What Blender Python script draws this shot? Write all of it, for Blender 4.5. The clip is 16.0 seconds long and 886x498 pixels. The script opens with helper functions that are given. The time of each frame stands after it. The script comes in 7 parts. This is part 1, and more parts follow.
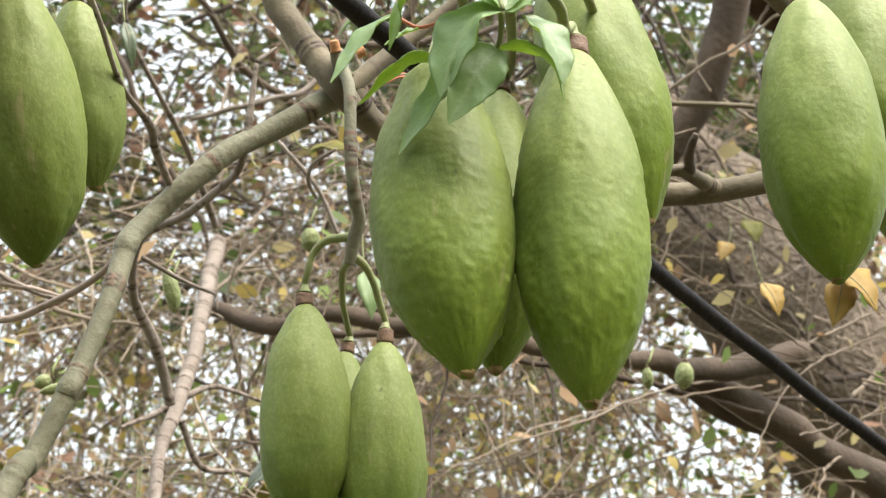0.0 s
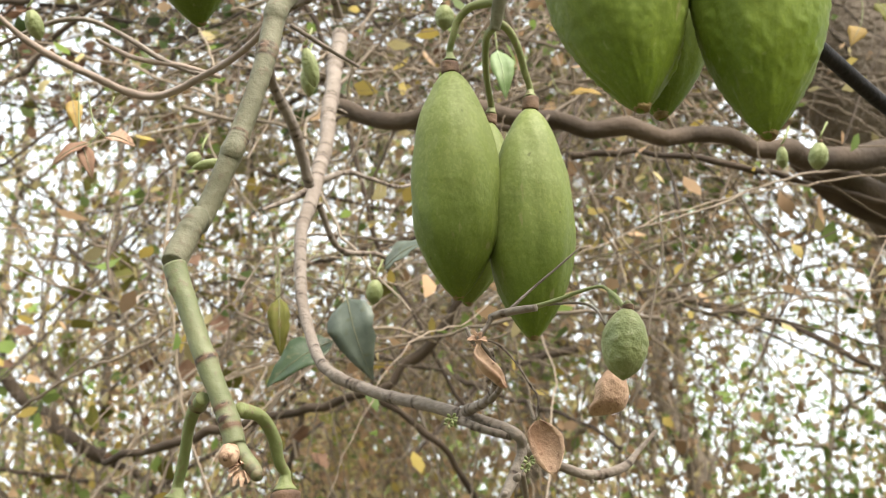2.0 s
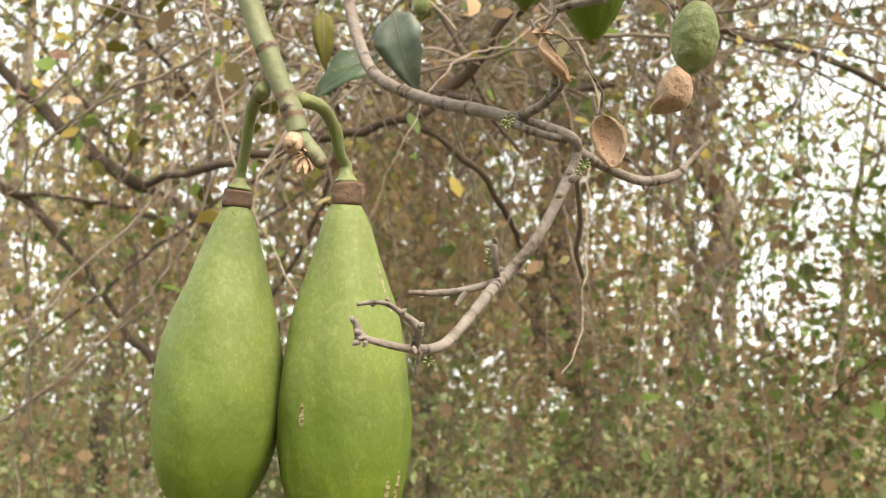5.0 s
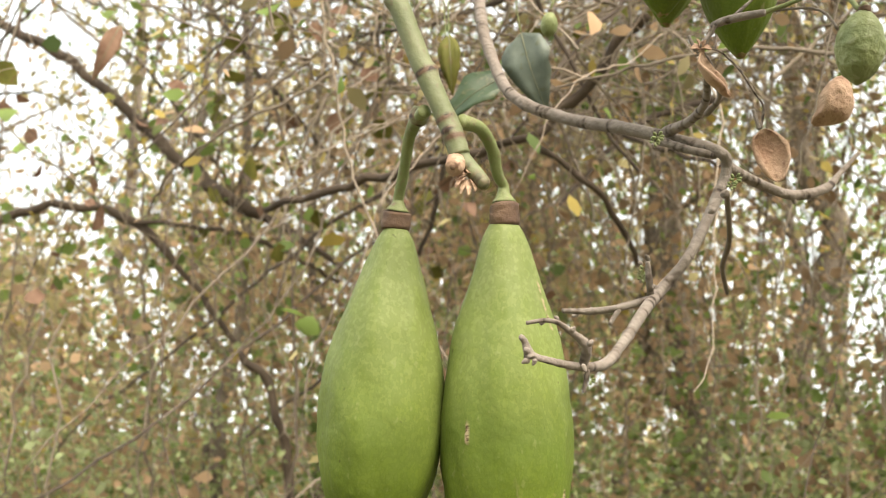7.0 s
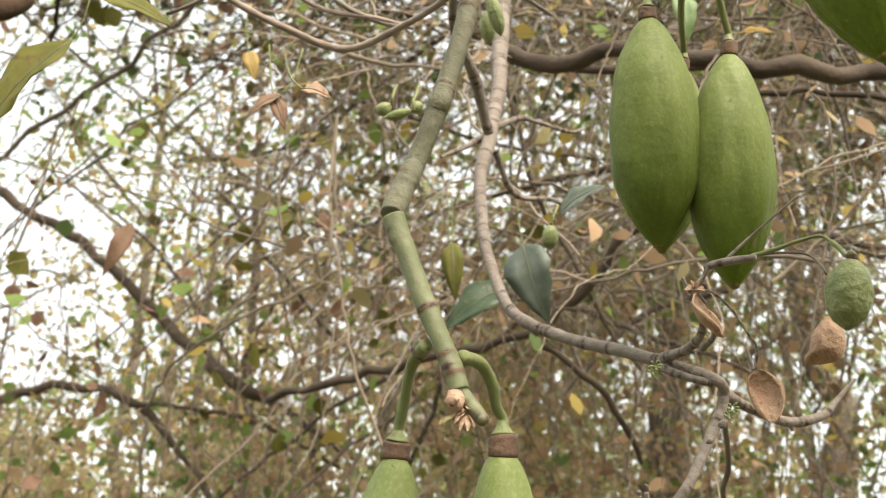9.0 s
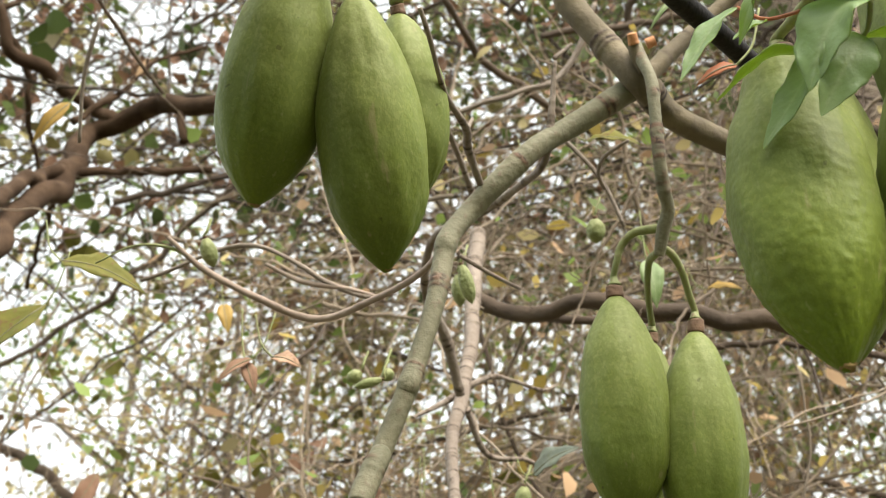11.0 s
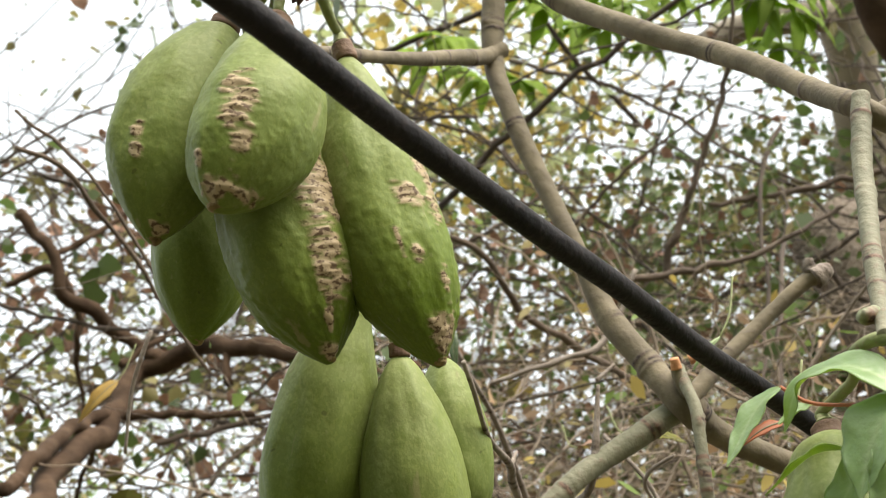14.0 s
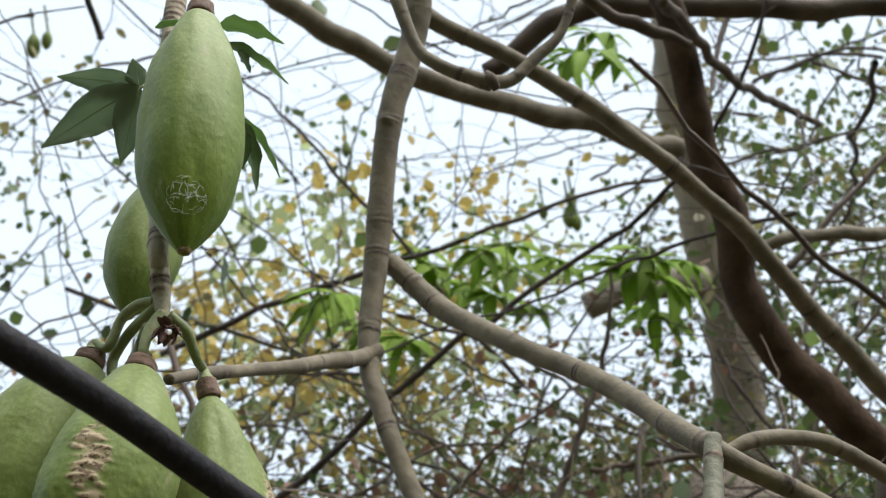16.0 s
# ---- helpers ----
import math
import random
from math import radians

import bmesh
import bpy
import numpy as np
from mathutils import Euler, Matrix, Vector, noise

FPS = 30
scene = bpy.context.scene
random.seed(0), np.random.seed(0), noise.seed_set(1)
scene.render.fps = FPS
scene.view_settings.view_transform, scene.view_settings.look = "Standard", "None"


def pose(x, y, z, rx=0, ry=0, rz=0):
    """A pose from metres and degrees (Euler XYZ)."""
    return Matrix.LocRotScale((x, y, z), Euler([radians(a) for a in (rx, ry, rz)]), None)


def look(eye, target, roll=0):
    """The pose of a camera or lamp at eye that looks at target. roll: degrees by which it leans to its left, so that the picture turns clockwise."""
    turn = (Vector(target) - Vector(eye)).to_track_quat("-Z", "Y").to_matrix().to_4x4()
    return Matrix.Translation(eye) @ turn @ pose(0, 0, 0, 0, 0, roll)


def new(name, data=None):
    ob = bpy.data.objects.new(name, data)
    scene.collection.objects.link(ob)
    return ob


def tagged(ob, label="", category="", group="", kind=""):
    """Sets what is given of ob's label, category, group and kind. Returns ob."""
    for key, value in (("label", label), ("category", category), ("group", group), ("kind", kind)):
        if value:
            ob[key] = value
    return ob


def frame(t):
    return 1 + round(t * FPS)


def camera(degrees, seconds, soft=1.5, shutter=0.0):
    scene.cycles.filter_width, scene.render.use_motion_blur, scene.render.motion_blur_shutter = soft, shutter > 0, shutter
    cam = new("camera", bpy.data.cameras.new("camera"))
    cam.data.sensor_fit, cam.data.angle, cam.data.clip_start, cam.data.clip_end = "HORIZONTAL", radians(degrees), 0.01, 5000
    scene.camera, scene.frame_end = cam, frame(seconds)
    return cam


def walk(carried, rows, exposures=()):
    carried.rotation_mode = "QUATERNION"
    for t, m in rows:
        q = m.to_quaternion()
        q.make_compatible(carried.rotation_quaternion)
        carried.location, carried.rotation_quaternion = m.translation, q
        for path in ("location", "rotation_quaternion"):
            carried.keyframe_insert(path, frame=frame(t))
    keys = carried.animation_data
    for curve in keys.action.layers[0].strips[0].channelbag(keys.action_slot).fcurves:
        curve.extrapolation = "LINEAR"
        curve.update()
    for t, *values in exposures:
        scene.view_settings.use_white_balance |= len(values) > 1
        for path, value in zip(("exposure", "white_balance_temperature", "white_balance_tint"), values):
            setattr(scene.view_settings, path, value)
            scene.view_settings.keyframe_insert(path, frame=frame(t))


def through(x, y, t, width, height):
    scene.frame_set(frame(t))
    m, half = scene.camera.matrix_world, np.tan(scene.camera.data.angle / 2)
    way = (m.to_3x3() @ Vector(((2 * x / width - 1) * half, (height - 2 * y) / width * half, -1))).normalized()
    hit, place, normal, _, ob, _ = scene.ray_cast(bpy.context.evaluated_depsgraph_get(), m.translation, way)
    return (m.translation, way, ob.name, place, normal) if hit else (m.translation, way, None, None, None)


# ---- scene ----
cam = camera(42.0, 16.0, soft=1.1)
cam.data.dof.use_dof = True
cam.data.dof.focus_distance, cam.data.dof.aperture_fstop = 0.62, 19.0


def at(x, y, z, yaw, pitch, roll):
    """A camera pose from a place, a heading to the left of +y, a rise and a lean, in degrees."""
    turn = Euler((radians(90 + pitch), 0, radians(yaw))).to_matrix().to_4x4()
    return Matrix.Translation((x, y, z)) @ turn @ pose(0, 0, 0, 0, 0, roll)


walk(cam, [
    (0, at(0.0805, -0.0255, 1.6566, -11.93, 29.48, -2.50)),
    (0.5, at(0.0814, -0.0197, 1.6517, -11.18, 26.36, -2.77)),
    (1, at(0.0649, -0.0093, 1.6408, -8.84, 23.87, -2.15)),
    (1.5, at(0.0537, -0.0072, 1.6324, -7.58, 22.59, -1.53)),
    (2, at(0.0482, -0.0096, 1.6240, -6.42, 20.72, -1.03)),
    (2.5, at(0.0468, -0.0138, 1.6241, -6.75, 18.94, -1.14)),
    (3, at(0.0427, -0.0134, 1.6241, -6.69, 15.96, -1.16)),
    (3.5, at(0.0417, -0.0098, 1.6180, -6.86, 14.01, -0.88)),
    (4, at(0.0386, -0.0042, 1.6134, -6.98, 11.78, -0.75)),
    (4.2, at(0.0364, -0.0022, 1.6107, -6.91, 10.74, -0.46)),
    (6.3, at(0.0148, 0.0045, 1.5961, -1.44, 6.93, 0.04)),
    (6.5, at(0.0082, 0.0030, 1.5973, -1.51, 7.08, -0.31)),
    (7, at(0.0000, -0.0000, 1.6000, -0.00, 9.00, -0.01)),
    (7.5, at(0.0005, -0.0061, 1.6108, 0.68, 12.56, 0.49)),
    (8, at(0.0041, -0.0063, 1.6158, 1.01, 14.25, 0.66)),
    (8.5, at(0.0025, -0.0078, 1.6199, 0.45, 15.65, 0.96)),
    (9, at(0.0018, -0.0183, 1.6263, 0.28, 17.72, 0.87)),
    (9.5, at(0.0050, -0.0233, 1.6343, 0.01, 21.24, 0.65)),
    (10, at(0.0056, -0.0308, 1.6382, -0.12, 24.74, 0.65)),
    (10.2, at(0.0057, -0.0295, 1.6416, -0.30, 25.48, 0.76)),
    (12.3, at(0.0028, -0.0559, 1.6947, -1.42, 33.35, 0.61)),
    (12.5, at(0.0012, -0.0642, 1.7005, -1.23, 33.78, 1.03)),
    (13, at(0.0090, -0.0693, 1.7165, -0.72, 36.12, 1.07)),
    (13.5, at(0.0171, -0.0714, 1.7306, 1.37, 37.54, 1.61)),
    (14, at(0.0033, -0.0814, 1.7318, 1.96, 38.34, 1.86)),
    (14.5, at(0.0049, -0.1000, 1.7430, -0.00, 40.86, 1.37)),
    (15, at(0.0122, -0.1064, 1.7584, -1.50, 44.18, 0.99)),
    (15.5, at(0.0144, -0.1196, 1.7666, -1.89, 46.56, 0.75)),
    (16, at(0.0171, -0.1289, 1.7675, -5.34, 49.86, -1.05)),
], exposures=[(0, 1.64, 6600, 10), (3, 1.65, 6950, 10), (4, 1.65, 7100, 10), (6.5, 1.66, 7200, 10), (8.5, 1.49, 7100, 10), (9, 1.40, 7100, 10), (10, 1.42, 7000, 10), (12.5, 1.46, 7150, 9), (13, 1.41, 7050, 9), (13.5, 1.41, 6950, 9), (14.5, 1.10, 6600, 10), (15, 0.56, 6250, 10), (15.5, 0.62, 6150, 10), (16, 0.76, 6050, 10)])

# ---------------------------------------------------------------- light
world = bpy.data.worlds.new("sky")
scene.world = world
world.use_nodes = True
wn, wl = world.node_tree.nodes, world.node_tree.links
wn.clear()
sky = wn.new("ShaderNodeTexSky")
sky.sky_type, sky.sun_disc = "NISHITA", False
sky.sun_elevation, sky.sun_rotation = radians(52.4), radians(147.0)
sky.air_density, sky.dust_density, sky.ozone_density = 1.0, 4.0, 1.0
veil = wn.new("ShaderNodeMixRGB")
veil.inputs["Fac"].default_value = 0.72
veil.inputs["Color2"].default_value = (8.9, 9.7, 10.1, 1)
bg = wn.new("ShaderNodeBackground")
bg.inputs["Strength"].default_value = 0.088
wo = wn.new("ShaderNodeOutputWorld")
wl.new(sky.outputs[0], veil.inputs["Color1"])
wl.new(veil.outputs[0], bg.inputs[0])
wl.new(bg.outputs[0], wo.inputs[0])

sun_data = bpy.data.lights.new("sun", "SUN")
sun_data.energy, sun_data.angle, sun_data.color = 3.5, radians(60), (1.0, 0.95, 0.87)
sun = new("sun", sun_data)
sun.matrix_world = look((2.6, -4.0, 7.8), (0, 0, 1.6))


# ---------------------------------------------------------------- materials
def material(name, base, second, scale=20.0, rough=0.6, bump=0.2, fine=120.0, third=None, coord="Object", detail=6.0, spec=0.5, per=0.0, thin=0.0, island=False, scar=None, stretch=(1, 1, 1), pitted=True):
    """A surface whose colour wanders between two or three tones, with a fine relief."""
    m = bpy.data.materials.new(name)
    m.use_nodes = True
    n, l = m.node_tree.nodes, m.node_tree.links
    p = n["Principled BSDF"]
    tc = n.new("ShaderNodeTexCoord")
    mp = n.new("ShaderNodeMapping")
    mp.inputs["Scale"].default_value = stretch
    l.new(tc.outputs[coord], mp.inputs["Vector"])
    big = n.new("ShaderNodeTexNoise")
    big.inputs["Scale"].default_value, big.inputs["Detail"].default_value = scale, detail
    l.new(mp.outputs[0], big.inputs["Vector"])
    ramp = n.new("ShaderNodeValToRGB")
    e = ramp.color_ramp.elements
    e[0].position, e[0].color = 0.33, (*base, 1)
    e[1].position, e[1].color = 0.67, (*second, 1)
    l.new(big.outputs["Fac"], ramp.inputs[0])
    colour = ramp.outputs[0]
    small = n.new("ShaderNodeTexNoise")
    small.inputs["Scale"].default_value, small.inputs["Detail"].default_value = fine, 4.0
    l.new(mp.outputs[0], small.inputs["Vector"])
    if third:
        spots = n.new("ShaderNodeValToRGB")
        spots.color_ramp.elements[0].position, spots.color_ramp.elements[1].position = 0.56, 0.72
        l.new(small.outputs["Fac"], spots.inputs[0])
        mix = n.new("ShaderNodeMixRGB")
        mix.inputs["Color2"].default_value = (*third, 1)
        l.new(spots.outputs[0], mix.inputs["Fac"])
        l.new(colour, mix.inputs["Color1"])
        colour = mix.outputs[0]
    if scar:
        att = n.new("ShaderNodeAttribute")
        att.attribute_name = "scar"
        grow = n.new("ShaderNodeMath")
        grow.operation, grow.use_clamp = "MULTIPLY", True
        grow.inputs[1].default_value = 0.95
        l.new(att.outputs["Fac"], grow.inputs[0])
        pits = n.new("ShaderNodeValToRGB")
        pits.color_ramp.elements[0].position, pits.color_ramp.elements[0].color = 0.43, ((scar[0] * 0.32, scar[1] * 0.27, scar[2] * 0.25, 1) if pitted else (*scar, 1))
        pits.color_ramp.elements[1].position, pits.color_ramp.elements[1].color = 0.52, (*scar, 1)
        l.new(small.outputs["Fac"], pits.inputs[0])
        mix = n.new("ShaderNodeMixRGB")
        l.new(pits.outputs[0], mix.inputs["Color2"])
        l.new(grow.outputs[0], mix.inputs["Fac"])
        l.new(colour, mix.inputs["Color1"])
        colour = mix.outputs[0]
    if per:
        if island:
            rnd = n.new("ShaderNodeNewGeometry").outputs["Random Per Island"]
        else:
            rnd = n.new("ShaderNodeObjectInfo").outputs["Random"]
        hsv = n.new("ShaderNodeHueSaturation")
        span = n.new("ShaderNodeMapRange")
        span.inputs["To Min"].default_value, span.inputs["To Max"].default_value = 1 - per, 1 + per
        l.new(rnd, span.inputs["Value"])
        l.new(span.outputs[0], hsv.inputs["Value"])
        l.new(colour, hsv.inputs["Color"])
        colour = hsv.outputs[0]
    l.new(colour, p.inputs["Base Color"])
    p.inputs["Roughness"].default_value = rough
    p.inputs["Specular IOR Level"].default_value = spec
    if bump:
        b = n.new("ShaderNodeBump")
        b.inputs["Strength"].default_value, b.inputs["Distance"].default_value = bump, 0.002
        l.new(small.outputs["Fac"], b.inputs["Height"])
        l.new(b.outputs[0], p.inputs["Normal"])
    if thin:
        tr = n.new("ShaderNodeBsdfTranslucent")
        l.new(colour, tr.inputs["Color"])
        add = n.new("ShaderNodeMixShader")
        add.inputs[0].default_value = thin
        l.new(p.outputs[0], add.inputs[1])
        l.new(tr.outputs[0], add.inputs[2])
        l.new(add.outputs[0], n["Material Output"].inputs["Surface"])
    return m


def pod_skin(name):
    """Green fruit skin: pale bloom above, deeper green below, pebbled, with pale dots, scuffs and corky wounds."""
    m = bpy.data.materials.new(name)
    m.use_nodes = True
    n, l = m.node_tree.nodes, m.node_tree.links
    p = n["Principled BSDF"]
    tc = n.new("ShaderNodeTexCoord")
    info = n.new("ShaderNodeObjectInfo")
    shift = n.new("ShaderNodeVectorMath")
    l.new(tc.outputs["Object"], shift.inputs[0])
    l.new(info.outputs["Location"], shift.inputs[1])

    def noise_of(scale, detail, stretch=(1, 1, 1)):
        mp = n.new("ShaderNodeMapping")
        mp.inputs["Scale"].default_value = stretch
        l.new(shift.outputs[0], mp.inputs["Vector"])
        t = n.new("ShaderNodeTexNoise")
        t.inputs["Scale"].default_value, t.inputs["Detail"].default_value = scale, detail
        l.new(mp.outputs[0], t.inputs["Vector"])
        return t.outputs["Fac"]

    def ramp_of(fac, a, b, ca=(0, 0, 0), cb=(1, 1, 1)):
        r = n.new("ShaderNodeValToRGB")
        r.color_ramp.elements[0].position, r.color_ramp.elements[0].color = a, (*ca, 1)
        r.color_ramp.elements[1].position, r.color_ramp.elements[1].color = b, (*cb, 1)
        l.new(fac, r.inputs[0])
        return r.outputs[0]

    def mixed(fac, c1, c2):
        mx = n.new("ShaderNodeMixRGB")
        if isinstance(fac, float):
            mx.inputs["Fac"].default_value = fac
        else:
            l.new(fac, mx.inputs["Fac"])
        for k, c in (("Color1", c1), ("Color2", c2)):
            if isinstance(c, tuple):
                mx.inputs[k].default_value = (*c, 1)
            else:
                l.new(c, mx.inputs[k])
        return mx.outputs[0]

    def times(a, k):
        t = n.new("ShaderNodeMath")
        t.operation, t.use_clamp = "MULTIPLY", True
        l.new(a, t.inputs[0])
        if isinstance(k, float):
            t.inputs[1].default_value = k
        else:
            l.new(k, t.inputs[1])
        return t.outputs[0]

    wide, mid, grain = noise_of(26, 3), noise_of(110, 4), noise_of(420, 4, (1, 1, 0.8))
    pebble = noise_of(250, 2, (1, 1, 0.7))
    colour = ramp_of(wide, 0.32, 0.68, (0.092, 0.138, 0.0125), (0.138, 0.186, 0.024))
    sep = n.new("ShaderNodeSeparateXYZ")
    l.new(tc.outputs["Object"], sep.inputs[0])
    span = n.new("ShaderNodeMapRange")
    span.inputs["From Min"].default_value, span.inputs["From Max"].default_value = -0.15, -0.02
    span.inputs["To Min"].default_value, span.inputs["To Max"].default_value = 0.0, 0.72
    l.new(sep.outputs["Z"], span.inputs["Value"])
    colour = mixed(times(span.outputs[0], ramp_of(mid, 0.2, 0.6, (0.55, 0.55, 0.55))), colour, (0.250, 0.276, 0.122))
    colour = mixed(times(ramp_of(grain, 0.52, 0.68), 0.22), colour, (0.205, 0.245, 0.075))
    colour = mixed(times(ramp_of(grain, 0.46, 0.32), 0.2), colour, (0.050, 0.088, 0.010))
    colour = mixed(times(ramp_of(pebble, 0.66, 0.74), 0.3), colour, (0.250, 0.270, 0.120))
    scuff = times(ramp_of(noise_of(60, 6, (1.6, 1.6, 0.35)), 0.665, 0.72), 0.6)
    colour = mixed(scuff, colour, (0.235, 0.215, 0.105))
    speck = times(ramp_of(noise_of(170, 1), 0.77, 0.80), 0.5)
    colour = mixed(speck, colour, (0.045, 0.042, 0.015))
    att = n.new("ShaderNodeAttribute")
    att.attribute_name = "scar"
    cork = ramp_of(noise_of(330, 3, (1, 1, 1.5)), 0.40, 0.50, (0.10, 0.062, 0.036), (0.36, 0.28, 0.175))
    colour = mixed(times(att.outputs["Fac"], 0.95), colour, cork)
    hsv = n.new("ShaderNodeHueSaturation")
    vary = n.new("ShaderNodeMapRange")
    vary.inputs["To Min"].default_value, vary.inputs["To Max"].default_value = 0.92, 1.08
    l.new(info.outputs["Random"], vary.inputs["Value"])
    l.new(vary.outputs[0], hsv.inputs["Value"])
    l.new(colour, hsv.inputs["Color"])
    l.new(hsv.outputs[0], p.inputs["Base Color"])
    gloss = n.new("ShaderNodeMapRange")
    gloss.inputs["To Min"].default_value, gloss.inputs["To Max"].default_value = 0.40, 0.62
    l.new(mid, gloss.inputs["Value"])
    l.new(gloss.outputs[0], p.inputs["Roughness"])
    p.inputs["Specular IOR Level"].default_value = 0.17
    under = n.new("ShaderNodeBump")
    under.inputs["Strength"].default_value, under.inputs["Distance"].default_value = 0.27, 0.0012
    l.new(pebble, under.inputs["Height"])
    over = n.new("ShaderNodeBump")
    over.inputs["Strength"].default_value, over.inputs["Distance"].default_value = 0.32, 0.0005
    l.new(grain, over.inputs["Height"])
    l.new(under.outputs[0], over.inputs["Normal"])
    l.new(over.outputs[0], p.inputs["Normal"])
    return m


def leaf_skin(name, top, second, vein, through):
    """A fresh leaf: cool glossy face with paler veins, warm light coming through."""
    m = material(name, top, second, scale=60, rough=0.34, bump=0.35, fine=240, scar=vein, per=0.08, pitted=False)
    n, l = m.node_tree.nodes, m.node_tree.links
    p = n["Principled BSDF"]
    tr = n.new("ShaderNodeBsdfTranslucent")
    tr.inputs["Color"].default_value = (*through, 1)
    mix = n.new("ShaderNodeMixShader")
    mix.inputs[0].default_value = 0.45
    l.new(p.outputs[0], mix.inputs[1])
    l.new(tr.outputs[0], mix.inputs[2])
    l.new(mix.outputs[0], n["Material Output"].inputs["Surface"])
    return m


FRESHLEAF = leaf_skin("fresh_leaf", (0.22, 0.325, 0.165), (0.285, 0.385, 0.215), (0.40, 0.48, 0.29), (0.48, 0.63, 0.05))
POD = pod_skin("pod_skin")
CAP = material("pod_cap", (0.10, 0.055, 0.035), (0.17, 0.10, 0.06), scale=90, rough=0.75, bump=0.5, fine=300)
TIP = material("pod_tip", (0.13, 0.085, 0.03), (0.24, 0.17, 0.06), scale=200, rough=0.8, bump=0.6, fine=500)
STALK = material("green_stalk", (0.155, 0.185, 0.065), (0.225, 0.245, 0.10), scale=40, rough=0.6, bump=0.4, fine=300, third=(0.2, 0.15, 0.09))
GREYGREEN = material("grey_green_bark", (0.118, 0.116, 0.072), (0.180, 0.170, 0.112), scale=42, rough=0.72, bump=0.6, fine=220, third=(0.14, 0.112, 0.074), scar=(0.125, 0.072, 0.045))
GREENBARK = material("green_bark", (0.135, 0.155, 0.072), (0.205, 0.215, 0.115), scale=60, rough=0.6, bump=0.3, fine=260, third=(0.17, 0.145, 0.085), scar=(0.13, 0.072, 0.042))
GREYBARK = material("grey_bark", (0.088, 0.069, 0.042), (0.168, 0.136, 0.086), scale=38, rough=0.8, bump=0.55, fine=150, third=(0.115, 0.092, 0.064), scar=(0.075, 0.05, 0.038))
TWIGBARK = material("twig_bark", (0.165, 0.131, 0.108), (0.245, 0.204, 0.175), scale=45, rough=0.85, bump=0.8, fine=260, scar=(0.12, 0.09, 0.07))
DRYTWIG = material("dry_twig_bark", (0.23, 0.175, 0.145), (0.34, 0.27, 0.23), scale=45, rough=0.85, bump=0.5, fine=160)
PALEBARK = material("pale_ringed_bark", (0.26, 0.225, 0.145), (0.38, 0.325, 0.22), scale=50, rough=0.8, bump=0.8, fine=220, scar=(0.12, 0.07, 0.045))
BROWNBARK = material("brown_bark", (0.046, 0.031, 0.021), (0.098, 0.068, 0.047), scale=14, rough=0.85, bump=1.0, fine=120)
FARBARK = material("far_bark", (0.135, 0.105, 0.08), (0.215, 0.17, 0.13), scale=6, rough=0.9, bump=1.0, fine=60)
MAINBARK = material("main_trunk_bark", (0.24, 0.20, 0.155), (0.34, 0.29, 0.23), scale=9, rough=0.9, bump=0.8, fine=80)
FARBARK.node_tree.nodes["Bump"].inputs["Distance"].default_value = 0.02
WOODBARK = material("wood_bark", (0.085, 0.066, 0.050), (0.175, 0.138, 0.106), scale=9, rough=0.9, bump=1.0, fine=60, third=(0.23, 0.20, 0.16))
TRUNKBARK = material("trunk_bark", (0.034, 0.020, 0.012), (0.078, 0.049, 0.031), scale=22, rough=0.95, bump=1.0, fine=130, spec=0.2)
DARKBARK = material("dark_bark", (0.058, 0.040, 0.029), (0.115, 0.082, 0.058), scale=14, rough=0.85, bump=1.0, fine=120)
DEADFLOWER = material("dead_flower", (0.055, 0.022, 0.018), (0.15, 0.075, 0.055), scale=200, rough=0.85, bump=0.5, fine=400)
CUTWOOD = material("cut_wood", (0.42, 0.18, 0.08), (0.55, 0.27, 0.13), scale=80, rough=0.8, bump=0.5, fine=300)
HOSE = material("black_rubber", (0.008, 0.007, 0.008), (0.018, 0.015, 0.016), scale=30, rough=0.58, bump=0.45, fine=220, third=(0.024, 0.018, 0.018), spec=0.16)
DRYSHELL = material("dry_shell", (0.34, 0.20, 0.13), (0.50, 0.34, 0.24), scale=60, rough=0.85, bump=0.8, fine=300, third=(0.22, 0.12, 0.08))
YOUNGPOD = material("young_pod", (0.16, 0.19, 0.07), (0.235, 0.26, 0.11), scale=70, rough=0.6, bump=0.8, fine=260, third=(0.28, 0.30, 0.16))
LEAF = material("leaf_green", (0.24, 0.35, 0.15), (0.33, 0.43, 0.22), scale=45, rough=0.36, bump=0.3, fine=180, thin=0.52, per=0.1)
VEIN = material("leaf_vein", (0.30, 0.39, 0.20), (0.36, 0.44, 0.24), scale=45, rough=0.5, bump=0.0)
DULLVEIN = material("dull_leaf_vein", (0.13, 0.135, 0.07), (0.18, 0.17, 0.10), scale=45, rough=0.6, bump=0.0)
PALMLEAF = material("palmate_green", (0.23, 0.36, 0.04), (0.33, 0.46, 0.06), scale=12, spec=0.25, rough=0.6, bump=0.2, fine=90, thin=0.62, per=0.2)
GREYLEAF = material("grey_leaf", (0.10, 0.125, 0.10), (0.19, 0.22, 0.18), scale=35, rough=0.45, bump=0.3, fine=120, thin=0.2, third=(0.12, 0.13, 0.08))
PALELEAF = material("pale_leaf", (0.28, 0.36, 0.25), (0.38, 0.45, 0.33), scale=35, rough=0.45, bump=0.3, fine=120, thin=0.5)
# crown leaves: backlit shade put into the colour, darker than the far leaves
BACKLITLEAF = material("backlit_leaf_green", (0.05, 0.085, 0.022), (0.115, 0.155, 0.045), scale=1.2, rough=0.5, bump=0, thin=0.4, per=0.45, island=True)
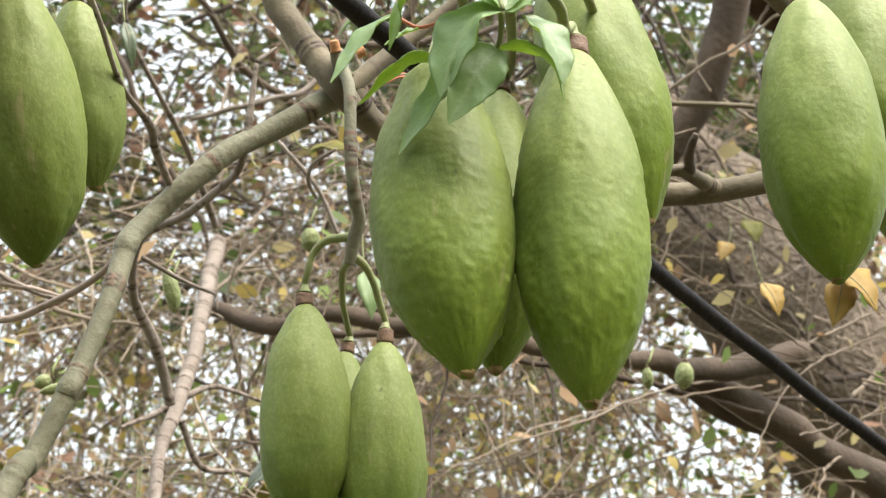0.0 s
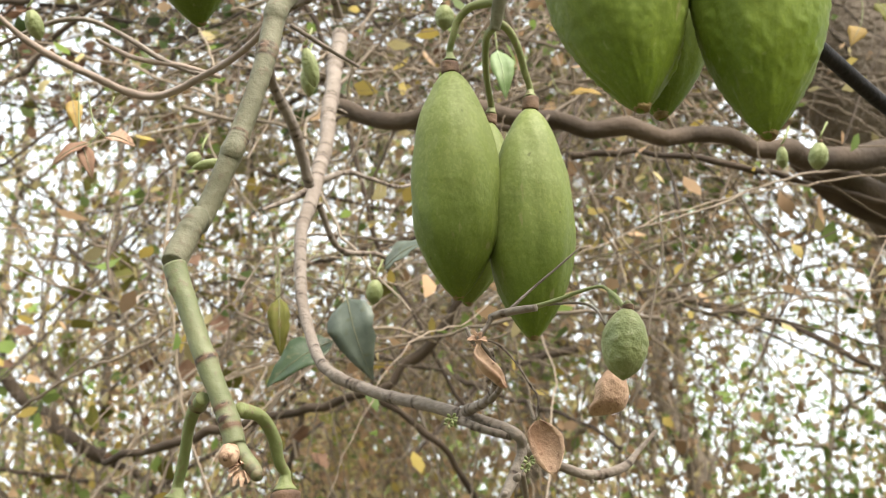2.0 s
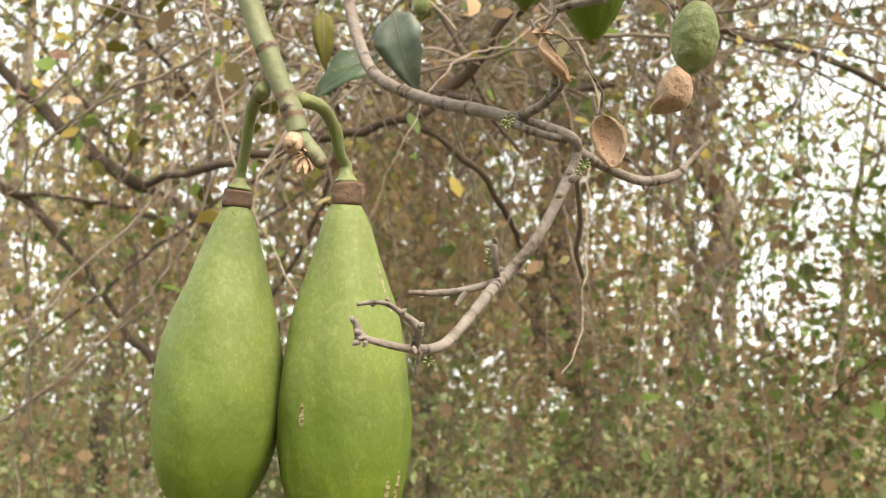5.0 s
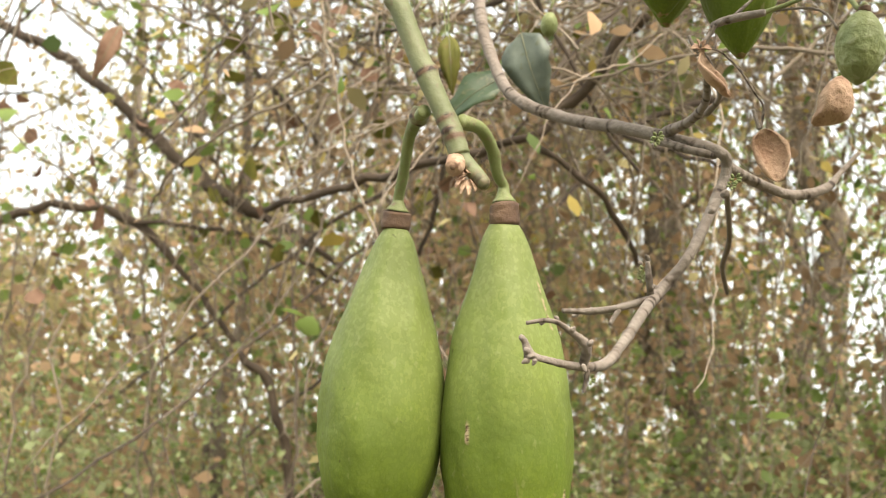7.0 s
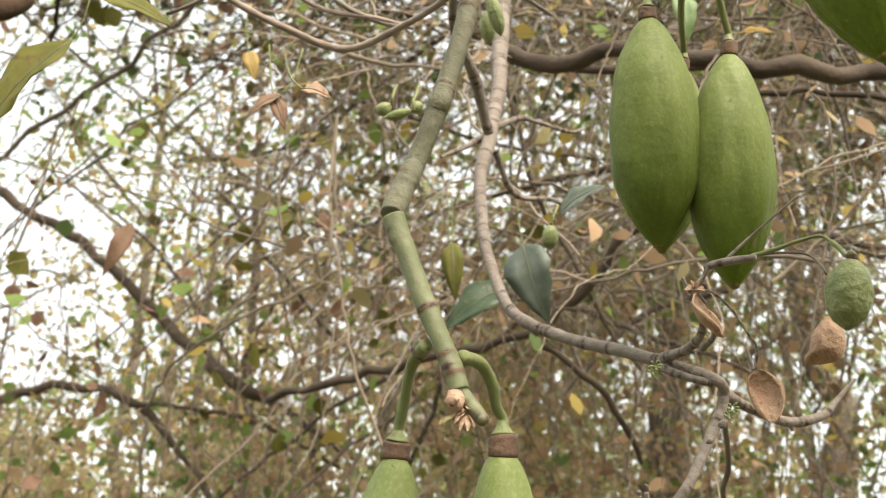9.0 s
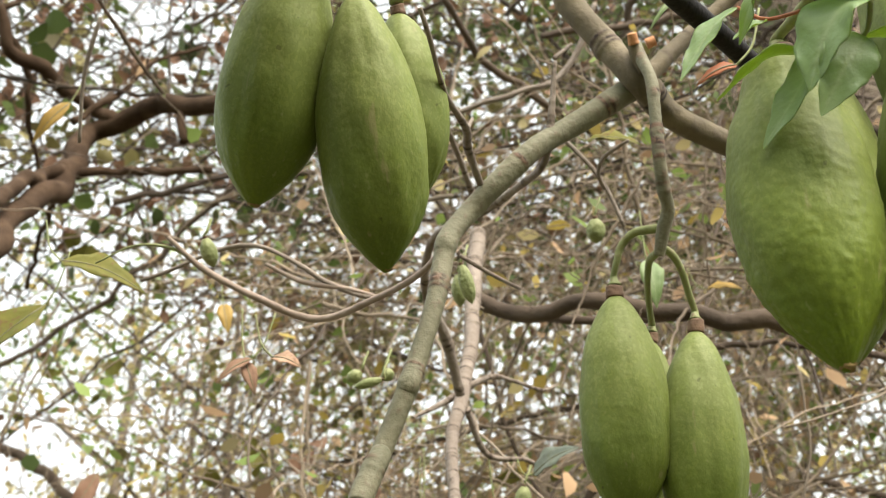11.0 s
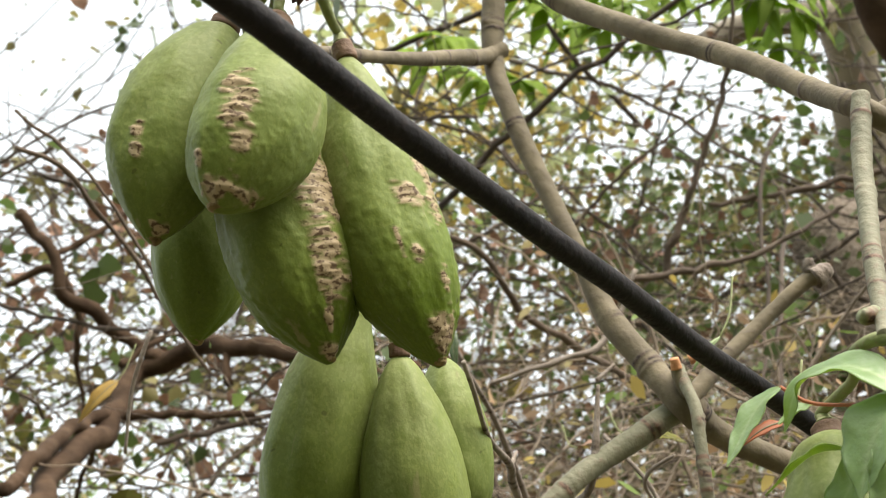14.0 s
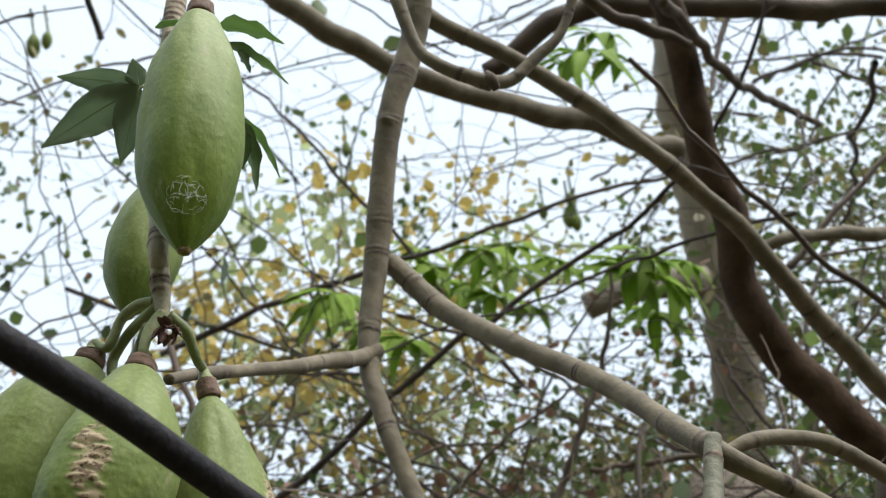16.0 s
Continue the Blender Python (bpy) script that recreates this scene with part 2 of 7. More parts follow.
BACKLITOLIVE = material("backlit_leaf_olive", (0.14, 0.125, 0.045), (0.24, 0.21, 0.08), scale=1.2, rough=0.6, bump=0, thin=0.4, per=0.45, island=True)
REDLEAF = material("red_leaf", (0.36, 0.11, 0.05), (0.46, 0.17, 0.08), scale=45, rough=0.5, bump=0.3, fine=150, thin=0.35)
DARKLEAF = material("dark_leaf", (0.045, 0.075, 0.035), (0.08, 0.12, 0.055), scale=35, rough=0.38, bump=0.3, fine=150, thin=0.2, third=(0.2, 0.18, 0.1))
OCHRELEAF = material("ochre_leaf", (0.35, 0.22, 0.05), (0.45, 0.30, 0.08), scale=35, rough=0.6, bump=0.3, fine=150, thin=0.35)
DRYLEAF = material("dry_leaf", (0.16, 0.082, 0.05), (0.28, 0.165, 0.11), scale=35, rough=0.8, bump=0.5, fine=150, thin=0.2)
OLIVELEAF = material("olive_leaf", (0.10, 0.105, 0.022), (0.165, 0.155, 0.035), scale=35, rough=0.65, spec=0.2, bump=0.3, fine=150, thin=0.22, third=(0.14, 0.085, 0.04))
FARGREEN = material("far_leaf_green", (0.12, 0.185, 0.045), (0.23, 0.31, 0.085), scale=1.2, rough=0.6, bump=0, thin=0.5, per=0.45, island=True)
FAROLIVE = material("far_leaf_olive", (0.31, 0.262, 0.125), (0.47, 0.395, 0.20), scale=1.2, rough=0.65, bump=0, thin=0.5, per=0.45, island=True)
FARPALE = material("far_leaf_pale", (0.24, 0.29, 0.12), (0.36, 0.40, 0.20), scale=1.2, rough=0.6, bump=0, thin=0.5, per=0.4, island=True)
FARYELLOW = material("far_leaf_yellow", (0.36, 0.27, 0.06), (0.50, 0.38, 0.11), scale=1.2, rough=0.6, bump=0, thin=0.4, per=0.25, island=True)
FARBROWN = material("far_leaf_brown", (0.34, 0.215, 0.125), (0.50, 0.345, 0.215), scale=1.2, rough=0.8, bump=0, thin=0.45, per=0.45, island=True)
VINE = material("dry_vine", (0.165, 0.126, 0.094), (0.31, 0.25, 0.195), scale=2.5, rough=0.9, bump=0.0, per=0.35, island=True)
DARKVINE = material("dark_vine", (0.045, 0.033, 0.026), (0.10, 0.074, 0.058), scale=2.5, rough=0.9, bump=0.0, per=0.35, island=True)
SOIL = material("leaf_litter", (0.055, 0.046, 0.028), (0.10, 0.082, 0.05), scale=0.8, rough=0.95, bump=1.0, fine=14, third=(0.10, 0.13, 0.04))
WEB = material("spider_web", (0.45, 0.48, 0.38), (0.55, 0.57, 0.48), scale=30, rough=0.6, bump=0)


# ---------------------------------------------------------------- mesh makers
def empty(name, m=None):
    ob = new(name)
    ob.empty_display_size = 0.02
    if m is not None:
        ob.matrix_world = m
    return ob


def mesh_of(name, verts, faces, smooth=True):
    me = bpy.data.meshes.new(name)
    me.from_pydata([tuple(map(float, v)) for v in verts], [], faces)
    if smooth:
        me.polygons.foreach_set("use_smooth", [True] * len(me.polygons))
    me.update()
    return me


def part(name, me, mat, parent=None, label=""):
    """One mesh object; under a thing, its points are taken as places in the world unless the mesh is marked local."""
    ob = new(name, me)
    me.materials.append(mat)
    if parent is not None:
        ob.parent = parent
        if "local" not in me:
            ob.matrix_parent_inverse = parent.matrix_world.inverted()
    return tagged(ob, label=label)


def spline(points, per=8):
    """A smooth line through the points (rows of any width)."""
    p = np.asarray(points, float)
    if len(p) == 2:
        t = np.linspace(0, 1, per + 1)[:, None]
        return p[0] + (p[1] - p[0]) * t
    q = np.vstack([2 * p[0] - p[1], p, 2 * p[-1] - p[-2]])
    out = []
    for i in range(1, len(q) - 2):
        a, b, c, d = q[i - 1 : i + 3]
        t = np.linspace(0, 1, per, endpoint=False)[:, None]
        out.append(0.5 * (2 * b + (c - a) * t + (2 * a - 5 * b + 4 * c - d) * t**2 + (3 * b - a - 3 * c + d) * t**3))
    return np.vstack(out + [p[-1:]])


def frames(line):
    """Two directions across a line at each of its points, carried along without twisting."""
    tan = np.gradient(line, axis=0)
    tan /= np.linalg.norm(tan, axis=1)[:, None] + 1e-12
    side = np.cross(tan[0], (0.3, 0.9, 0.2))
    side /= np.linalg.norm(side) + 1e-12
    one = []
    for t in tan:
        side = side - t * (side @ t)
        side /= np.linalg.norm(side) + 1e-12
        one.append(side)
    one = np.array(one)
    return one, np.cross(tan, one)


def tube_data(line, radii, sides=10, wobble=0.0, rng=None, relief=None):
    a, b = frames(line)
    ang = np.linspace(0, 2 * np.pi, sides, endpoint=False)
    r = np.asarray(radii)[:, None] * np.ones(sides)
    if relief is not None:
        r = r * (1 + relief)
    if wobble:
        r = r * (1 + wobble * rng.normal(size=r.shape))
    v = line[:, None] + (a[:, None] * np.cos(ang)[None, :, None] + b[:, None] * np.sin(ang)[None, :, None]) * r[..., None]
    n = len(line)
    v = np.vstack([v.reshape(-1, 3), line[:1], line[-1:]])
    f = [(i * sides + j, i * sides + (j + 1) % sides, (i + 1) * sides + (j + 1) % sides, (i + 1) * sides + j) for i in range(n - 1) for j in range(sides)]
    f += [(n * sides, (j + 1) % sides, j) for j in range(sides)]
    f += [(n * sides + 1, (n - 1) * sides + j, (n - 1) * sides + (j + 1) % sides) for j in range(sides)]
    return v, f


def limb(name, points, mat, parent=None, nodes=0.0, sides=16, seed=1, wobble=0.016, label="", crooked=True):
    """A branch through rows of (x, y, z, radius), a little uneven, with ring-like nodes about every `nodes` metres."""
    rng = np.random.default_rng(seed)
    rows = spline(points, 14)
    line, rad = rows[:, :3].copy(), np.maximum(rows[:, 3], 0.0001).copy()
    far = np.r_[0, np.cumsum(np.linalg.norm(np.diff(line, axis=0), axis=1))]
    steps = max(12, int(far[-1] / 0.0012)) if nodes else max(12, int(far[-1] / max(0.006, rad.mean() * 0.8)))
    steps = min(steps, 1300)
    s = np.linspace(0, far[-1], steps)
    line = np.stack([np.interp(s, far, line[:, k]) for k in range(3)], 1)
    rad = np.interp(s, far, rad)
    wav = np.sin(s[:, None] * rng.uniform(20, 60, 3) + rng.uniform(0, 6, 3)) * rad[:, None] * 0.10
    line = line + wav
    if crooked and not nodes and steps > 20:
        crook = rng.normal(size=(steps // 5 + 3, 4))
        at_s = np.linspace(0, far[-1], len(crook))
        ease = np.minimum(1, np.minimum(s, far[-1] - s) / (0.05 * far[-1] + 1e-6))[:, None]
        line = line + ease * np.minimum(rad, 0.016)[:, None] * 0.42 * np.stack([np.interp(s, at_s, crook[:, k]) for k in range(3)], 1)
        rad = rad * (1 + 0.10 * np.minimum(1, 0.012 / rad) * np.interp(s, at_s, crook[:, 3]))
    scar, relief = np.zeros((steps, sides)), None
    if nodes:
        around = np.linspace(0, 2 * np.pi, sides, endpoint=False)
        relief = np.zeros((steps, sides))
        for _ in range(7):
            turns, wave = rng.integers(1, 4), rng.uniform(60, 330)
            relief += 0.011 * np.cos(turns * around[None] + wave * s[:, None] + rng.uniform(0, 6)) * np.sin(s[:, None] * rng.uniform(25, 110) + rng.uniform(0, 6))
        pos = rng.uniform(0.2, 1.0) * nodes
        while pos < far[-1]:
            count = rng.integers(1, 4)
            swell = rng.uniform(0.02, 0.09)
            for _ in range(rng.integers(0, 3)):
                bud_at, bud_s, bud_h = rng.uniform(0, 2 * np.pi), pos + rng.normal() * 0.006, rng.uniform(0.1, 0.24)
                turn = np.abs((around - bud_at + np.pi) % (2 * np.pi) - np.pi)
                bud = np.exp(-(((s - bud_s) / 0.0032) ** 2))[:, None] * np.exp(-((turn / 0.42) ** 2))[None]
                relief += bud_h * bud
                scar += rng.uniform(0.2, 0.9) * bud
            rad = rad * (1 + swell * np.exp(-(((s - pos) / (0.35 * nodes)) ** 2)))
            for k in range(count):
                q = pos + (k - count / 2) * rng.uniform(0.003, 0.006)
                near = np.exp(-(((s - q) / 0.0014) ** 2))
                rad = rad * (1 + rng.uniform(0.01, 0.06) * near)
                lit = rng.uniform(0.8, 1.8)
                mid, span = rng.uniform(0, 2 * np.pi), rng.uniform(0.6, 2.6)
                ring = np.clip(1.6 - np.abs((np.linspace(0, 2 * np.pi, sides, endpoint=False) - mid + np.pi) % (2 * np.pi) - np.pi) / span, 0, 1)
                scar += (near * lit)[:, None] * ring[None]
            pos += nodes * rng.uniform(0.4, 2.4)
    v, f = tube_data(line, rad, sides, wobble * 0.3 if nodes else wobble, rng, relief)
    me = mesh_of(name, v, f)
    if nodes:
        lay = me.attributes.new("scar", "FLOAT", "POINT")
        lay.data.foreach_set("value", np.r_[scar.ravel(), 0, 0].astype(np.float32))
    return part(name, me, mat, parent, label)


def pod_mesh(length, width, seed, peak=0.55, neck=0.17, lumps=1.0, bend=0.0, point=1.0, pear=0.0):
    """A fruit that hangs down -z from its neck at the origin: swollen, pointed, faintly five-sided and warty towards the tip."""
    rng = np.random.default_rng(seed)
    rows, sides = (150, 112) if length < 0.4 and width > 0.025 else (40, 28) if length < 0.1 else (18, 12)
    u = np.linspace(0, 1, rows)
    at_u = (0, 0.012, 0.03, 0.08, 0.16, 0.28, 0.40, 0.52, 0.64, 0.75, 0.84, 0.91, 0.955, 0.985, 1.0)
    round_r = (neck * 0.55, neck * 0.92, neck + 0.12, max(0.46, neck + 0.2), 0.66, 0.86, 0.965, 1.0, 0.975, 0.87, 0.68, 0.45, 0.275, 0.16 * point, 0.05)
    pear_r = (neck * 0.75, neck * 0.97, neck + 0.03, neck + 0.11, 0.48, 0.73, 0.90, 0.985, 1.0, 0.93, 0.77, 0.55, 0.36, 0.2 * point, 0.05)
    shift = u ** (np.log(0.52) / np.log(peak)) if peak != 0.52 else u
    shape = np.interp(shift, at_u, np.array(round_r) * (1 - pear) + np.array(pear_r) * pear)
    for _ in range(rows // 5):
        shape[1:-1] = 0.25 * shape[:-2] + 0.5 * shape[1:-1] + 0.25 * shape[2:]
    tip = np.clip((u - 0.86) / 0.14, 0, 1)
    ang = np.linspace(0, 2 * np.pi, sides, endpoint=False)
    phase, lobes = rng.uniform(0, 6), rng.uniform(0.008, 0.022)
    v = []
    off = rng.uniform(0, 50, 3)
    for i, t in enumerate(u):
        for a in ang:
            r = 0.5 * width * shape[i] * (1 + lobes * np.cos(5 * a + phase) + 0.012 * np.cos(2 * a + phase))
            q = Vector((np.cos(a) * 2.2, np.sin(a) * 2.2, t * 5)) + Vector(off)
            r += width * 0.024 * noise.noise(q * 1.1) * min(1, 6 * t) * (1 - tip[i] * 0.7)
            warts = noise.noise(q * 2.4) * 0.45 + noise.noise(q * 4.4) * 0.2 + max(noise.noise(q * 8.5) - 0.2, 0.0) * 1.3
            warts += 0.2 * noise.noise(Vector((q.x * 5, q.y * 5, q.z * 11)))
            r += width * 0.0165 * lumps * warts * (0.25 + 1.0 * t**1.6) * min(1, 8 * t) * min(1, 9 * (1 - t))
            v.append((r * np.cos(a) + bend * length * np.sin(np.pi * t), r * np.sin(a), -length * t))
    n = rows
    f = [(i * sides + j, (i + 1) * sides + j, (i + 1) * sides + (j + 1) % sides, i * sides + (j + 1) % sides) for i in range(n - 1) for j in range(sides)]
    v += [(0, 0, 0), (0, 0, -length * 1.002)]
    f += [(n * sides, j, (j + 1) % sides) for j in range(sides)]
    f += [(n * sides + 1, (n - 1) * sides + (j + 1) % sides, (n - 1) * sides + j) for j in range(sides)]
    me = mesh_of("body", v, f)
    me["local"] = 1
    return me


def scar_field(me, patches, length, width, seed):
    """Corky wounds on a pod: patches of (angle in degrees, share of the length, half height, half width in degrees)."""
    rng = np.random.default_rng(seed)
    co = np.empty(len(me.vertices) * 3, np.float32)
    me.vertices.foreach_get("co", co)
    co = co.reshape(-1, 3)
    ang, t = np.degrees(np.arctan2(co[:, 1], co[:, 0])), -co[:, 2] / length
    val = np.zeros(len(co), np.float32)
    rough = np.array([noise.noise(Vector((float(x), float(y), float(z) * 3.2)) * 170 + Vector((seed, 0, 0))) for x, y, z in co])
    edge = np.array([noise.noise(Vector((float(x), float(y), float(z))) * 75 + Vector((0, seed, 0))) for x, y, z in co])
    for a, u, hu, ha in patches:
        d = np.hypot(((ang - a + 180) % 360 - 180) / ha, (t - u) / hu)
        val = np.maximum(val, np.clip(3.2 * (0.85 - d + 0.55 * edge + 0.35 * rough), 0, 1.5))
    out = co * (1, 1, 0)
    out /= np.linalg.norm(out, axis=1)[:, None] + 1e-9
    co = co + out * (np.minimum(val, 1) * (0.0003 + 0.0014 * rough))[:, None]
    me.vertices.foreach_set("co", co.astype(np.float32).ravel())
    val = val * np.clip(1.15 + 1.6 * rough, 0.25, 1.6)
    lay = me.attributes.new("scar", "FLOAT", "POINT")
    lay.data.foreach_set("value", val.astype(np.float32))


def turned(top, tip, facing=(0, -1, 0)):
    """A pose at top whose -z points to tip and whose -y faces roughly the given way."""
    z = (Vector(top) - Vector(tip)).normalized()
    y = -Vector(facing)
    x = y.cross(z).normalized()
    y = z.cross(x)
    m = Matrix((x, y, z)).transposed().to_4x4()
    return Matrix.Translation(top) @ m


def seed_pod(top, tip, width, stalk, seed, label, peak=0.55, neck=0.17, scars=(), group="pods on the tree", name="seed_pod", mat=None, stalk_r=0.0035, lumps=0.6, bend=0.0, point=1.0, pear=0.0):
    m = turned(top, tip)
    ob = tagged(empty(name, m), label=label, category="seed pod", group=group)
    length = (Vector(top) - Vector(tip)).length
    me = pod_mesh(length, width, seed, peak, neck, lumps, bend, point, pear)
    if scars:
        scar_field(me, scars, length, width, seed)
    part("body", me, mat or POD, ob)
    if width > 0.03 and length > 0.09:
        end = m @ Vector((0, 0, -length * 0.985))
        down = m.to_3x3() @ Vector((0, 0, -1))
        limb("tip", [(*(end - down * length * 0.01), 0.0042), (*(end + down * length * 0.008), 0.0034), (*(end + down * length * 0.014), 0.0016)], TIP, ob, sides=10, seed=seed, wobble=0.06, label="withered brown tip")
    if stalk:
        pts = [Vector(p) for p in stalk]
        aim = m.to_3x3() @ Vector((0, 0, 1))
        base = Vector(top) - aim * length * 0.012
        r0 = min(max(width * neck * 0.5, stalk_r * 1.15), 0.0078)
        cap = [(*(base + aim * d), r) for d, r in ((0.0, r0 * 0.98), (length * 0.012, r0 * 1.05), (length * 0.035, r0 * 1.0), (length * 0.055, r0 * 0.96), (length * 0.06, r0 * 0.7))]
        limb("cap", cap, CAP, ob, sides=20, seed=seed, wobble=0.02, label="dark brown ring-like cap")
        start = base + aim * length * 0.06
        rows = [(*start, r0 * 0.86), (*(start + aim * length * 0.02), stalk_r * 1.3), (*(start + aim * length * 0.045), stalk_r)] + [(*p, stalk_r * (1 + 0.07 * i)) for i, p in enumerate(pts)]
        limb("stalk", rows, STALK, ob, nodes=0.035, sides=12, seed=seed, wobble=0.02, label="green curved stalk")
    return ob


def leaf_data(base, tip, width, normal, droop=0.1, fold=0.25, rows=9, shape=1.0, curl=0.0):
    """One leaf blade: a folded, drooping sheet of two halves, pointed at both ends, with a little thickness."""
    b, t, nrm = Vector(base), Vector(tip), Vector(normal)
    along = t - b
    length = along.length
    along.normalize()
    side = along.cross(nrm).normalized()
    up = side.cross(along)
    top, low = [], []
    for i in range(rows + 1):
        u = i / rows
        w = 0.5 * width * (np.sin(np.pi * u ** (0.75 * shape)) ** 0.85 * (1 - 0.4 * u * u) if 0 < u < 1 else 0.0) + 0.0004
        mid = b + along * (length * u) + up * (droop * length * (np.sin(np.pi * u) - 0.25 * u * u)) - up * curl * length * u**3
        for k in (-1.0, -0.5, 0.0, 0.5, 1.0):
            edge = 1 + 0.05 * np.sin(u * 30 + k * 9)
            p = mid + side * (w * k * edge) + up * (w * fold * abs(k) ** 1.3 + w * 0.16 * abs(k) * np.sin(u * 15 + k * 4 + width * 900))
            top.append(p)
            low.append(p - up * 0.0005)
    n, v = len(top), top + low
    f = []
    for i in range(rows):
        for k in range(4):
            a = i * 5 + k
            f.append((a, a + 1, a + 6, a + 5))
            f.append((n + a, n + a + 5, n + a + 6, n + a + 1))
    for i in range(rows):
        a, c = i * 5, i * 5 + 4
        f += [(a, a + 5, n + a + 5, n + a), (c, n + c, n + c + 5, c + 5)]
    rib = [top[i * 5 + 2] + up * 0.0003 for i in range(rows + 1)]
    return [tuple(p) for p in v], f, [tuple(p) for p in rib]


def leaflet(name, base, tip, width, normal, mat, parent, vein=True, label="", **kw):
    v, f, rib = leaf_data(base, tip, width, normal, **kw)
    ob = part(name, mesh_of(name, v, f), mat, parent, label)
    if vein:
        rows = [(*p, 0.00048 * (1.25 - i / len(rib))) for i, p in enumerate(rib)]
        vv, ff = tube_data(np.array([r[:3] for r in rows]), [r[3] for r in rows], 6)
        part("midrib", mesh_of("midrib", vv, ff), VEIN if mat in (LEAF, PALELEAF) else DULLVEIN, ob)
    return ob


def blade_leaf(points, width, normal, parent, mat=None, fold=0.22):
    """A curved blade along a line: widest below the middle, gently folded and waved, with raised veins."""
    line = spline([tuple(q) for q in points], 10)
    far = np.r_[0, np.cumsum(np.linalg.norm(np.diff(line, axis=0), axis=1))]
    rows, half = 36, 8
    us = np.linspace(0, 1, rows + 1)
    mid = np.stack([np.interp(us * far[-1], far, line[:, k]) for k in range(3)], 1)
    tan = np.gradient(mid, axis=0)
    tan /= np.linalg.norm(tan, axis=1)[:, None]
    side = np.cross(tan, np.array(normal, float))
    side /= np.linalg.norm(side, axis=1)[:, None]
    up = np.cross(side, tan)
    ks = np.linspace(-1, 1, 2 * half + 1)
    top, vein = [], []
    for i, u in enumerate(us):
        w = 0.5 * width * (np.sin(np.pi * u**0.72) ** 0.9) * (1 - 0.22 * u) + 0.0003
        for k in ks:
            rib = np.exp(-((np.abs((u * 9 - 2.2 * abs(k)) % 1 - 0.5) / 0.1) ** 2)) * (abs(k) > 0.05)
            main = np.exp(-((k / 0.09) ** 2))
            wave = 0.10 * np.sin(u * 17 + 2.5 * k + width * 700) * abs(k) ** 2
            q = mid[i] + side[i] * (w * k * (1 + 0.03 * np.sin(u * 40 + k * 7))) + up[i] * (w * (fold * abs(k) ** 1.4 + wave) + 0.00018 * max(rib * 0.7, main))
            top.append(q)
            vein.append(min(1.0, 0.55 * rib + main))
    n, c = len(top), 2 * half + 1
    low = [q - up[i // c] * 0.0004 for i, q in enumerate(top)]
    f = []
    for i in range(rows):
        for k in range(c - 1):
            a = i * c + k
            f += [(a, a + 1, a + c + 1, a + c), (n + a, n + a + c, n + a + c + 1, n + a + 1)]
        a, b = i * c, i * c + c - 1
        f += [(a, a + c, n + a + c, n + a), (b, n + b, n + b + c, b + c)]
    me = mesh_of("leaflet", top + low, f)
    lay = me.attributes.new("scar", "FLOAT", "POINT")
    lay.data.foreach_set("value", np.array(vein + vein, np.float32))
    return part("leaflet", me, mat or FRESHLEAF, parent)


def single_leaf(base, tip, width, normal, mat, label, name="leaf", **kw):
    ob = tagged(empty(name, Matrix.Translation(base)), label=label, category="leaf")
    leaflet("blade", base, tip, width, normal, mat, ob, **kw)
    d = (Vector(base) - Vector(tip)).normalized()
    limb("leaf_stalk", [(*base, 0.0008), (*(Vector(base) + d * 0.012 + Vector((0, 0, 0.008))), 0.0007), (*(Vector(base) + d * 0.02 + Vector((0, 0, 0.03))), 0.0007)], STALK, ob, sides=6)
    return ob


# ---------------------------------------------------------------- ground
def ground():
    n = 70
    g = np.linspace(-1, 1, n)
    g = np.sign(g) * np.abs(g) ** 3 * 600
    v = [(x, y + 5, 0.12 * noise.noise(Vector((x * 0.3, y * 0.3, 0))) if abs(x) + abs(y) < 60 else 0.0) for y in g for x in g]
    f = [(i * n + j, i * n + j + 1, (i + 1) * n + j + 1, (i + 1) * n + j) for i in range(n - 1) for j in range(n - 1)]
    tagged(part("ground", mesh_of("ground", v, f), SOIL), label="dry woodland soil covered with leaf litter", category="ground", kind="structure")


ground()

# ---------------------------------------------------------------- the silk floss tree
tree = tagged(empty("silk_floss_tree", Matrix.Translation((2.2, 2.6, 0))), label="large silk floss tree with grey-green ringed branches bearing green pods", category="tree")
limb('branch', [(0.053, 0.328, 2.950, 0.0144), (0.046, 0.434, 2.784, 0.0128), (0.028, 0.482, 2.693, 0.0120), (0.020, 0.548, 2.586, 0.0112), (0.018, 0.588, 2.476, 0.0090), (0.032, 0.591, 2.411, 0.0080), (0.057, 0.601, 2.339, 0.0077), (0.082, 0.606, 2.272, 0.0070), (0.102, 0.613, 2.220, 0.0092), (0.130, 0.608, 2.174, 0.0092), (0.145, 0.603, 2.144, 0.0092), (0.157, 0.611, 2.131, 0.0075)], GREYBARK, tree, nodes=0.050, seed=3, label='upright grey branch with ring scars')
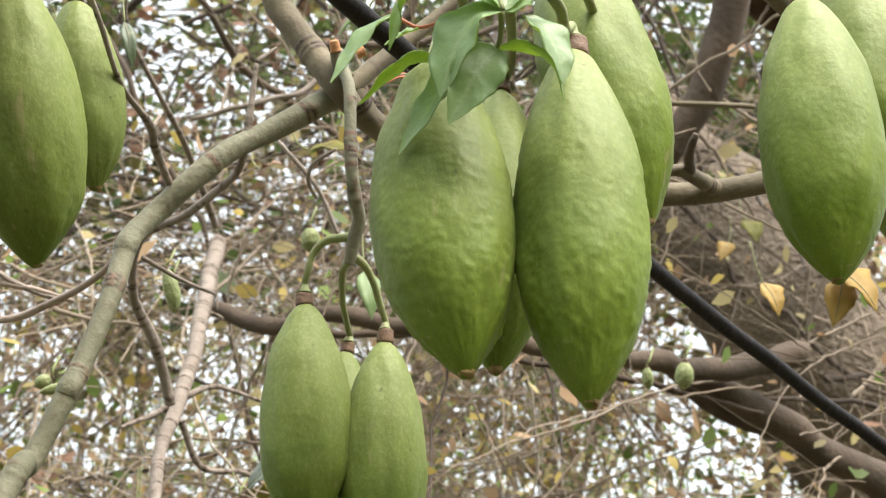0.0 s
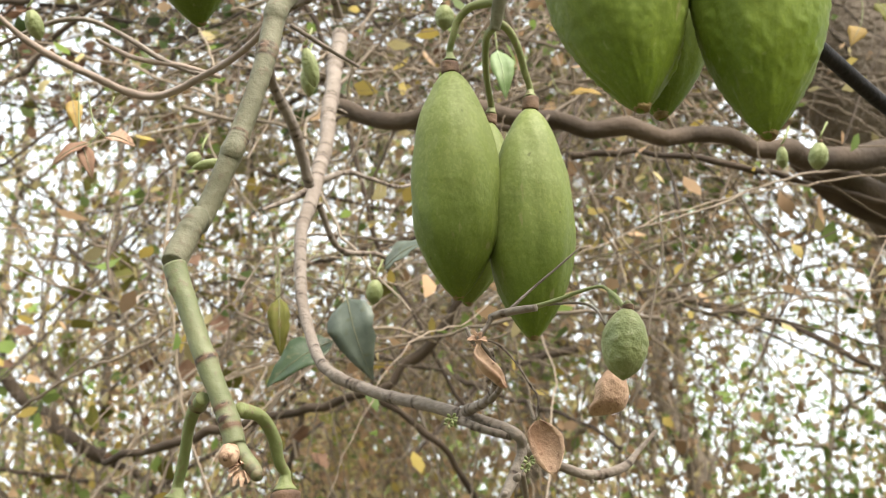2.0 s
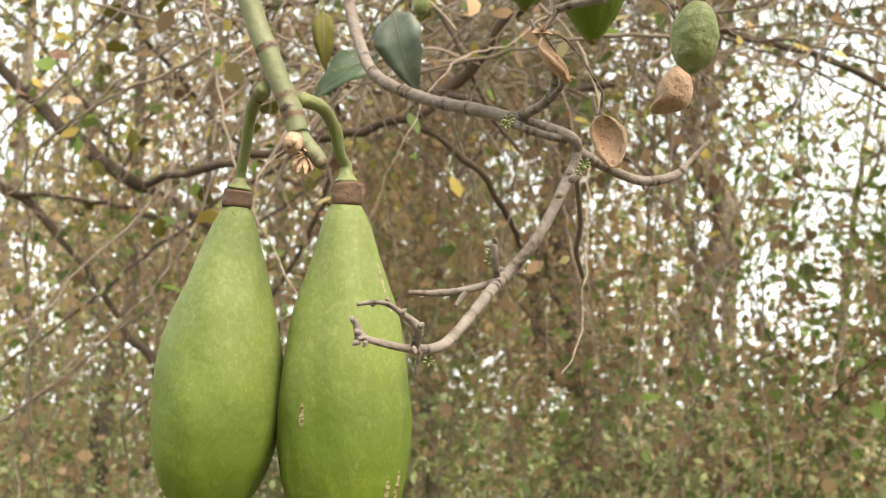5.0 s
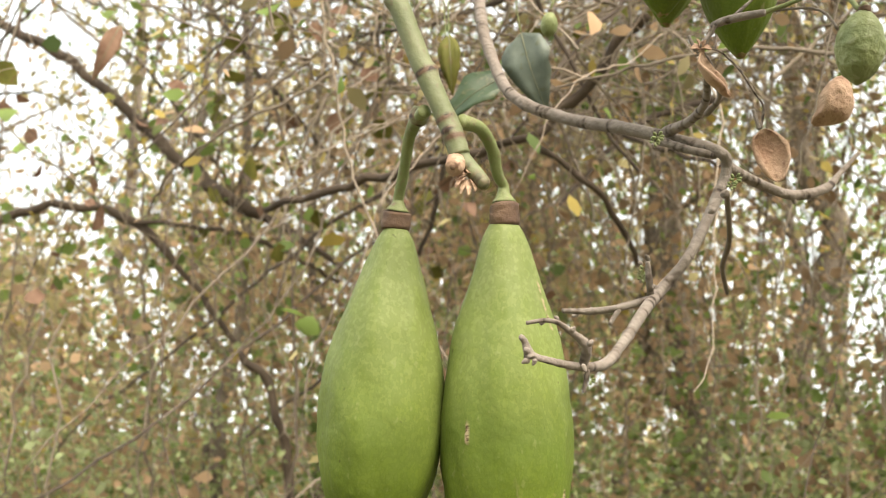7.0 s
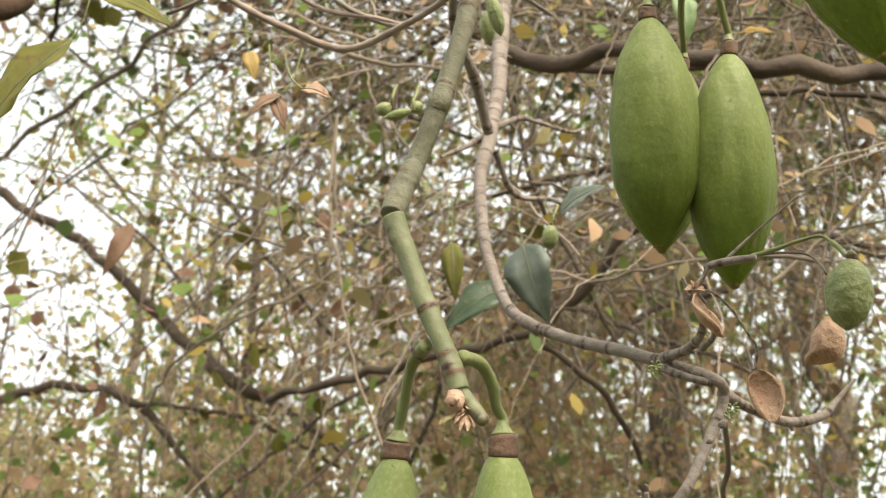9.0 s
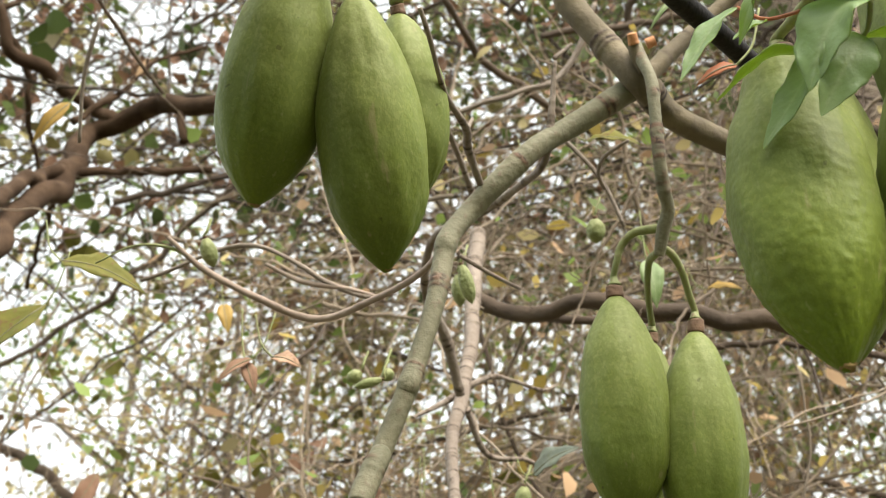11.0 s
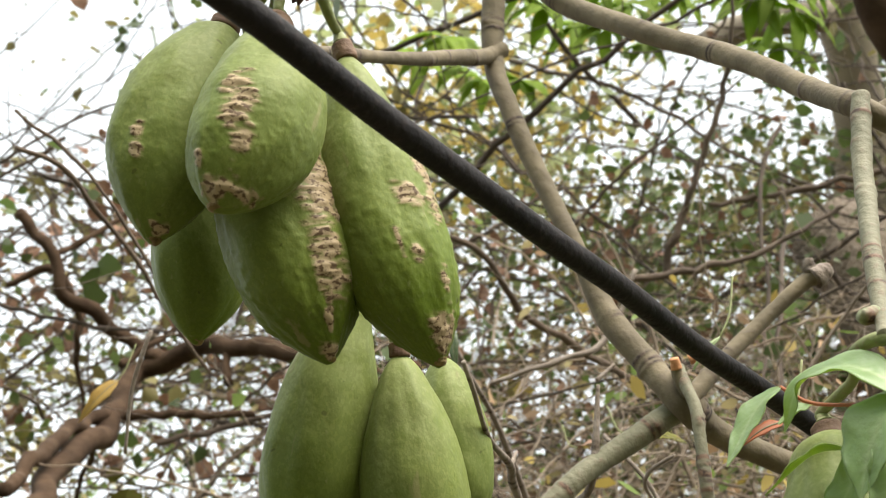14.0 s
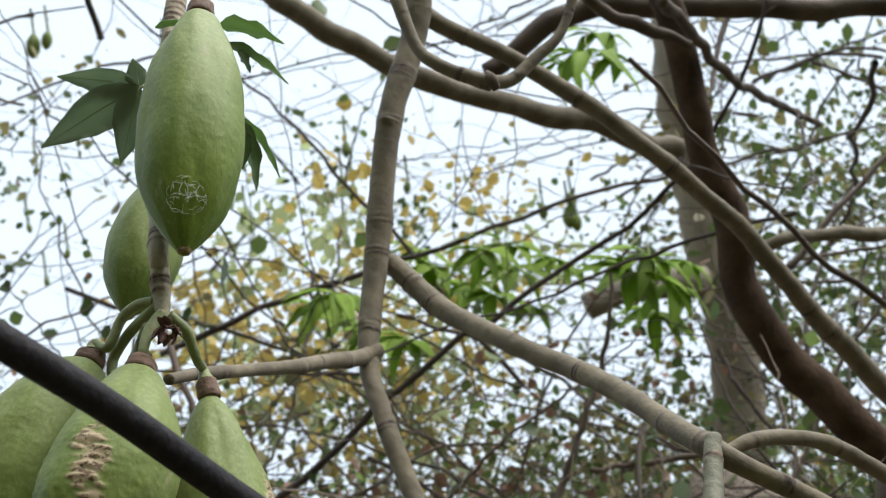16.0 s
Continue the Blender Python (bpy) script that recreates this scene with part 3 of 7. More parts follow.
limb('branch', [(0.155, 0.615, 2.147, 0.0088), (0.136, 0.618, 2.139, 0.0084), (0.102, 0.621, 2.114, 0.0077), (0.073, 0.615, 2.089, 0.0074), (0.049, 0.619, 2.066, 0.0073), (0.033, 0.627, 2.049, 0.0071), (0.021, 0.623, 2.029, 0.0069), (0.017, 0.619, 2.017, 0.0074), (0.015, 0.619, 2.007, 0.0066), (0.009, 0.612, 1.971, 0.0060), (0.000, 0.610, 1.931, 0.0060), (-0.004, 0.606, 1.916, 0.0064), (-0.007, 0.608, 1.908, 0.0060), (-0.021, 0.608, 1.873, 0.0060), (-0.019, 0.583, 1.865, 0.0060), (-0.024, 0.575, 1.848, 0.0065), (-0.0284, 0.5690, 1.8325, 0.0064)], GREYGREEN, tree, nodes=0.063, seed=4, label='grey-green hanging branch with ring-like nodes')
limb('branch', [(-0.0284, 0.5690, 1.8325, 0.0062), (-0.0251, 0.5680, 1.8217, 0.0056), (-0.0205, 0.5670, 1.8104, 0.0054), (-0.0140, 0.5660, 1.7932, 0.0054), (-0.0073, 0.5640, 1.7774, 0.0052), (-0.0008, 0.5620, 1.7620, 0.0051), (0.0051, 0.5600, 1.7468, 0.0051), (0.0085, 0.5580, 1.7348, 0.0050)], GREENBARK, tree, nodes=0.035, seed=104, label='fresh green lower branch with ring-like nodes')
limb('branch_stub', [(0.006, 0.562, 1.744, 0.0048), (0.008, 0.559, 1.735, 0.0050), (0.009, 0.558, 1.731, 0.0042)], GREENBARK, tree, nodes=0.01, seed=5, label='cut and knotted branch end')
limb('cut_face', [(0.0065, 0.5600, 1.7337, 0.0050), (0.0057, 0.5520, 1.7288, 0.0047), (0.0047, 0.5494, 1.7272, 0.0040)], DRYSHELL, tree, sides=20, seed=6, crooked=False, label='dry tan ring of a healed cut')
limb('cut_core', [(0.0047, 0.5494, 1.7272, 0.0013), (0.0044, 0.5486, 1.7267, 0.0010)], CAP, tree, sides=14, seed=7, crooked=False, label='dark core of a healed cut')
limb('branch_stub', [(0.0073, 0.5600, 1.7369, 0.0046), (0.0146, 0.5570, 1.7276, 0.0040), (0.0200, 0.5520, 1.7201, 0.0034), (0.0217, 0.5510, 1.7180, 0.0016)], GREENBARK, tree, nodes=0.006, seed=8, label='pale knotted side stub')
for i in range(9):
    a = 2 * np.pi * i / 9
    root = Vector((0.0125, 0.5560, 1.7245)) + Vector((np.cos(a), 0.2, np.sin(a))) * 0.0016
    tip = root + Vector((np.cos(a) * 0.0042 - 0.001, -0.003 - 0.001 * (i % 3), np.sin(a) * 0.004 - 0.0045))
    leaflet("dry_scale", root, tip, 0.0030, (np.cos(a) * 0.6, -0.7, 0.3), DRYSHELL, tree, vein=False, rows=5)
limb('branch_stub', [(0.257, 0.610, 2.255, 0.0085), (0.264, 0.608, 2.259, 0.0072), (0.269, 0.606, 2.262, 0.0047)], TWIGBARK, tree, nodes=0.006, seed=9)
limb('branch_stub', [(0.255, 0.608, 2.259, 0.0051), (0.253, 0.605, 2.264, 0.0043), (0.253, 0.602, 2.268, 0.0026)], TWIGBARK, tree, nodes=0.006, seed=10)
limb('branch_stub', [(0.186, 0.351, 2.040, 0.0039), (0.180, 0.348, 2.036, 0.0036), (0.177, 0.347, 2.036, 0.0026)], GREENBARK, tree, nodes=0.006, seed=11)
for i in range(16):
    a, b = 2.4 * i, 0.2 + 0.16 * (i % 8)
    root = Vector((-0.0834, 0.2860, 2.1842)) + Vector((np.cos(a), np.sin(a), 0.8)) * 0.0022
    tip = root + Vector((np.cos(a) * 0.006 * b, np.sin(a) * 0.006 * b - 0.001, -0.009 + 0.003 * (i % 4)))
    leaflet("dried_flower", root, tip, 0.0042, (np.cos(a), np.sin(a), 0.4), DEADFLOWER, tree, vein=False, rows=5, fold=0.5, label="withered dark red flower remains")
limb('branch_stub', [(-0.011, 0.575, 1.764, 0.0049), (-0.013, 0.575, 1.759, 0.0046), (-0.014, 0.576, 1.756, 0.0029)], GREENBARK, tree, nodes=0.008, seed=19)
limb('branch', [(0.145, 0.595, 2.165, 0.0042), (0.147, 0.588, 2.147, 0.0040), (0.151, 0.583, 2.125, 0.0041), (0.152, 0.585, 2.099, 0.0040), (0.153, 0.590, 2.071, 0.0041), (0.156, 0.600, 2.054, 0.0044), (0.160, 0.610, 2.044, 0.0043), (0.158, 0.620, 2.034, 0.0046), (0.156, 0.630, 2.020, 0.0034)], GREYGREEN, tree, nodes=0.022, seed=20, label='slender green branch ending in three stalks')
limb('cut_branch_stub', [(0.150, 0.595, 2.143, 0.0057), (0.143, 0.590, 2.153, 0.0043), (0.141, 0.586, 2.161, 0.0037)], GREYBARK, tree, seed=21)
limb('cut_face', [(0.142, 0.585, 2.158, 0.0038), (0.140, 0.580, 2.163, 0.0032)], CUTWOOD, tree, seed=22, label='orange freshly cut wood face')
limb('cut_face', [(0.161, 0.632, 2.196, 0.0041), (0.167, 0.630, 2.198, 0.0037)], CUTWOOD, tree, seed=23)
limb('branch', [(0.150, 0.621, 2.158, 0.0107), (0.189, 0.656, 2.144, 0.0093), (0.285, 0.691, 2.129, 0.0093), (0.398, 0.690, 2.130, 0.0091), (0.484, 0.670, 2.135, 0.0091), (0.585, 0.659, 2.157, 0.0097), (0.742, 0.676, 2.233, 0.0114)], GREYBARK, tree, nodes=0.060, seed=24, label='grey horizontal branch')
limb('twig', [(0.442, 0.671, 2.127, 0.0065), (0.406, 0.637, 2.117, 0.0050), (0.390, 0.631, 2.114, 0.0041), (0.376, 0.624, 2.112, 0.0028)], GREYBARK, tree, nodes=0.042, seed=25)
limb('twig', [(0.409, 0.636, 2.118, 0.0042), (0.396, 0.607, 2.113, 0.0036), (0.396, 0.592, 2.119, 0.0024)], BROWNBARK, tree, seed=26)
limb('branch', [(0.154, 0.619, 2.155, 0.0066), (0.182, 0.621, 2.187, 0.0057), (0.215, 0.621, 2.222, 0.0055), (0.247, 0.614, 2.251, 0.0059), (0.259, 0.610, 2.257, 0.0070)], GREYBARK, tree, nodes=0.063, seed=27)
limb('branch', [(0.025, 0.587, 2.478, 0.0073), (0.005, 0.570, 2.451, 0.0067), (-0.051, 0.476, 2.345, 0.0048), (-0.083, 0.400, 2.266, 0.0039), (-0.095, 0.359, 2.221, 0.0033)], GREYBARK, tree, nodes=0.063, seed=28)
limb('branch', [(-0.1280, 0.2310, 2.5890, 0.0085), (-0.1200, 0.2660, 2.4150, 0.0060), (-0.1120, 0.2850, 2.3200, 0.0050), (-0.0968, 0.2750, 2.2382, 0.0050), (-0.0941, 0.2810, 2.2260, 0.0050), (-0.0910, 0.2860, 2.2114, 0.0047), (-0.0881, 0.2880, 2.1972, 0.0030)], PALEBARK, tree, nodes=0.016, seed=29, label='pale tan ringed branch carrying the clustered pods')
limb('branch', [(0.023, 0.575, 2.582, 0.0092), (0.040, 0.572, 2.571, 0.0099), (0.083, 0.562, 2.506, 0.0095), (0.128, 0.528, 2.438, 0.0084), (0.178, 0.492, 2.373, 0.0082), (0.214, 0.440, 2.281, 0.0076), (0.229, 0.408, 2.233, 0.0073), (0.250, 0.412, 2.221, 0.0066), (0.292, 0.437, 2.222, 0.0065), (0.369, 0.488, 2.225, 0.0069), (0.507, 0.592, 2.227, 0.0076), (0.801, 0.791, 2.242, 0.0095)], GREYBARK, tree, nodes=0.050, seed=30, label='smooth grey-green side branch')
limb('branch', [(0.231, 0.402, 2.233, 0.0054), (0.226, 0.402, 2.202, 0.0056), (0.217, 0.396, 2.163, 0.0054), (0.205, 0.377, 2.108, 0.0049), (0.193, 0.359, 2.053, 0.0043), (0.182, 0.337, 2.018, 0.0035)], GREYGREEN, tree, nodes=0.028, seed=31, label='green ringed branch carrying the largest pods')
limb('branch', [(0.243, 0.416, 2.234, 0.0042), (0.262, 0.417, 2.245, 0.0046), (0.294, 0.428, 2.259, 0.0050), (0.332, 0.445, 2.268, 0.0054), (0.392, 0.484, 2.269, 0.0059)], GREYBARK, tree, nodes=0.063, seed=32)
limb('branch', [(-0.286, 0.775, 3.649, 0.0191), (-0.173, 0.844, 3.581, 0.0191), (-0.072, 0.889, 3.536, 0.0200), (0.028, 0.919, 3.503, 0.0208), (0.138, 0.940, 3.477, 0.0191), (0.289, 1.009, 3.537, 0.0201), (0.455, 1.080, 3.596, 0.0229), (0.612, 1.159, 3.648, 0.0220)], GREYBARK, tree, seed=33)
limb('branch', [(0.026, 0.486, 2.951, 0.0108), (0.069, 0.509, 2.928, 0.0099), (0.144, 0.531, 2.904, 0.0095), (0.223, 0.558, 2.875, 0.0099), (0.321, 0.602, 2.831, 0.0099), (0.436, 0.687, 2.815, 0.0108), (0.539, 0.782, 2.793, 0.0121), (0.668, 0.893, 2.755, 0.0145), (0.831, 1.012, 2.707, 0.0175)], GREYBARK, tree, nodes=0.070, seed=34, label='long slanting grey-brown branch')
limb('trunk', [(0.410, 0.597, 3.613, 0.0221), (0.472, 0.756, 3.474, 0.0248), (0.516, 0.852, 3.390, 0.0261), (0.573, 0.991, 3.269, 0.0274), (0.642, 1.114, 3.161, 0.0288), (0.751, 1.212, 3.069, 0.0315), (0.876, 1.288, 2.996, 0.0351), (1.076, 1.448, 2.977, 0.0441), (1.328, 1.723, 2.856, 0.0593)], TRUNKBARK, tree, seed=35, label='thick dark brown trunk')
limb('branch', [(0.635, 1.018, 3.176, 0.0100), (0.670, 1.001, 3.188, 0.0116), (0.747, 1.022, 3.229, 0.0110), (0.890, 1.044, 3.265, 0.0122)], GREYBARK, tree, seed=36)
limb('branch', [(0.024, 0.346, 2.676, 0.0064), (0.043, 0.370, 2.629, 0.0053), (0.060, 0.375, 2.610, 0.0057), (0.089, 0.376, 2.594, 0.0056), (0.109, 0.378, 2.590, 0.0071)], GREYBARK, tree, nodes=0.042, seed=37)
limb('branch', [(0.109, 0.379, 2.590, 0.0061), (0.127, 0.380, 2.600, 0.0052), (0.147, 0.369, 2.621, 0.0053), (0.166, 0.358, 2.642, 0.0044), (0.177, 0.339, 2.670, 0.0039), (0.179, 0.317, 2.689, 0.0034)], GREYBARK, tree, nodes=0.042, seed=38)
limb('bud', [(0.103, 0.372, 2.596, 0.0019), (0.106, 0.374, 2.587, 0.0056), (0.112, 0.380, 2.582, 0.0033)], BROWNBARK, tree, seed=39)
limb('branch', [(0.213, 1.021, 3.664, 0.0194), (0.306, 0.960, 3.708, 0.0215), (0.410, 0.911, 3.742, 0.0215), (0.571, 0.889, 3.747, 0.0215), (0.786, 0.875, 3.742, 0.0205), (1.055, 0.859, 3.734, 0.0194)], BROWNBARK, tree, seed=40)
limb('branch', [(0.286, 0.613, 3.216, 0.0102), (0.367, 0.640, 3.187, 0.0094), (0.445, 0.665, 3.186, 0.0071)], BROWNBARK, tree, seed=41)
limb('branch', [(0.420, 0.657, 3.300, 0.0100), (0.625, 0.890, 3.480, 0.0078), (0.927, 1.152, 3.760, 0.0071)], BROWNBARK, tree, seed=42)
limb('trunk', [(0.957, 1.600, 5.474, 0.0588), (1.031, 1.970, 5.158, 0.0646), (1.141, 2.277, 4.892, 0.0705), (1.247, 2.539, 4.664, 0.0823), (1.317, 2.834, 4.410, 0.0930), (1.361, 3.191, 4.107, 0.1175)], MAINBARK, tree, seed=43, label='thick pale grey main trunk')
limb('branch', [(0.748, 2.480, 4.621, 0.0477), (0.898, 2.424, 4.656, 0.0477), (1.144, 2.387, 4.668, 0.0535)], MAINBARK, tree, seed=44)
limb('trunk', [(0.997, 2.416, 3.802, 0.1212), (1.138, 2.383, 3.401, 0.1746), (1.308, 2.310, 3.058, 0.2059), (1.467, 2.302, 2.811, 0.2125), (1.667, 2.388, 2.590, 0.2262), (1.950, 2.540, 2.222, 0.2605), (2.189, 2.921, 1.475, 0.2879), (2.320, 3.446, 0.519, 0.3153)], FARBARK, tree, seed=45, label='massive grey-brown leaning trunk')
limb('branch', [(0.750, 1.068, 2.770, 0.0259), (0.735, 1.110, 2.702, 0.0251), (0.717, 1.153, 2.635, 0.0243), (0.690, 1.192, 2.578, 0.0219), (0.658, 1.221, 2.539, 0.0180)], BROWNBARK, tree, seed=46)
limb('branch', [(0.731, 1.219, 2.719, 0.0083), (0.726, 1.249, 2.669, 0.0075), (0.709, 1.286, 2.611, 0.0075)], GREYBARK, tree, seed=47)
limb('branch', [(0.065, 1.381, 2.357, 0.0099), (0.134, 1.335, 2.313, 0.0110), (0.188, 1.288, 2.307, 0.0107), (0.255, 1.254, 2.290, 0.0098), (0.336, 1.239, 2.274, 0.0104), (0.454, 1.232, 2.255, 0.0111), (0.569, 1.247, 2.263, 0.0121), (0.660, 1.289, 2.266, 0.0154), (0.756, 1.326, 2.279, 0.0175), (0.887, 1.351, 2.317, 0.0188)], BROWNBARK, tree, seed=48, label='brown winding branch')
limb('branch', [(0.066, 1.432, 2.362, 0.0055), (0.152, 1.380, 2.330, 0.0061), (0.221, 1.328, 2.303, 0.0051), (0.367, 1.311, 2.303, 0.0051)], BROWNBARK, tree, seed=49)
limb('branch', [(0.722, 1.358, 2.278, 0.0157), (0.824, 1.406, 2.259, 0.0210), (0.948, 1.462, 2.220, 0.0250), (1.134, 1.572, 2.163, 0.0308)], BROWNBARK, tree, seed=50)
limb('branch', [(0.697, 1.381, 2.295, 0.0118), (0.787, 1.434, 2.265, 0.0162), (0.909, 1.480, 2.243, 0.0183)], BROWNBARK, tree, seed=51)
limb('twig', [(0.368, 1.324, 2.265, 0.0051), (0.456, 1.313, 2.267, 0.0044), (0.551, 1.306, 2.255, 0.0044), (0.681, 1.346, 2.248, 0.0038), (0.827, 1.386, 2.237, 0.0031)], BROWNBARK, tree, seed=52)
limb('twig', [(0.545, 0.956, 2.431, 0.0029), (0.596, 0.947, 2.427, 0.0032), (0.649, 0.938, 2.422, 0.0029)], GREYBARK, tree, seed=53)
limb('branch', [(-0.648, 1.230, 2.255, 0.0175), (-0.646, 1.450, 2.454, 0.0185), (-0.676, 1.620, 2.607, 0.0205), (-0.695, 1.850, 2.817, 0.0235), (-0.720, 2.000, 3.024, 0.0225), (-0.661, 2.000, 3.064, 0.0220), (-0.565, 1.930, 3.058, 0.0210), (-0.488, 1.880, 3.027, 0.0200), (-0.396, 1.830, 2.981, 0.0170), (-0.300, 1.800, 2.945, 0.0140)], TRUNKBARK, tree, seed=54, label='dark brown crooked branch')
limb('branch', [(-0.950, 1.750, 3.266, 0.0110), (-0.897, 1.780, 3.210, 0.0120), (-0.852, 1.800, 3.165, 0.0130), (-0.842, 1.850, 3.114, 0.0150), (-0.803, 1.900, 3.112, 0.0150), (-0.765, 1.950, 3.102, 0.0150), (-0.711, 1.990, 3.075, 0.0160), (-0.661, 2.000, 3.064, 0.0170)], TRUNKBARK, tree, seed=55)
limb('branch', [(-0.657, 1.400, 2.460, 0.0110), (-0.661, 1.450, 2.511, 0.0120), (-0.694, 1.620, 2.657, 0.0130), (-0.707, 1.750, 2.760, 0.0140), (-0.704, 1.880, 2.866, 0.0140)], TRUNKBARK, tree, seed=56)
limb('branch', [(-0.692, 1.900, 2.864, 0.0110), (-0.592, 1.900, 2.878, 0.0085), (-0.502, 1.850, 2.850, 0.0075), (-0.407, 1.820, 2.835, 0.0065)], TRUNKBARK, tree, seed=57)
limb('twig', [(-1.001, 1.902, 3.187, 0.0076), (-0.905, 1.881, 3.217, 0.0087), (-0.844, 1.940, 3.141, 0.0076), (-0.848, 1.998, 3.065, 0.0054), (-0.829, 2.065, 2.980, 0.0043)], TRUNKBARK, tree, seed=58)
limb('twig', [(-0.878, 1.805, 3.191, 0.0073), (-0.821, 1.837, 3.276, 0.0065), (-0.754, 1.871, 3.388, 0.0044), (-0.718, 1.896, 3.514, 0.0036)], TRUNKBARK, tree, seed=59)
limb('twig', [(-0.459, 0.760, 2.522, 0.0023), (-0.425, 0.794, 2.528, 0.0026), (-0.397, 0.834, 2.509, 0.0026), (-0.355, 0.886, 2.476, 0.0024), (-0.324, 0.939, 2.441, 0.0024), (-0.285, 0.993, 2.405, 0.0019)], DARKBARK, tree, seed=60)
limb('twig', [(-0.480, 0.772, 2.587, 0.0018), (-0.415, 0.805, 2.546, 0.0021), (-0.373, 0.838, 2.505, 0.0021), (-0.331, 0.877, 2.455, 0.0018)], DARKBARK, tree, seed=61)
limb('twig', [(-0.250, 0.667, 2.239, 0.0015), (-0.259, 0.683, 2.218, 0.0018), (-0.265, 0.699, 2.197, 0.0015), (-0.269, 0.726, 2.162, 0.0013)], TWIGBARK, tree, seed=62)
limb('twig', [(-0.697, 1.846, 2.955, 0.0070), (-0.635, 1.892, 3.054, 0.0063), (-0.578, 1.926, 3.168, 0.0049), (-0.488, 1.981, 3.255, 0.0039)], TRUNKBARK, tree, seed=63)
limb('twig', [(-0.482, 1.880, 2.934, 0.0095), (-0.493, 1.880, 2.981, 0.0090), (-0.495, 1.880, 3.026, 0.0095)], TRUNKBARK, tree, seed=64)
limb('twig', [(-0.720, 1.934, 2.904, 0.0061), (-0.827, 2.145, 2.873, 0.0049), (-0.895, 2.308, 2.818, 0.0039)], TRUNKBARK, tree, seed=65)
limb('twig', [(-0.025, 0.793, 2.409, 0.0022), (-0.028, 0.843, 2.378, 0.0025), (0.000, 0.902, 2.352, 0.0025), (0.035, 0.984, 2.328, 0.0032), (0.062, 1.069, 2.300, 0.0040)], TWIGBARK, tree, nodes=0.02, seed=66)
limb('twig', [(0.370, 1.688, 3.064, 0.0086), (0.390, 1.629, 3.141, 0.0075), (0.437, 1.550, 3.245, 0.0065), (0.485, 1.445, 3.382, 0.0048), (0.492, 1.360, 3.494, 0.0032)], DARKBARK, tree, seed=67)
limb('twig', [(-0.086, 1.235, 2.818, 0.0037), (0.014, 1.261, 2.788, 0.0046), (0.084, 1.358, 2.746, 0.0056), (0.184, 1.437, 2.728, 0.0062), (0.255, 1.464, 2.694, 0.0053)], DARKBARK, tree, seed=68)
limb('twig', [(0.182, 1.452, 2.871, 0.0056), (0.312, 1.442, 2.889, 0.0065), (0.472, 1.465, 2.946, 0.0053), (0.639, 1.452, 3.050, 0.0039)], DARKBARK, tree, seed=69)
limb('twig', [(0.533, 1.907, 3.440, 0.0064), (0.749, 1.885, 3.475, 0.0076), (0.962, 1.856, 3.520, 0.0089)], DARKBARK, tree, seed=70)
limb('twig', [(0.024, 1.122, 2.476, 0.0027), (0.106, 1.106, 2.500, 0.0034), (0.169, 1.106, 2.534, 0.0035), (0.207, 1.079, 2.620, 0.0028)], TWIGBARK, tree, seed=71)
limb('twig', [(-0.185, 0.708, 2.069, 0.0015), (-0.159, 0.720, 2.050, 0.0023), (-0.122, 0.730, 2.034, 0.0025), (-0.076, 0.738, 2.020, 0.0026), (-0.030, 0.692, 2.015, 0.0023), (-0.002, 0.647, 2.010, 0.0021), (0.012, 0.621, 2.012, 0.0018)], DRYTWIG, tree, nodes=0.012, seed=72, label='thin pale curved twig')
limb('twig', [(-0.238, 0.720, 2.053, 0.0006), (-0.209, 0.712, 2.064, 0.0008), (-0.180, 0.713, 2.062, 0.0014), (-0.159, 0.720, 2.050, 0.0016)], STALK, tree, seed=73)
limb('twig', [(-0.219, 0.780, 2.070, 0.0015), (-0.130, 0.727, 2.075, 0.0017), (-0.070, 0.732, 2.047, 0.0019), (-0.036, 0.728, 2.033, 0.0016)], TWIGBARK, tree, seed=74)
limb('twig', [(-0.116, 0.735, 2.063, 0.0013), (-0.088, 0.735, 2.049, 0.0019), (-0.054, 0.730, 2.041, 0.0019), (-0.026, 0.728, 2.032, 0.0016)], DRYTWIG, tree, seed=75)
limb('twig', [(0.090, 0.601, 2.154, 0.0013), (0.087, 0.612, 2.116, 0.0025), (0.083, 0.628, 2.090, 0.0025), (0.072, 0.663, 2.094, 0.0027), (0.046, 0.721, 2.104, 0.0029), (0.011, 0.781, 2.115, 0.0031), (0.003, 0.849, 2.102, 0.0037), (0.022, 0.894, 2.078, 0.0048), (0.036, 0.936, 2.041, 0.0044)], TWIGBARK, tree, nodes=0.02, seed=76, label='thin brown twig crossing the branch')
limb('twig', [(0.103, 0.609, 2.176, 0.0012), (0.090, 0.608, 2.162, 0.0017)], TWIGBARK, tree, seed=77)
limb('twig', [(-0.002, 0.471, 2.088, 0.0014), (0.004, 0.487, 2.079, 0.0015), (0.013, 0.525, 2.070, 0.0016), (0.027, 0.567, 2.074, 0.0024), (0.030, 0.590, 2.073, 0.0026), (0.039, 0.617, 2.064, 0.0025)], TWIGBARK, tree, nodes=0.02, seed=78)
limb('twig', [(0.032, 0.580, 2.090, 0.0011), (0.028, 0.576, 2.078, 0.0017)], TWIGBARK, tree, seed=79)
limb('twig', [(0.112, 0.765, 2.207, 0.0019), (0.146, 0.778, 2.173, 0.0019), (0.167, 0.795, 2.136, 0.0016)], TWIGBARK, tree, seed=80)
limb('twig', [(0.152, 0.677, 2.142, 0.0012), (0.137, 0.694, 2.139, 0.0015), (0.135, 0.718, 2.139, 0.0015), (0.143, 0.740, 2.138, 0.0015)], TWIGBARK, tree, seed=81)
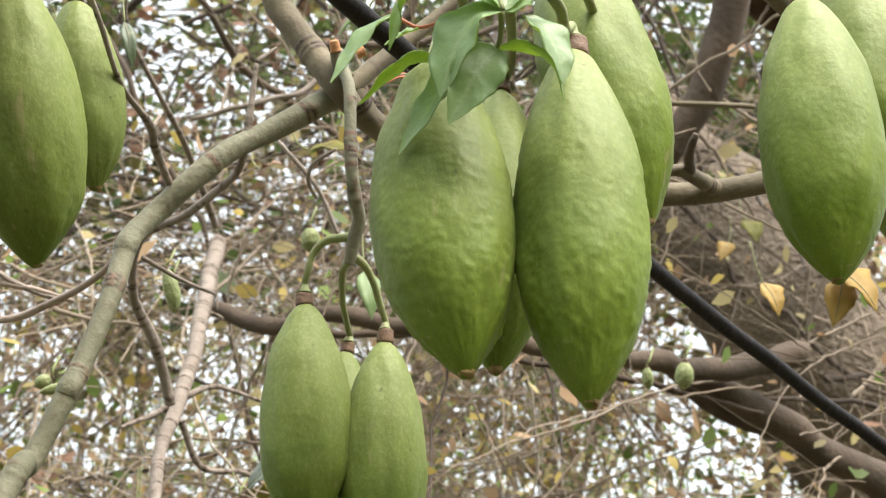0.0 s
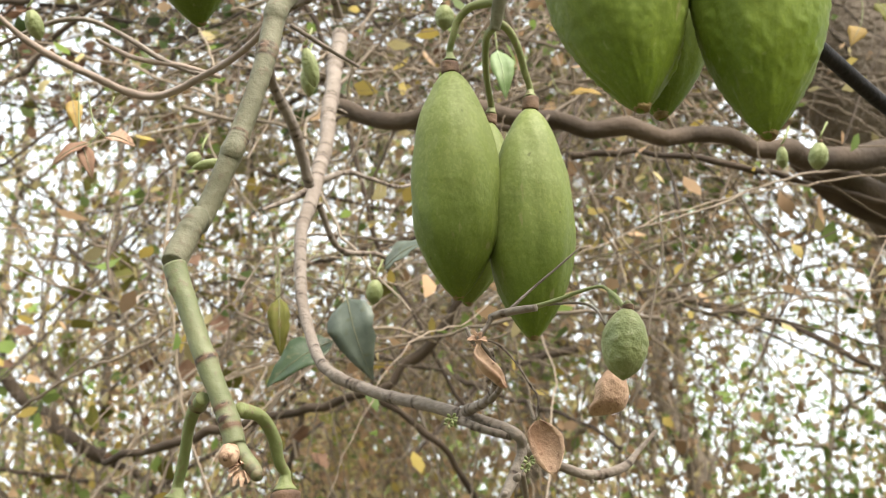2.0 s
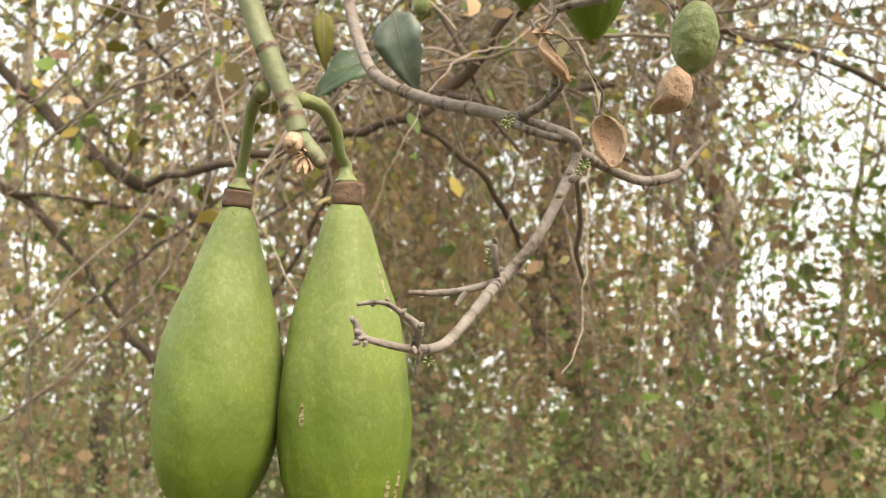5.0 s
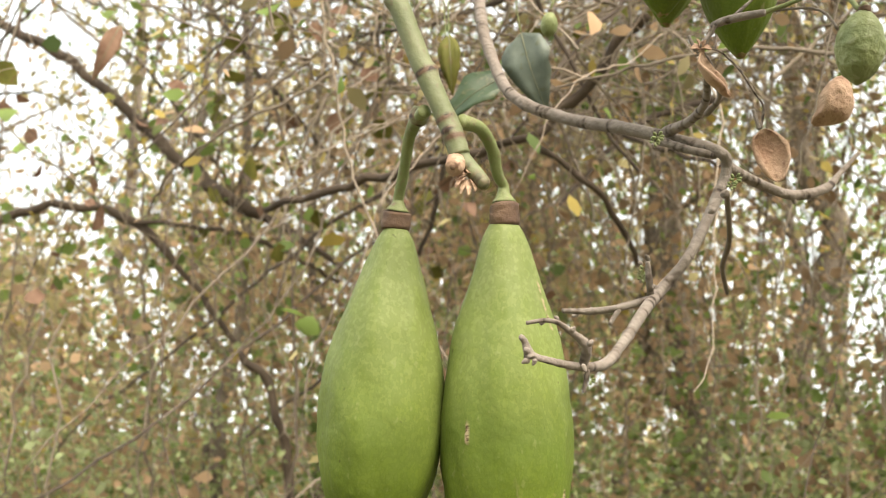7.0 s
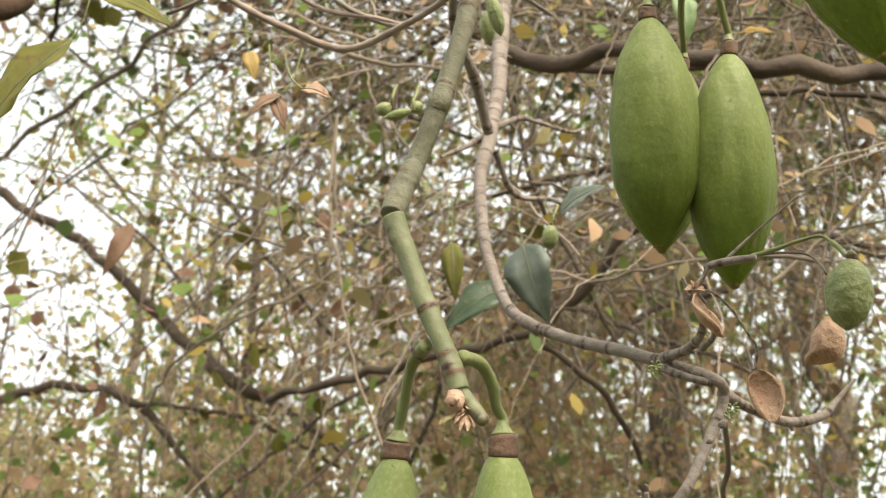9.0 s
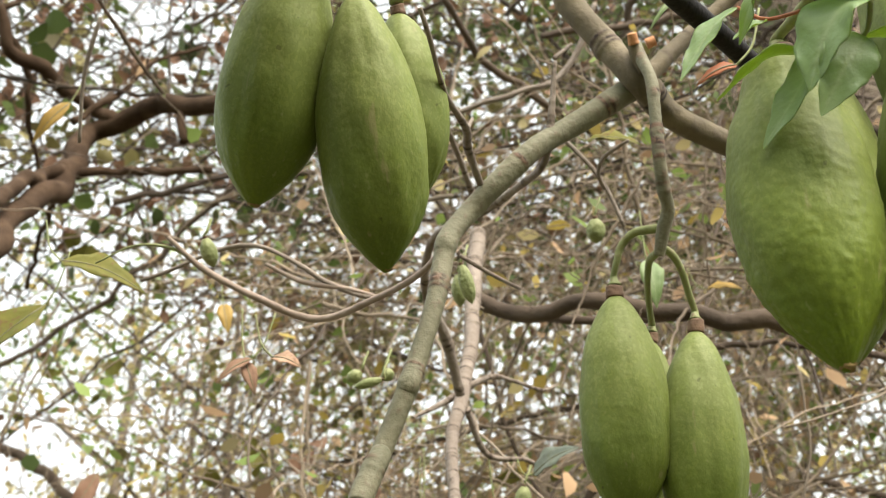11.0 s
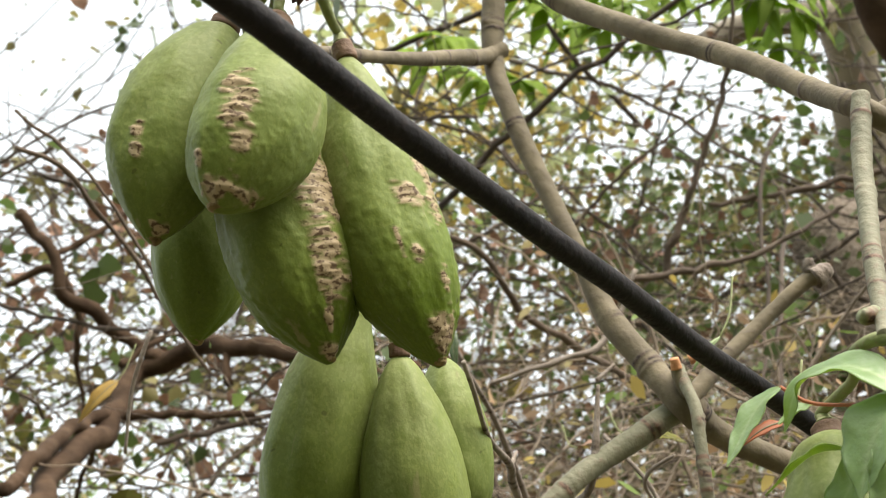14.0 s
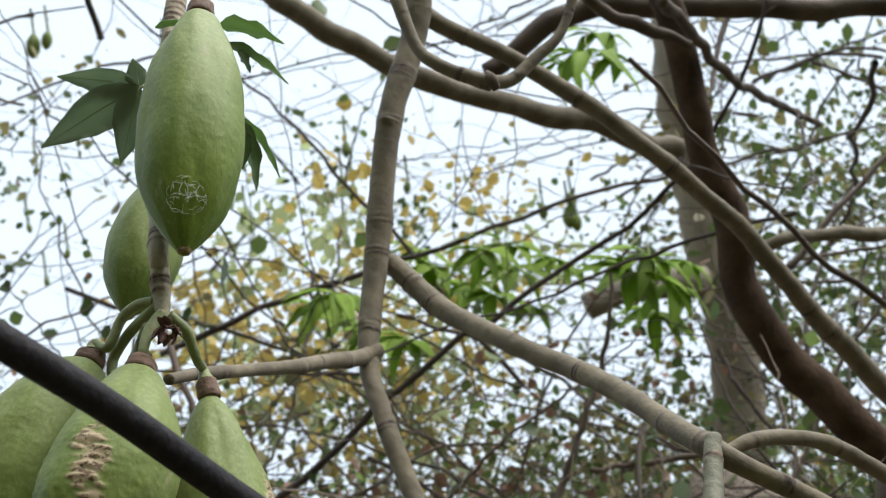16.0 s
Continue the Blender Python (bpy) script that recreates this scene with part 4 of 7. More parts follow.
limb('twig', [(0.026, 0.625, 2.014, 0.0014), (0.050, 0.646, 2.010, 0.0014), (0.071, 0.700, 2.029, 0.0012)], TWIGBARK, tree, seed=82)
limb('bough', [(-2.229, 3.958, 3.458, 0.0185), (-1.654, 3.916, 3.086, 0.0181), (-1.242, 3.855, 2.828, 0.0193), (-0.955, 3.847, 2.564, 0.0222), (-0.733, 3.823, 2.391, 0.0235), (-0.580, 3.837, 2.306, 0.0172), (-0.351, 3.861, 2.155, 0.0110)], DARKBARK, tree, seed=83, label='dark slanting bough far behind the pods')
limb('bough', [(-1.734, 3.564, 2.113, 0.0116), (-1.417, 3.544, 2.235, 0.0130), (-1.206, 3.534, 2.297, 0.0144), (-0.976, 3.542, 2.249, 0.0144), (-0.800, 3.569, 2.078, 0.0116), (-0.642, 3.602, 1.869, 0.0087)], DARKBARK, tree, seed=84)
limb('bough', [(-0.976, 3.542, 2.249, 0.0087), (-0.800, 3.544, 2.235, 0.0072), (-0.569, 3.651, 2.199, 0.0075), (-0.342, 3.770, 2.086, 0.0061)], DARKBARK, tree, seed=85)
limb('bough', [(-0.323, 2.063, 1.999, 0.0067), (-0.180, 1.959, 2.015, 0.0073), (-0.022, 1.854, 2.038, 0.0079), (0.129, 1.751, 2.052, 0.0071), (0.197, 1.723, 2.103, 0.0078), (0.254, 1.683, 2.162, 0.0086), (0.304, 1.644, 2.215, 0.0084)], BROWNBARK, tree, seed=86)
limb('bough', [(0.129, 1.751, 2.052, 0.0053), (0.234, 1.763, 1.978, 0.0053), (0.295, 1.824, 1.908, 0.0045), (0.322, 1.881, 1.871, 0.0037)], BROWNBARK, tree, seed=87)
limb('bough', [(-0.535, 3.004, 1.810, 0.0084), (-0.461, 3.018, 1.723, 0.0121), (-0.417, 3.041, 1.578, 0.0121), (-0.388, 3.069, 1.403, 0.0133)], DARKBARK, tree, seed=88)

# ---------------------------------------------------------------- the hose
hose = tagged(empty('rubber_hose', Matrix.Translation((-0.228, 0.106, 2.101))), label='taut black rubber hose slung past the pods', category='hose')
limb('tube', [(-0.320, -0.154, 1.991, 0.0060), (-0.200, 0.021, 2.023, 0.0060), (-0.100, 0.155, 2.042, 0.0060), (0.000, 0.280, 2.056, 0.0060), (0.100, 0.395, 2.063, 0.0060), (0.200, 0.500, 2.064, 0.0060), (0.300, 0.595, 2.059, 0.0060), (0.400, 0.680, 2.047, 0.0060), (0.500, 0.755, 2.029, 0.0060), (0.650, 0.850, 1.991, 0.0060), (0.800, 0.921, 1.938, 0.0060), (1.000, 0.982, 1.847, 0.0060)], HOSE, hose, sides=24, seed=2, wobble=0.004, crooked=False)

# ---------------------------------------------------------------- the pods
seed_pod((-0.025, 0.612, 1.709), (-0.038, 0.623, 1.535), 0.0681, [(-0.0204, 0.6020, 1.7411), (-0.0181, 0.5920, 1.7528), (-0.0146, 0.5800, 1.7582), (-0.0095, 0.5660, 1.7608)], 1, 'plump pale green pod hanging beside its twin, with brown cap', peak=0.55, neck=0.24, pear=0.55, stalk_r=0.0029)
seed_pod((0.032, 0.600, 1.711), (0.034, 0.618, 1.516), 0.0696, [(0.0286, 0.5940, 1.7338), (0.0250, 0.5850, 1.7457), (0.0187, 0.5740, 1.7530), (0.0088, 0.5620, 1.7535)], 2, 'large pale green pod with faint yellow scratches near its end', peak=0.55, neck=0.25, pear=0.5, scars=[(-128, 0.56, 0.03, 2.2), (-48, 0.8, 0.11, 3), (-58, 0.87, 0.1, 2.5), (-36, 0.78, 0.1, 2.5), (-107, 0.8, 0.09, 1.8), (-28, 0.24, 0.08, 2.5), (-88, 0.9, 0.06, 2)], stalk_r=0.0029)
seed_pod((0.130, 0.653, 2.001), (0.135, 0.677, 1.851), 0.0578, [(0.131, 0.645, 2.022), (0.134, 0.640, 2.032), (0.142, 0.632, 2.038), (0.157, 0.622, 2.036)], 3, 'smooth green pod of the small lower pair', peak=0.52, neck=0.2, stalk_r=0.0023)
seed_pod((0.184, 0.665, 1.982), (0.182, 0.681, 1.826), 0.0553, [(0.179, 0.655, 2.006), (0.174, 0.645, 2.015), (0.167, 0.636, 2.023), (0.157, 0.628, 2.026)], 4, 'slim green pod of the small lower pair', peak=0.52, neck=0.2, stalk_r=0.0023)
seed_pod((0.165, 0.720, 1.999), (0.149, 0.744, 1.869), 0.0493, [(0.158, 0.681, 2.018), (0.155, 0.656, 2.028), (0.156, 0.634, 2.024)], 5, 'shaded green pod hidden behind the lower pair', peak=0.52, neck=0.2, stalk_r=0.0023)
seed_pod((0.175, 0.414, 2.010), (0.179, 0.406, 1.845), 0.0654, [(0.181, 0.382, 2.023), (0.175, 0.359, 2.022), (0.178, 0.343, 2.019), (0.185, 0.338, 2.017)], 6, 'large bumpy green pod with a pointed tip', bend=-0.028, peak=0.5, neck=0.42, lumps=1.3, stalk_r=0.0026)
seed_pod((0.238, 0.395, 2.014), (0.229, 0.399, 1.831), 0.0609, [(0.229, 0.377, 2.013), (0.222, 0.362, 2.012), (0.210, 0.350, 2.015), (0.202, 0.343, 2.019), (0.187, 0.338, 2.017)], 7, 'longest bumpy green pod of the leafy cluster', peak=0.53, neck=0.24, lumps=1.3, stalk_r=0.0026)
seed_pod((0.224, 0.479, 2.052), (0.209, 0.472, 1.876), 0.0560, [(0.229, 0.477, 2.064), (0.222, 0.442, 2.056), (0.196, 0.357, 2.025)], 8, 'green pod shaded between two larger ones', peak=0.55, neck=0.22, stalk_r=0.0026)
seed_pod((0.264, 0.459, 2.132), (0.290, 0.452, 1.953), 0.0668, [(0.270, 0.439, 2.080), (0.242, 0.390, 2.064), (0.212, 0.356, 2.043), (0.192, 0.341, 2.022)], 9, 'broad pale green pod tilted behind the cluster', peak=0.45, neck=0.22, stalk_r=0.0026)
seed_pod((-0.037, 0.448, 2.077), (-0.017, 0.518, 1.945), 0.0586, [(-0.036, 0.439, 2.090), (-0.040, 0.433, 2.108), (-0.045, 0.429, 2.142)], 10, 'long green pod hanging from the middle of a trio', peak=0.55, neck=0.2)
seed_pod((-0.066, 0.446, 2.117), (-0.090, 0.508, 1.978), 0.0612, [(-0.063, 0.442, 2.132), (-0.055, 0.435, 2.152)], 11, 'green pod leaning outward in a trio', peak=0.58, neck=0.3)
seed_pod((-0.016, 0.507, 2.114), (0.002, 0.558, 2.018), 0.0442, [(-0.016, 0.501, 2.122), (-0.020, 0.477, 2.142), (-0.031, 0.451, 2.163)], 12, 'green pod half hidden at the back of a trio', peak=0.5, neck=0.2)
seed_pod((-0.128, 0.314, 2.189), (-0.150, 0.344, 2.070), 0.0608, [(-0.1171, 0.3060, 2.1928), (-0.1121, 0.2990, 2.2060), (-0.1038, 0.2920, 2.2096), (-0.0944, 0.2880, 2.2090)], 13, 'fat green pod with a small corky wound', bend=-0.06, lumps=0.9, peak=0.5, neck=0.3, scars=[(-114, 0.64, 0.045, 8), (-112, 0.72, 0.035, 7), (-61, 0.95, 0.05, 50)], stalk_r=0.0026)
seed_pod((-0.094, 0.295, 2.166), (-0.108, 0.296, 2.050), 0.0590, [(-0.0940, 0.2900, 2.1738), (-0.0939, 0.2880, 2.1851), (-0.0914, 0.2870, 2.1937), (-0.0888, 0.2870, 2.1993)], 14, 'green pod scarred by a long tan corky wound', lumps=0.9, bend=0.055, peak=0.55, neck=0.3, point=1.5, scars=[(-88, 0.57, 0.10, 15), (-80, 0.68, 0.12, 18), (-69, 0.80, 0.09, 17), (-95, 0.96, 0.05, 55), (-20, 0.94, 0.04, 55), (-120, 0.87, 0.05, 10)], stalk_r=0.0026)
seed_pod((-0.110, 0.325, 2.169), (-0.064, 0.377, 2.025), 0.0650, [(-0.1163, 0.3180, 2.1953), (-0.1083, 0.3050, 2.2010), (-0.0989, 0.2930, 2.2020), (-0.0931, 0.2890, 2.2062)], 15, 'green pod with a broad pitted tan scar down its side', lumps=1.5, bend=-0.03, peak=0.55, neck=0.3, scars=[(-58, 0.46, 0.36, 44), (-66, 0.74, 0.15, 26), (-73, 0.88, 0.08, 10), (-75, 0.97, 0.035, 60)], stalk_r=0.0026)
seed_pod((-0.065, 0.327, 2.181), (-0.012, 0.377, 2.024), 0.0588, [(-0.0715, 0.3120, 2.1917), (-0.0743, 0.3030, 2.1943), (-0.0772, 0.2960, 2.1965), (-0.0858, 0.2880, 2.1996)], 16, 'long green pod with scattered tan corky marks', lumps=1.5, bend=-0.035, peak=0.55, neck=0.2, scars=[(-78, 0.55, 0.045, 20), (-42, 0.5, 0.18, 16), (-84, 0.72, 0.035, 8), (-100, 0.68, 0.05, 3), (-65, 0.92, 0.09, 42), (-58, 0.8, 0.05, 11)], stalk_r=0.0026)
seed_pod((-0.143, 0.374, 2.204), (-0.141, 0.418, 2.062), 0.0540, [(-0.121, 0.361, 2.219), (-0.096, 0.291, 2.193)], 17, 'dark green pod hanging in the shade of others', peak=0.6, neck=0.3, stalk_r=0.0026)
seed_pod((-0.093, 0.216, 2.382), (-0.078, 0.256, 2.211), 0.0588, [(-0.095, 0.207, 2.397), (-0.102, 0.196, 2.419), (-0.110, 0.195, 2.447)], 18, 'green pod with a small white web near its tip', peak=0.52, neck=0.28)
seed_pod((-0.130, 0.364, 2.412), (-0.134, 0.381, 2.293), 0.0502, [(-0.125, 0.345, 2.414), (-0.123, 0.291, 2.420)], 19, 'green pod hanging behind a ringed branch', peak=0.5, neck=0.3)
seed_pod((0.393, 0.429, 2.097), (0.379, 0.436, 1.917), 0.0641, [(0.396, 0.425, 2.112), (0.402, 0.420, 2.130), (0.420, 0.421, 2.161)], 20, 'green pod hanging apart from the leafy cluster', peak=0.52, neck=0.22)
seed_pod((0.450, 0.465, 2.156), (0.447, 0.465, 1.995), 0.0642, [(0.449, 0.458, 2.168), (0.429, 0.427, 2.168)], 21, 'pale green pod half hidden behind its neighbour', peak=0.5, neck=0.22)
seed_pod((0.500, 0.511, 2.098), (0.502, 0.557, 2.018), 0.0404, [(0.499, 0.502, 2.114), (0.461, 0.445, 2.167)], 22, 'dark green pod hanging in deep shade', peak=0.5, neck=0.22)
seed_pod((0.199, 0.521, 1.797), (0.196, 0.528, 1.762), 0.0230, [(0.1981, 0.5260, 1.7998), (0.1969, 0.5310, 1.8053), (0.1946, 0.5350, 1.8097)], 23, 'small young warty green pod on a thin twig', peak=0.5, neck=0.25, mat=YOUNGPOD, lumps=3.0, stalk_r=0.0012, group='young pods', name='young_pod', point=1.8)
seed_pod((0.143, 0.795, 2.144), (0.145, 0.805, 2.125), 0.0158, [(0.144, 0.792, 2.150), (0.148, 0.794, 2.163)], 30, 'tiny green unripe pod on a dry twig', peak=0.5, neck=0.3, mat=YOUNGPOD, lumps=2.5, stalk_r=0.001, group='young pods', name='young_pod', point=1.8)
seed_pod((0.535, 0.973, 2.120), (0.535, 0.987, 2.095), 0.0193, [(0.536, 0.968, 2.127), (0.545, 0.972, 2.141)], 31, 'tiny green unripe pod on a dry twig', peak=0.5, neck=0.3, mat=YOUNGPOD, lumps=2.5, stalk_r=0.001, group='young pods', name='young_pod', point=1.8)
seed_pod((0.476, 0.931, 2.093), (0.479, 0.941, 2.074), 0.0108, [(0.478, 0.926, 2.099), (0.485, 0.930, 2.113)], 32, 'tiny green unripe pod on a dry twig', peak=0.5, neck=0.3, mat=YOUNGPOD, lumps=2.5, stalk_r=0.001, group='young pods', name='young_pod', point=1.8)
seed_pod((0.032, 0.883, 2.135), (0.035, 0.897, 2.109), 0.0137, [(0.033, 0.879, 2.141), (0.036, 0.882, 2.154)], 33, 'tiny green unripe pod on a dry twig', peak=0.5, neck=0.3, mat=YOUNGPOD, lumps=2.5, stalk_r=0.001, group='young pods', name='young_pod', point=1.8)
seed_pod((0.032, 0.784, 2.092), (0.041, 0.794, 2.062), 0.0123, [(0.034, 0.782, 2.098), (0.037, 0.787, 2.111)], 34, 'tiny green unripe pod on a dry twig', peak=0.5, neck=0.3, mat=YOUNGPOD, lumps=2.5, stalk_r=0.001, group='young pods', name='young_pod', point=1.8)
seed_pod((-0.027, 0.774, 1.988), (-0.048, 0.778, 1.983), 0.0075, [(-0.026, 0.772, 1.994), (-0.023, 0.777, 2.005)], 35, 'tiny green unripe pod on a dry twig', peak=0.5, neck=0.3, mat=YOUNGPOD, lumps=2.5, stalk_r=0.001, group='young pods', name='young_pod', point=1.8)
seed_pod((-0.044, 0.796, 2.003), (-0.055, 0.799, 1.996), 0.0106, [(-0.043, 0.793, 2.008), (-0.040, 0.797, 2.020)], 36, 'tiny green unripe pod on a dry twig', peak=0.5, neck=0.3, mat=YOUNGPOD, lumps=2.5, stalk_r=0.001, group='young pods', name='young_pod', point=1.8)
seed_pod((-0.027, 0.795, 2.005), (-0.021, 0.798, 1.997), 0.0106, [(-0.025, 0.792, 2.010), (-0.022, 0.796, 2.022)], 37, 'tiny green unripe pod on a dry twig', peak=0.5, neck=0.3, mat=YOUNGPOD, lumps=2.5, stalk_r=0.001, group='young pods', name='young_pod', point=1.8)
seed_pod((0.100, 1.026, 1.986), (0.098, 1.034, 1.963), 0.0162, [(0.102, 1.023, 1.993), (0.107, 1.030, 2.007)], 38, 'tiny green unripe pod on a dry twig', peak=0.5, neck=0.3, mat=YOUNGPOD, lumps=2.5, stalk_r=0.001, group='young pods', name='young_pod', point=1.8)
seed_pod((-0.160, 0.716, 2.074), (-0.153, 0.728, 2.056), 0.0125, [(-0.158, 0.713, 2.079), (-0.157, 0.716, 2.090)], 39, 'tiny green unripe pod on a dry twig', peak=0.5, neck=0.3, mat=YOUNGPOD, lumps=2.5, stalk_r=0.001, group='young pods', name='young_pod', point=1.8)
seed_pod((-0.398, 0.916, 2.597), (-0.414, 0.921, 2.591), 0.0165, [(-0.396, 0.911, 2.605), (-0.395, 0.914, 2.625)], 40, 'tiny green unripe pod on a dry twig', peak=0.5, neck=0.3, mat=YOUNGPOD, lumps=2.5, stalk_r=0.001, group='young pods', name='young_pod', point=1.8)
seed_pod((-0.823, 4.602, 7.672), (-0.831, 4.708, 7.584), 0.0771, [(-0.833, 4.563, 7.706), (-0.854, 4.477, 7.779)], 60, 'far green pod high in the tree crown', peak=0.5, neck=0.25, stalk_r=0.008, group='far pods', name='far_pod')
seed_pod((-0.760, 4.723, 7.565), (-0.743, 4.806, 7.494), 0.0617, [(-0.770, 4.685, 7.598), (-0.790, 4.599, 7.672)], 61, 'far green pod high in the tree crown', peak=0.5, neck=0.25, stalk_r=0.008, group='far pods', name='far_pod')
seed_pod((-0.214, 4.370, 7.819), (-0.203, 4.475, 7.730), 0.0771, [(-0.224, 4.332, 7.852), (-0.244, 4.246, 7.926)], 62, 'far green pod high in the tree crown', peak=0.5, neck=0.25, stalk_r=0.008, group='far pods', name='far_pod')
seed_pod((-0.138, 4.406, 7.782), (-0.135, 4.501, 7.703), 0.0694, [(-0.148, 4.368, 7.816), (-0.168, 4.282, 7.889)], 63, 'far green pod high in the tree crown', peak=0.5, neck=0.25, stalk_r=0.008, group='far pods', name='far_pod')
seed_pod((0.217, 4.364, 7.790), (0.210, 4.432, 7.733), 0.0494, [(0.206, 4.326, 7.823), (0.186, 4.240, 7.897)], 64, 'far green pod high in the tree crown', peak=0.5, neck=0.25, stalk_r=0.008, group='far pods', name='far_pod')
seed_pod((1.261, 4.408, 7.671), (1.284, 4.522, 7.573), 0.0848, [(1.251, 4.369, 7.705), (1.230, 4.284, 7.778)], 65, 'far green pod high in the tree crown', peak=0.5, neck=0.25, stalk_r=0.008, group='far pods', name='far_pod')
seed_pod((1.319, 4.440, 7.640), (1.332, 4.534, 7.560), 0.0694, [(1.309, 4.401, 7.673), (1.288, 4.316, 7.747)], 66, 'far green pod high in the tree crown', peak=0.5, neck=0.25, stalk_r=0.008, group='far pods', name='far_pod')
seed_pod((1.275, 4.337, 7.730), (1.280, 4.421, 7.659), 0.0617, [(1.265, 4.298, 7.763), (1.244, 4.212, 7.837)], 67, 'far green pod high in the tree crown', peak=0.5, neck=0.25, stalk_r=0.008, group='far pods', name='far_pod')
seed_pod((-2.257, 3.828, 8.434), (-2.256, 3.955, 8.328), 0.0925, [(-2.267, 3.790, 8.467), (-2.288, 3.704, 8.541)], 68, 'far green pod high in the tree crown', peak=0.5, neck=0.25, stalk_r=0.008, group='far pods', name='far_pod')
seed_pod((-2.167, 3.807, 8.445), (-2.175, 3.903, 8.365), 0.0694, [(-2.177, 3.768, 8.478), (-2.197, 3.683, 8.552)], 69, 'far green pod high in the tree crown', peak=0.5, neck=0.25, stalk_r=0.008, group='far pods', name='far_pod')
seed_pod((2.465, 3.454, 8.378), (2.482, 3.537, 8.307), 0.0617, [(2.455, 3.415, 8.411), (2.434, 3.329, 8.485)], 70, 'far green pod high in the tree crown', peak=0.5, neck=0.25, stalk_r=0.008, group='far pods', name='far_pod')
seed_pod((-0.200, 4.200, 7.961), (-0.190, 4.284, 7.889), 0.0617, [(-0.210, 4.161, 7.994), (-0.230, 4.076, 8.067)], 71, 'far green pod high in the tree crown', peak=0.5, neck=0.25, stalk_r=0.008, group='far pods', name='far_pod')
seed_pod((-1.964, 4.875, 7.532), (-1.964, 4.928, 7.488), 0.0386, [(-1.974, 4.837, 7.565), (-1.994, 4.751, 7.639)], 72, 'far green pod high in the tree crown', peak=0.5, neck=0.25, stalk_r=0.008, group='far pods', name='far_pod')
seed_pod((-2.193, 4.485, 7.878), (-2.201, 4.532, 7.839), 0.0339, [(-2.203, 4.446, 7.911), (-2.224, 4.361, 7.984)], 73, 'far green pod high in the tree crown', peak=0.5, neck=0.25, stalk_r=0.008, group='far pods', name='far_pod')
seed_pod((-2.229, 4.769, 7.642), (-2.211, 4.819, 7.599), 0.0370, [(-2.239, 4.731, 7.675), (-2.259, 4.645, 7.748)], 74, 'far green pod high in the tree crown', peak=0.5, neck=0.25, stalk_r=0.008, group='far pods', name='far_pod')
seed_pod((-2.093, 5.026, 7.415), (-2.082, 5.076, 7.373), 0.0370, [(-2.103, 4.988, 7.449), (-2.124, 4.902, 7.522)], 75, 'far green pod high in the tree crown', peak=0.5, neck=0.25, stalk_r=0.008, group='far pods', name='far_pod')
seed_pod((-1.310, 4.753, 7.583), (-1.306, 4.799, 7.544), 0.0339, [(-1.320, 4.714, 7.617), (-1.340, 4.629, 7.690)], 76, 'far green pod high in the tree crown', peak=0.5, neck=0.25, stalk_r=0.008, group='far pods', name='far_pod')
seed_pod((-1.928, 4.323, 7.993), (-1.933, 4.370, 7.954), 0.0339, [(-1.938, 4.285, 8.026), (-1.959, 4.199, 8.100)], 77, 'far green pod high in the tree crown', peak=0.5, neck=0.25, stalk_r=0.008, group='far pods', name='far_pod')
seed_pod((1.674, 3.460, 8.435), (1.662, 3.503, 8.400), 0.0308, [(1.664, 3.421, 8.468), (1.643, 3.336, 8.542)], 78, 'far green pod high in the tree crown', peak=0.5, neck=0.25, stalk_r=0.008, group='far pods', name='far_pod')
seed_pod((1.095, 4.407, 7.685), (1.112, 4.490, 7.614), 0.0617, [(1.085, 4.368, 7.718), (1.065, 4.283, 7.792)], 79, 'far green pod high in the tree crown', peak=0.5, neck=0.25, stalk_r=0.008, group='far pods', name='far_pod')
seed_pod((1.097, 5.491, 6.775), (1.107, 5.575, 6.704), 0.0617, [(1.087, 5.453, 6.808), (1.066, 5.367, 6.881)], 80, 'far green pod high in the tree crown', peak=0.5, neck=0.25, stalk_r=0.008, group='far pods', name='far_pod')
seed_pod((0.614, 5.431, 6.863), (0.617, 5.515, 6.792), 0.0617, [(0.604, 5.392, 6.896), (0.584, 5.307, 6.970)], 81, 'far green pod high in the tree crown', peak=0.5, neck=0.25, stalk_r=0.008, group='far pods', name='far_pod')

# ---------------------------------------------------------------- a small web on the highest pod
def spider_web(c, right, up, out, r):
    c, right, up, out = Vector(c), Vector(right), Vector(up), Vector(out)
    g = np.random.default_rng(5)
    ob = tagged(empty("spider_web", Matrix.Translation(c)), label="small round white web stuck to a green pod", category="web")

    def spot(a, d):
        return c + right * (np.cos(a) * d) + up * (np.sin(a) * d) - out * (16 * d * d)

    # loose rim of arcs, a net of short crossing threads, and crumbs caught in it
    for k in range(16):
        a, d = 2 * np.pi * k / 16 + g.uniform(-0.2, 0.2), r * g.uniform(0.82, 1.02)
        limb("thread", [(*spot(a, d), 0.00009), (*spot(a + 0.25, d * 1.03), 0.0001), (*spot(a + 0.5, d * g.uniform(0.9, 1.05)), 0.00009)], WEB, ob, sides=4, wobble=0)
    for k in range(44):
        a, d, way, length = g.uniform(0, 2 * np.pi), r * g.random() ** 0.6, g.uniform(0, 2 * np.pi), r * g.uniform(0.15, 0.55)
        x, y = np.cos(a) * d, np.sin(a) * d
        line = []
        for u in (-0.5, 0.0, 0.5):
            px, py = x + np.cos(way) * length * u + g.normal(0, 0.04) * r, y + np.sin(way) * length * u + g.normal(0, 0.04) * r
            far = min(1.0, r / (np.hypot(px, py) + 1e-9))
            line.append((*spot(np.arctan2(py, px), np.hypot(px, py) * far), g.uniform(0.00008, 0.00019)))
        limb("thread", line, WEB, ob, sides=4, wobble=0)


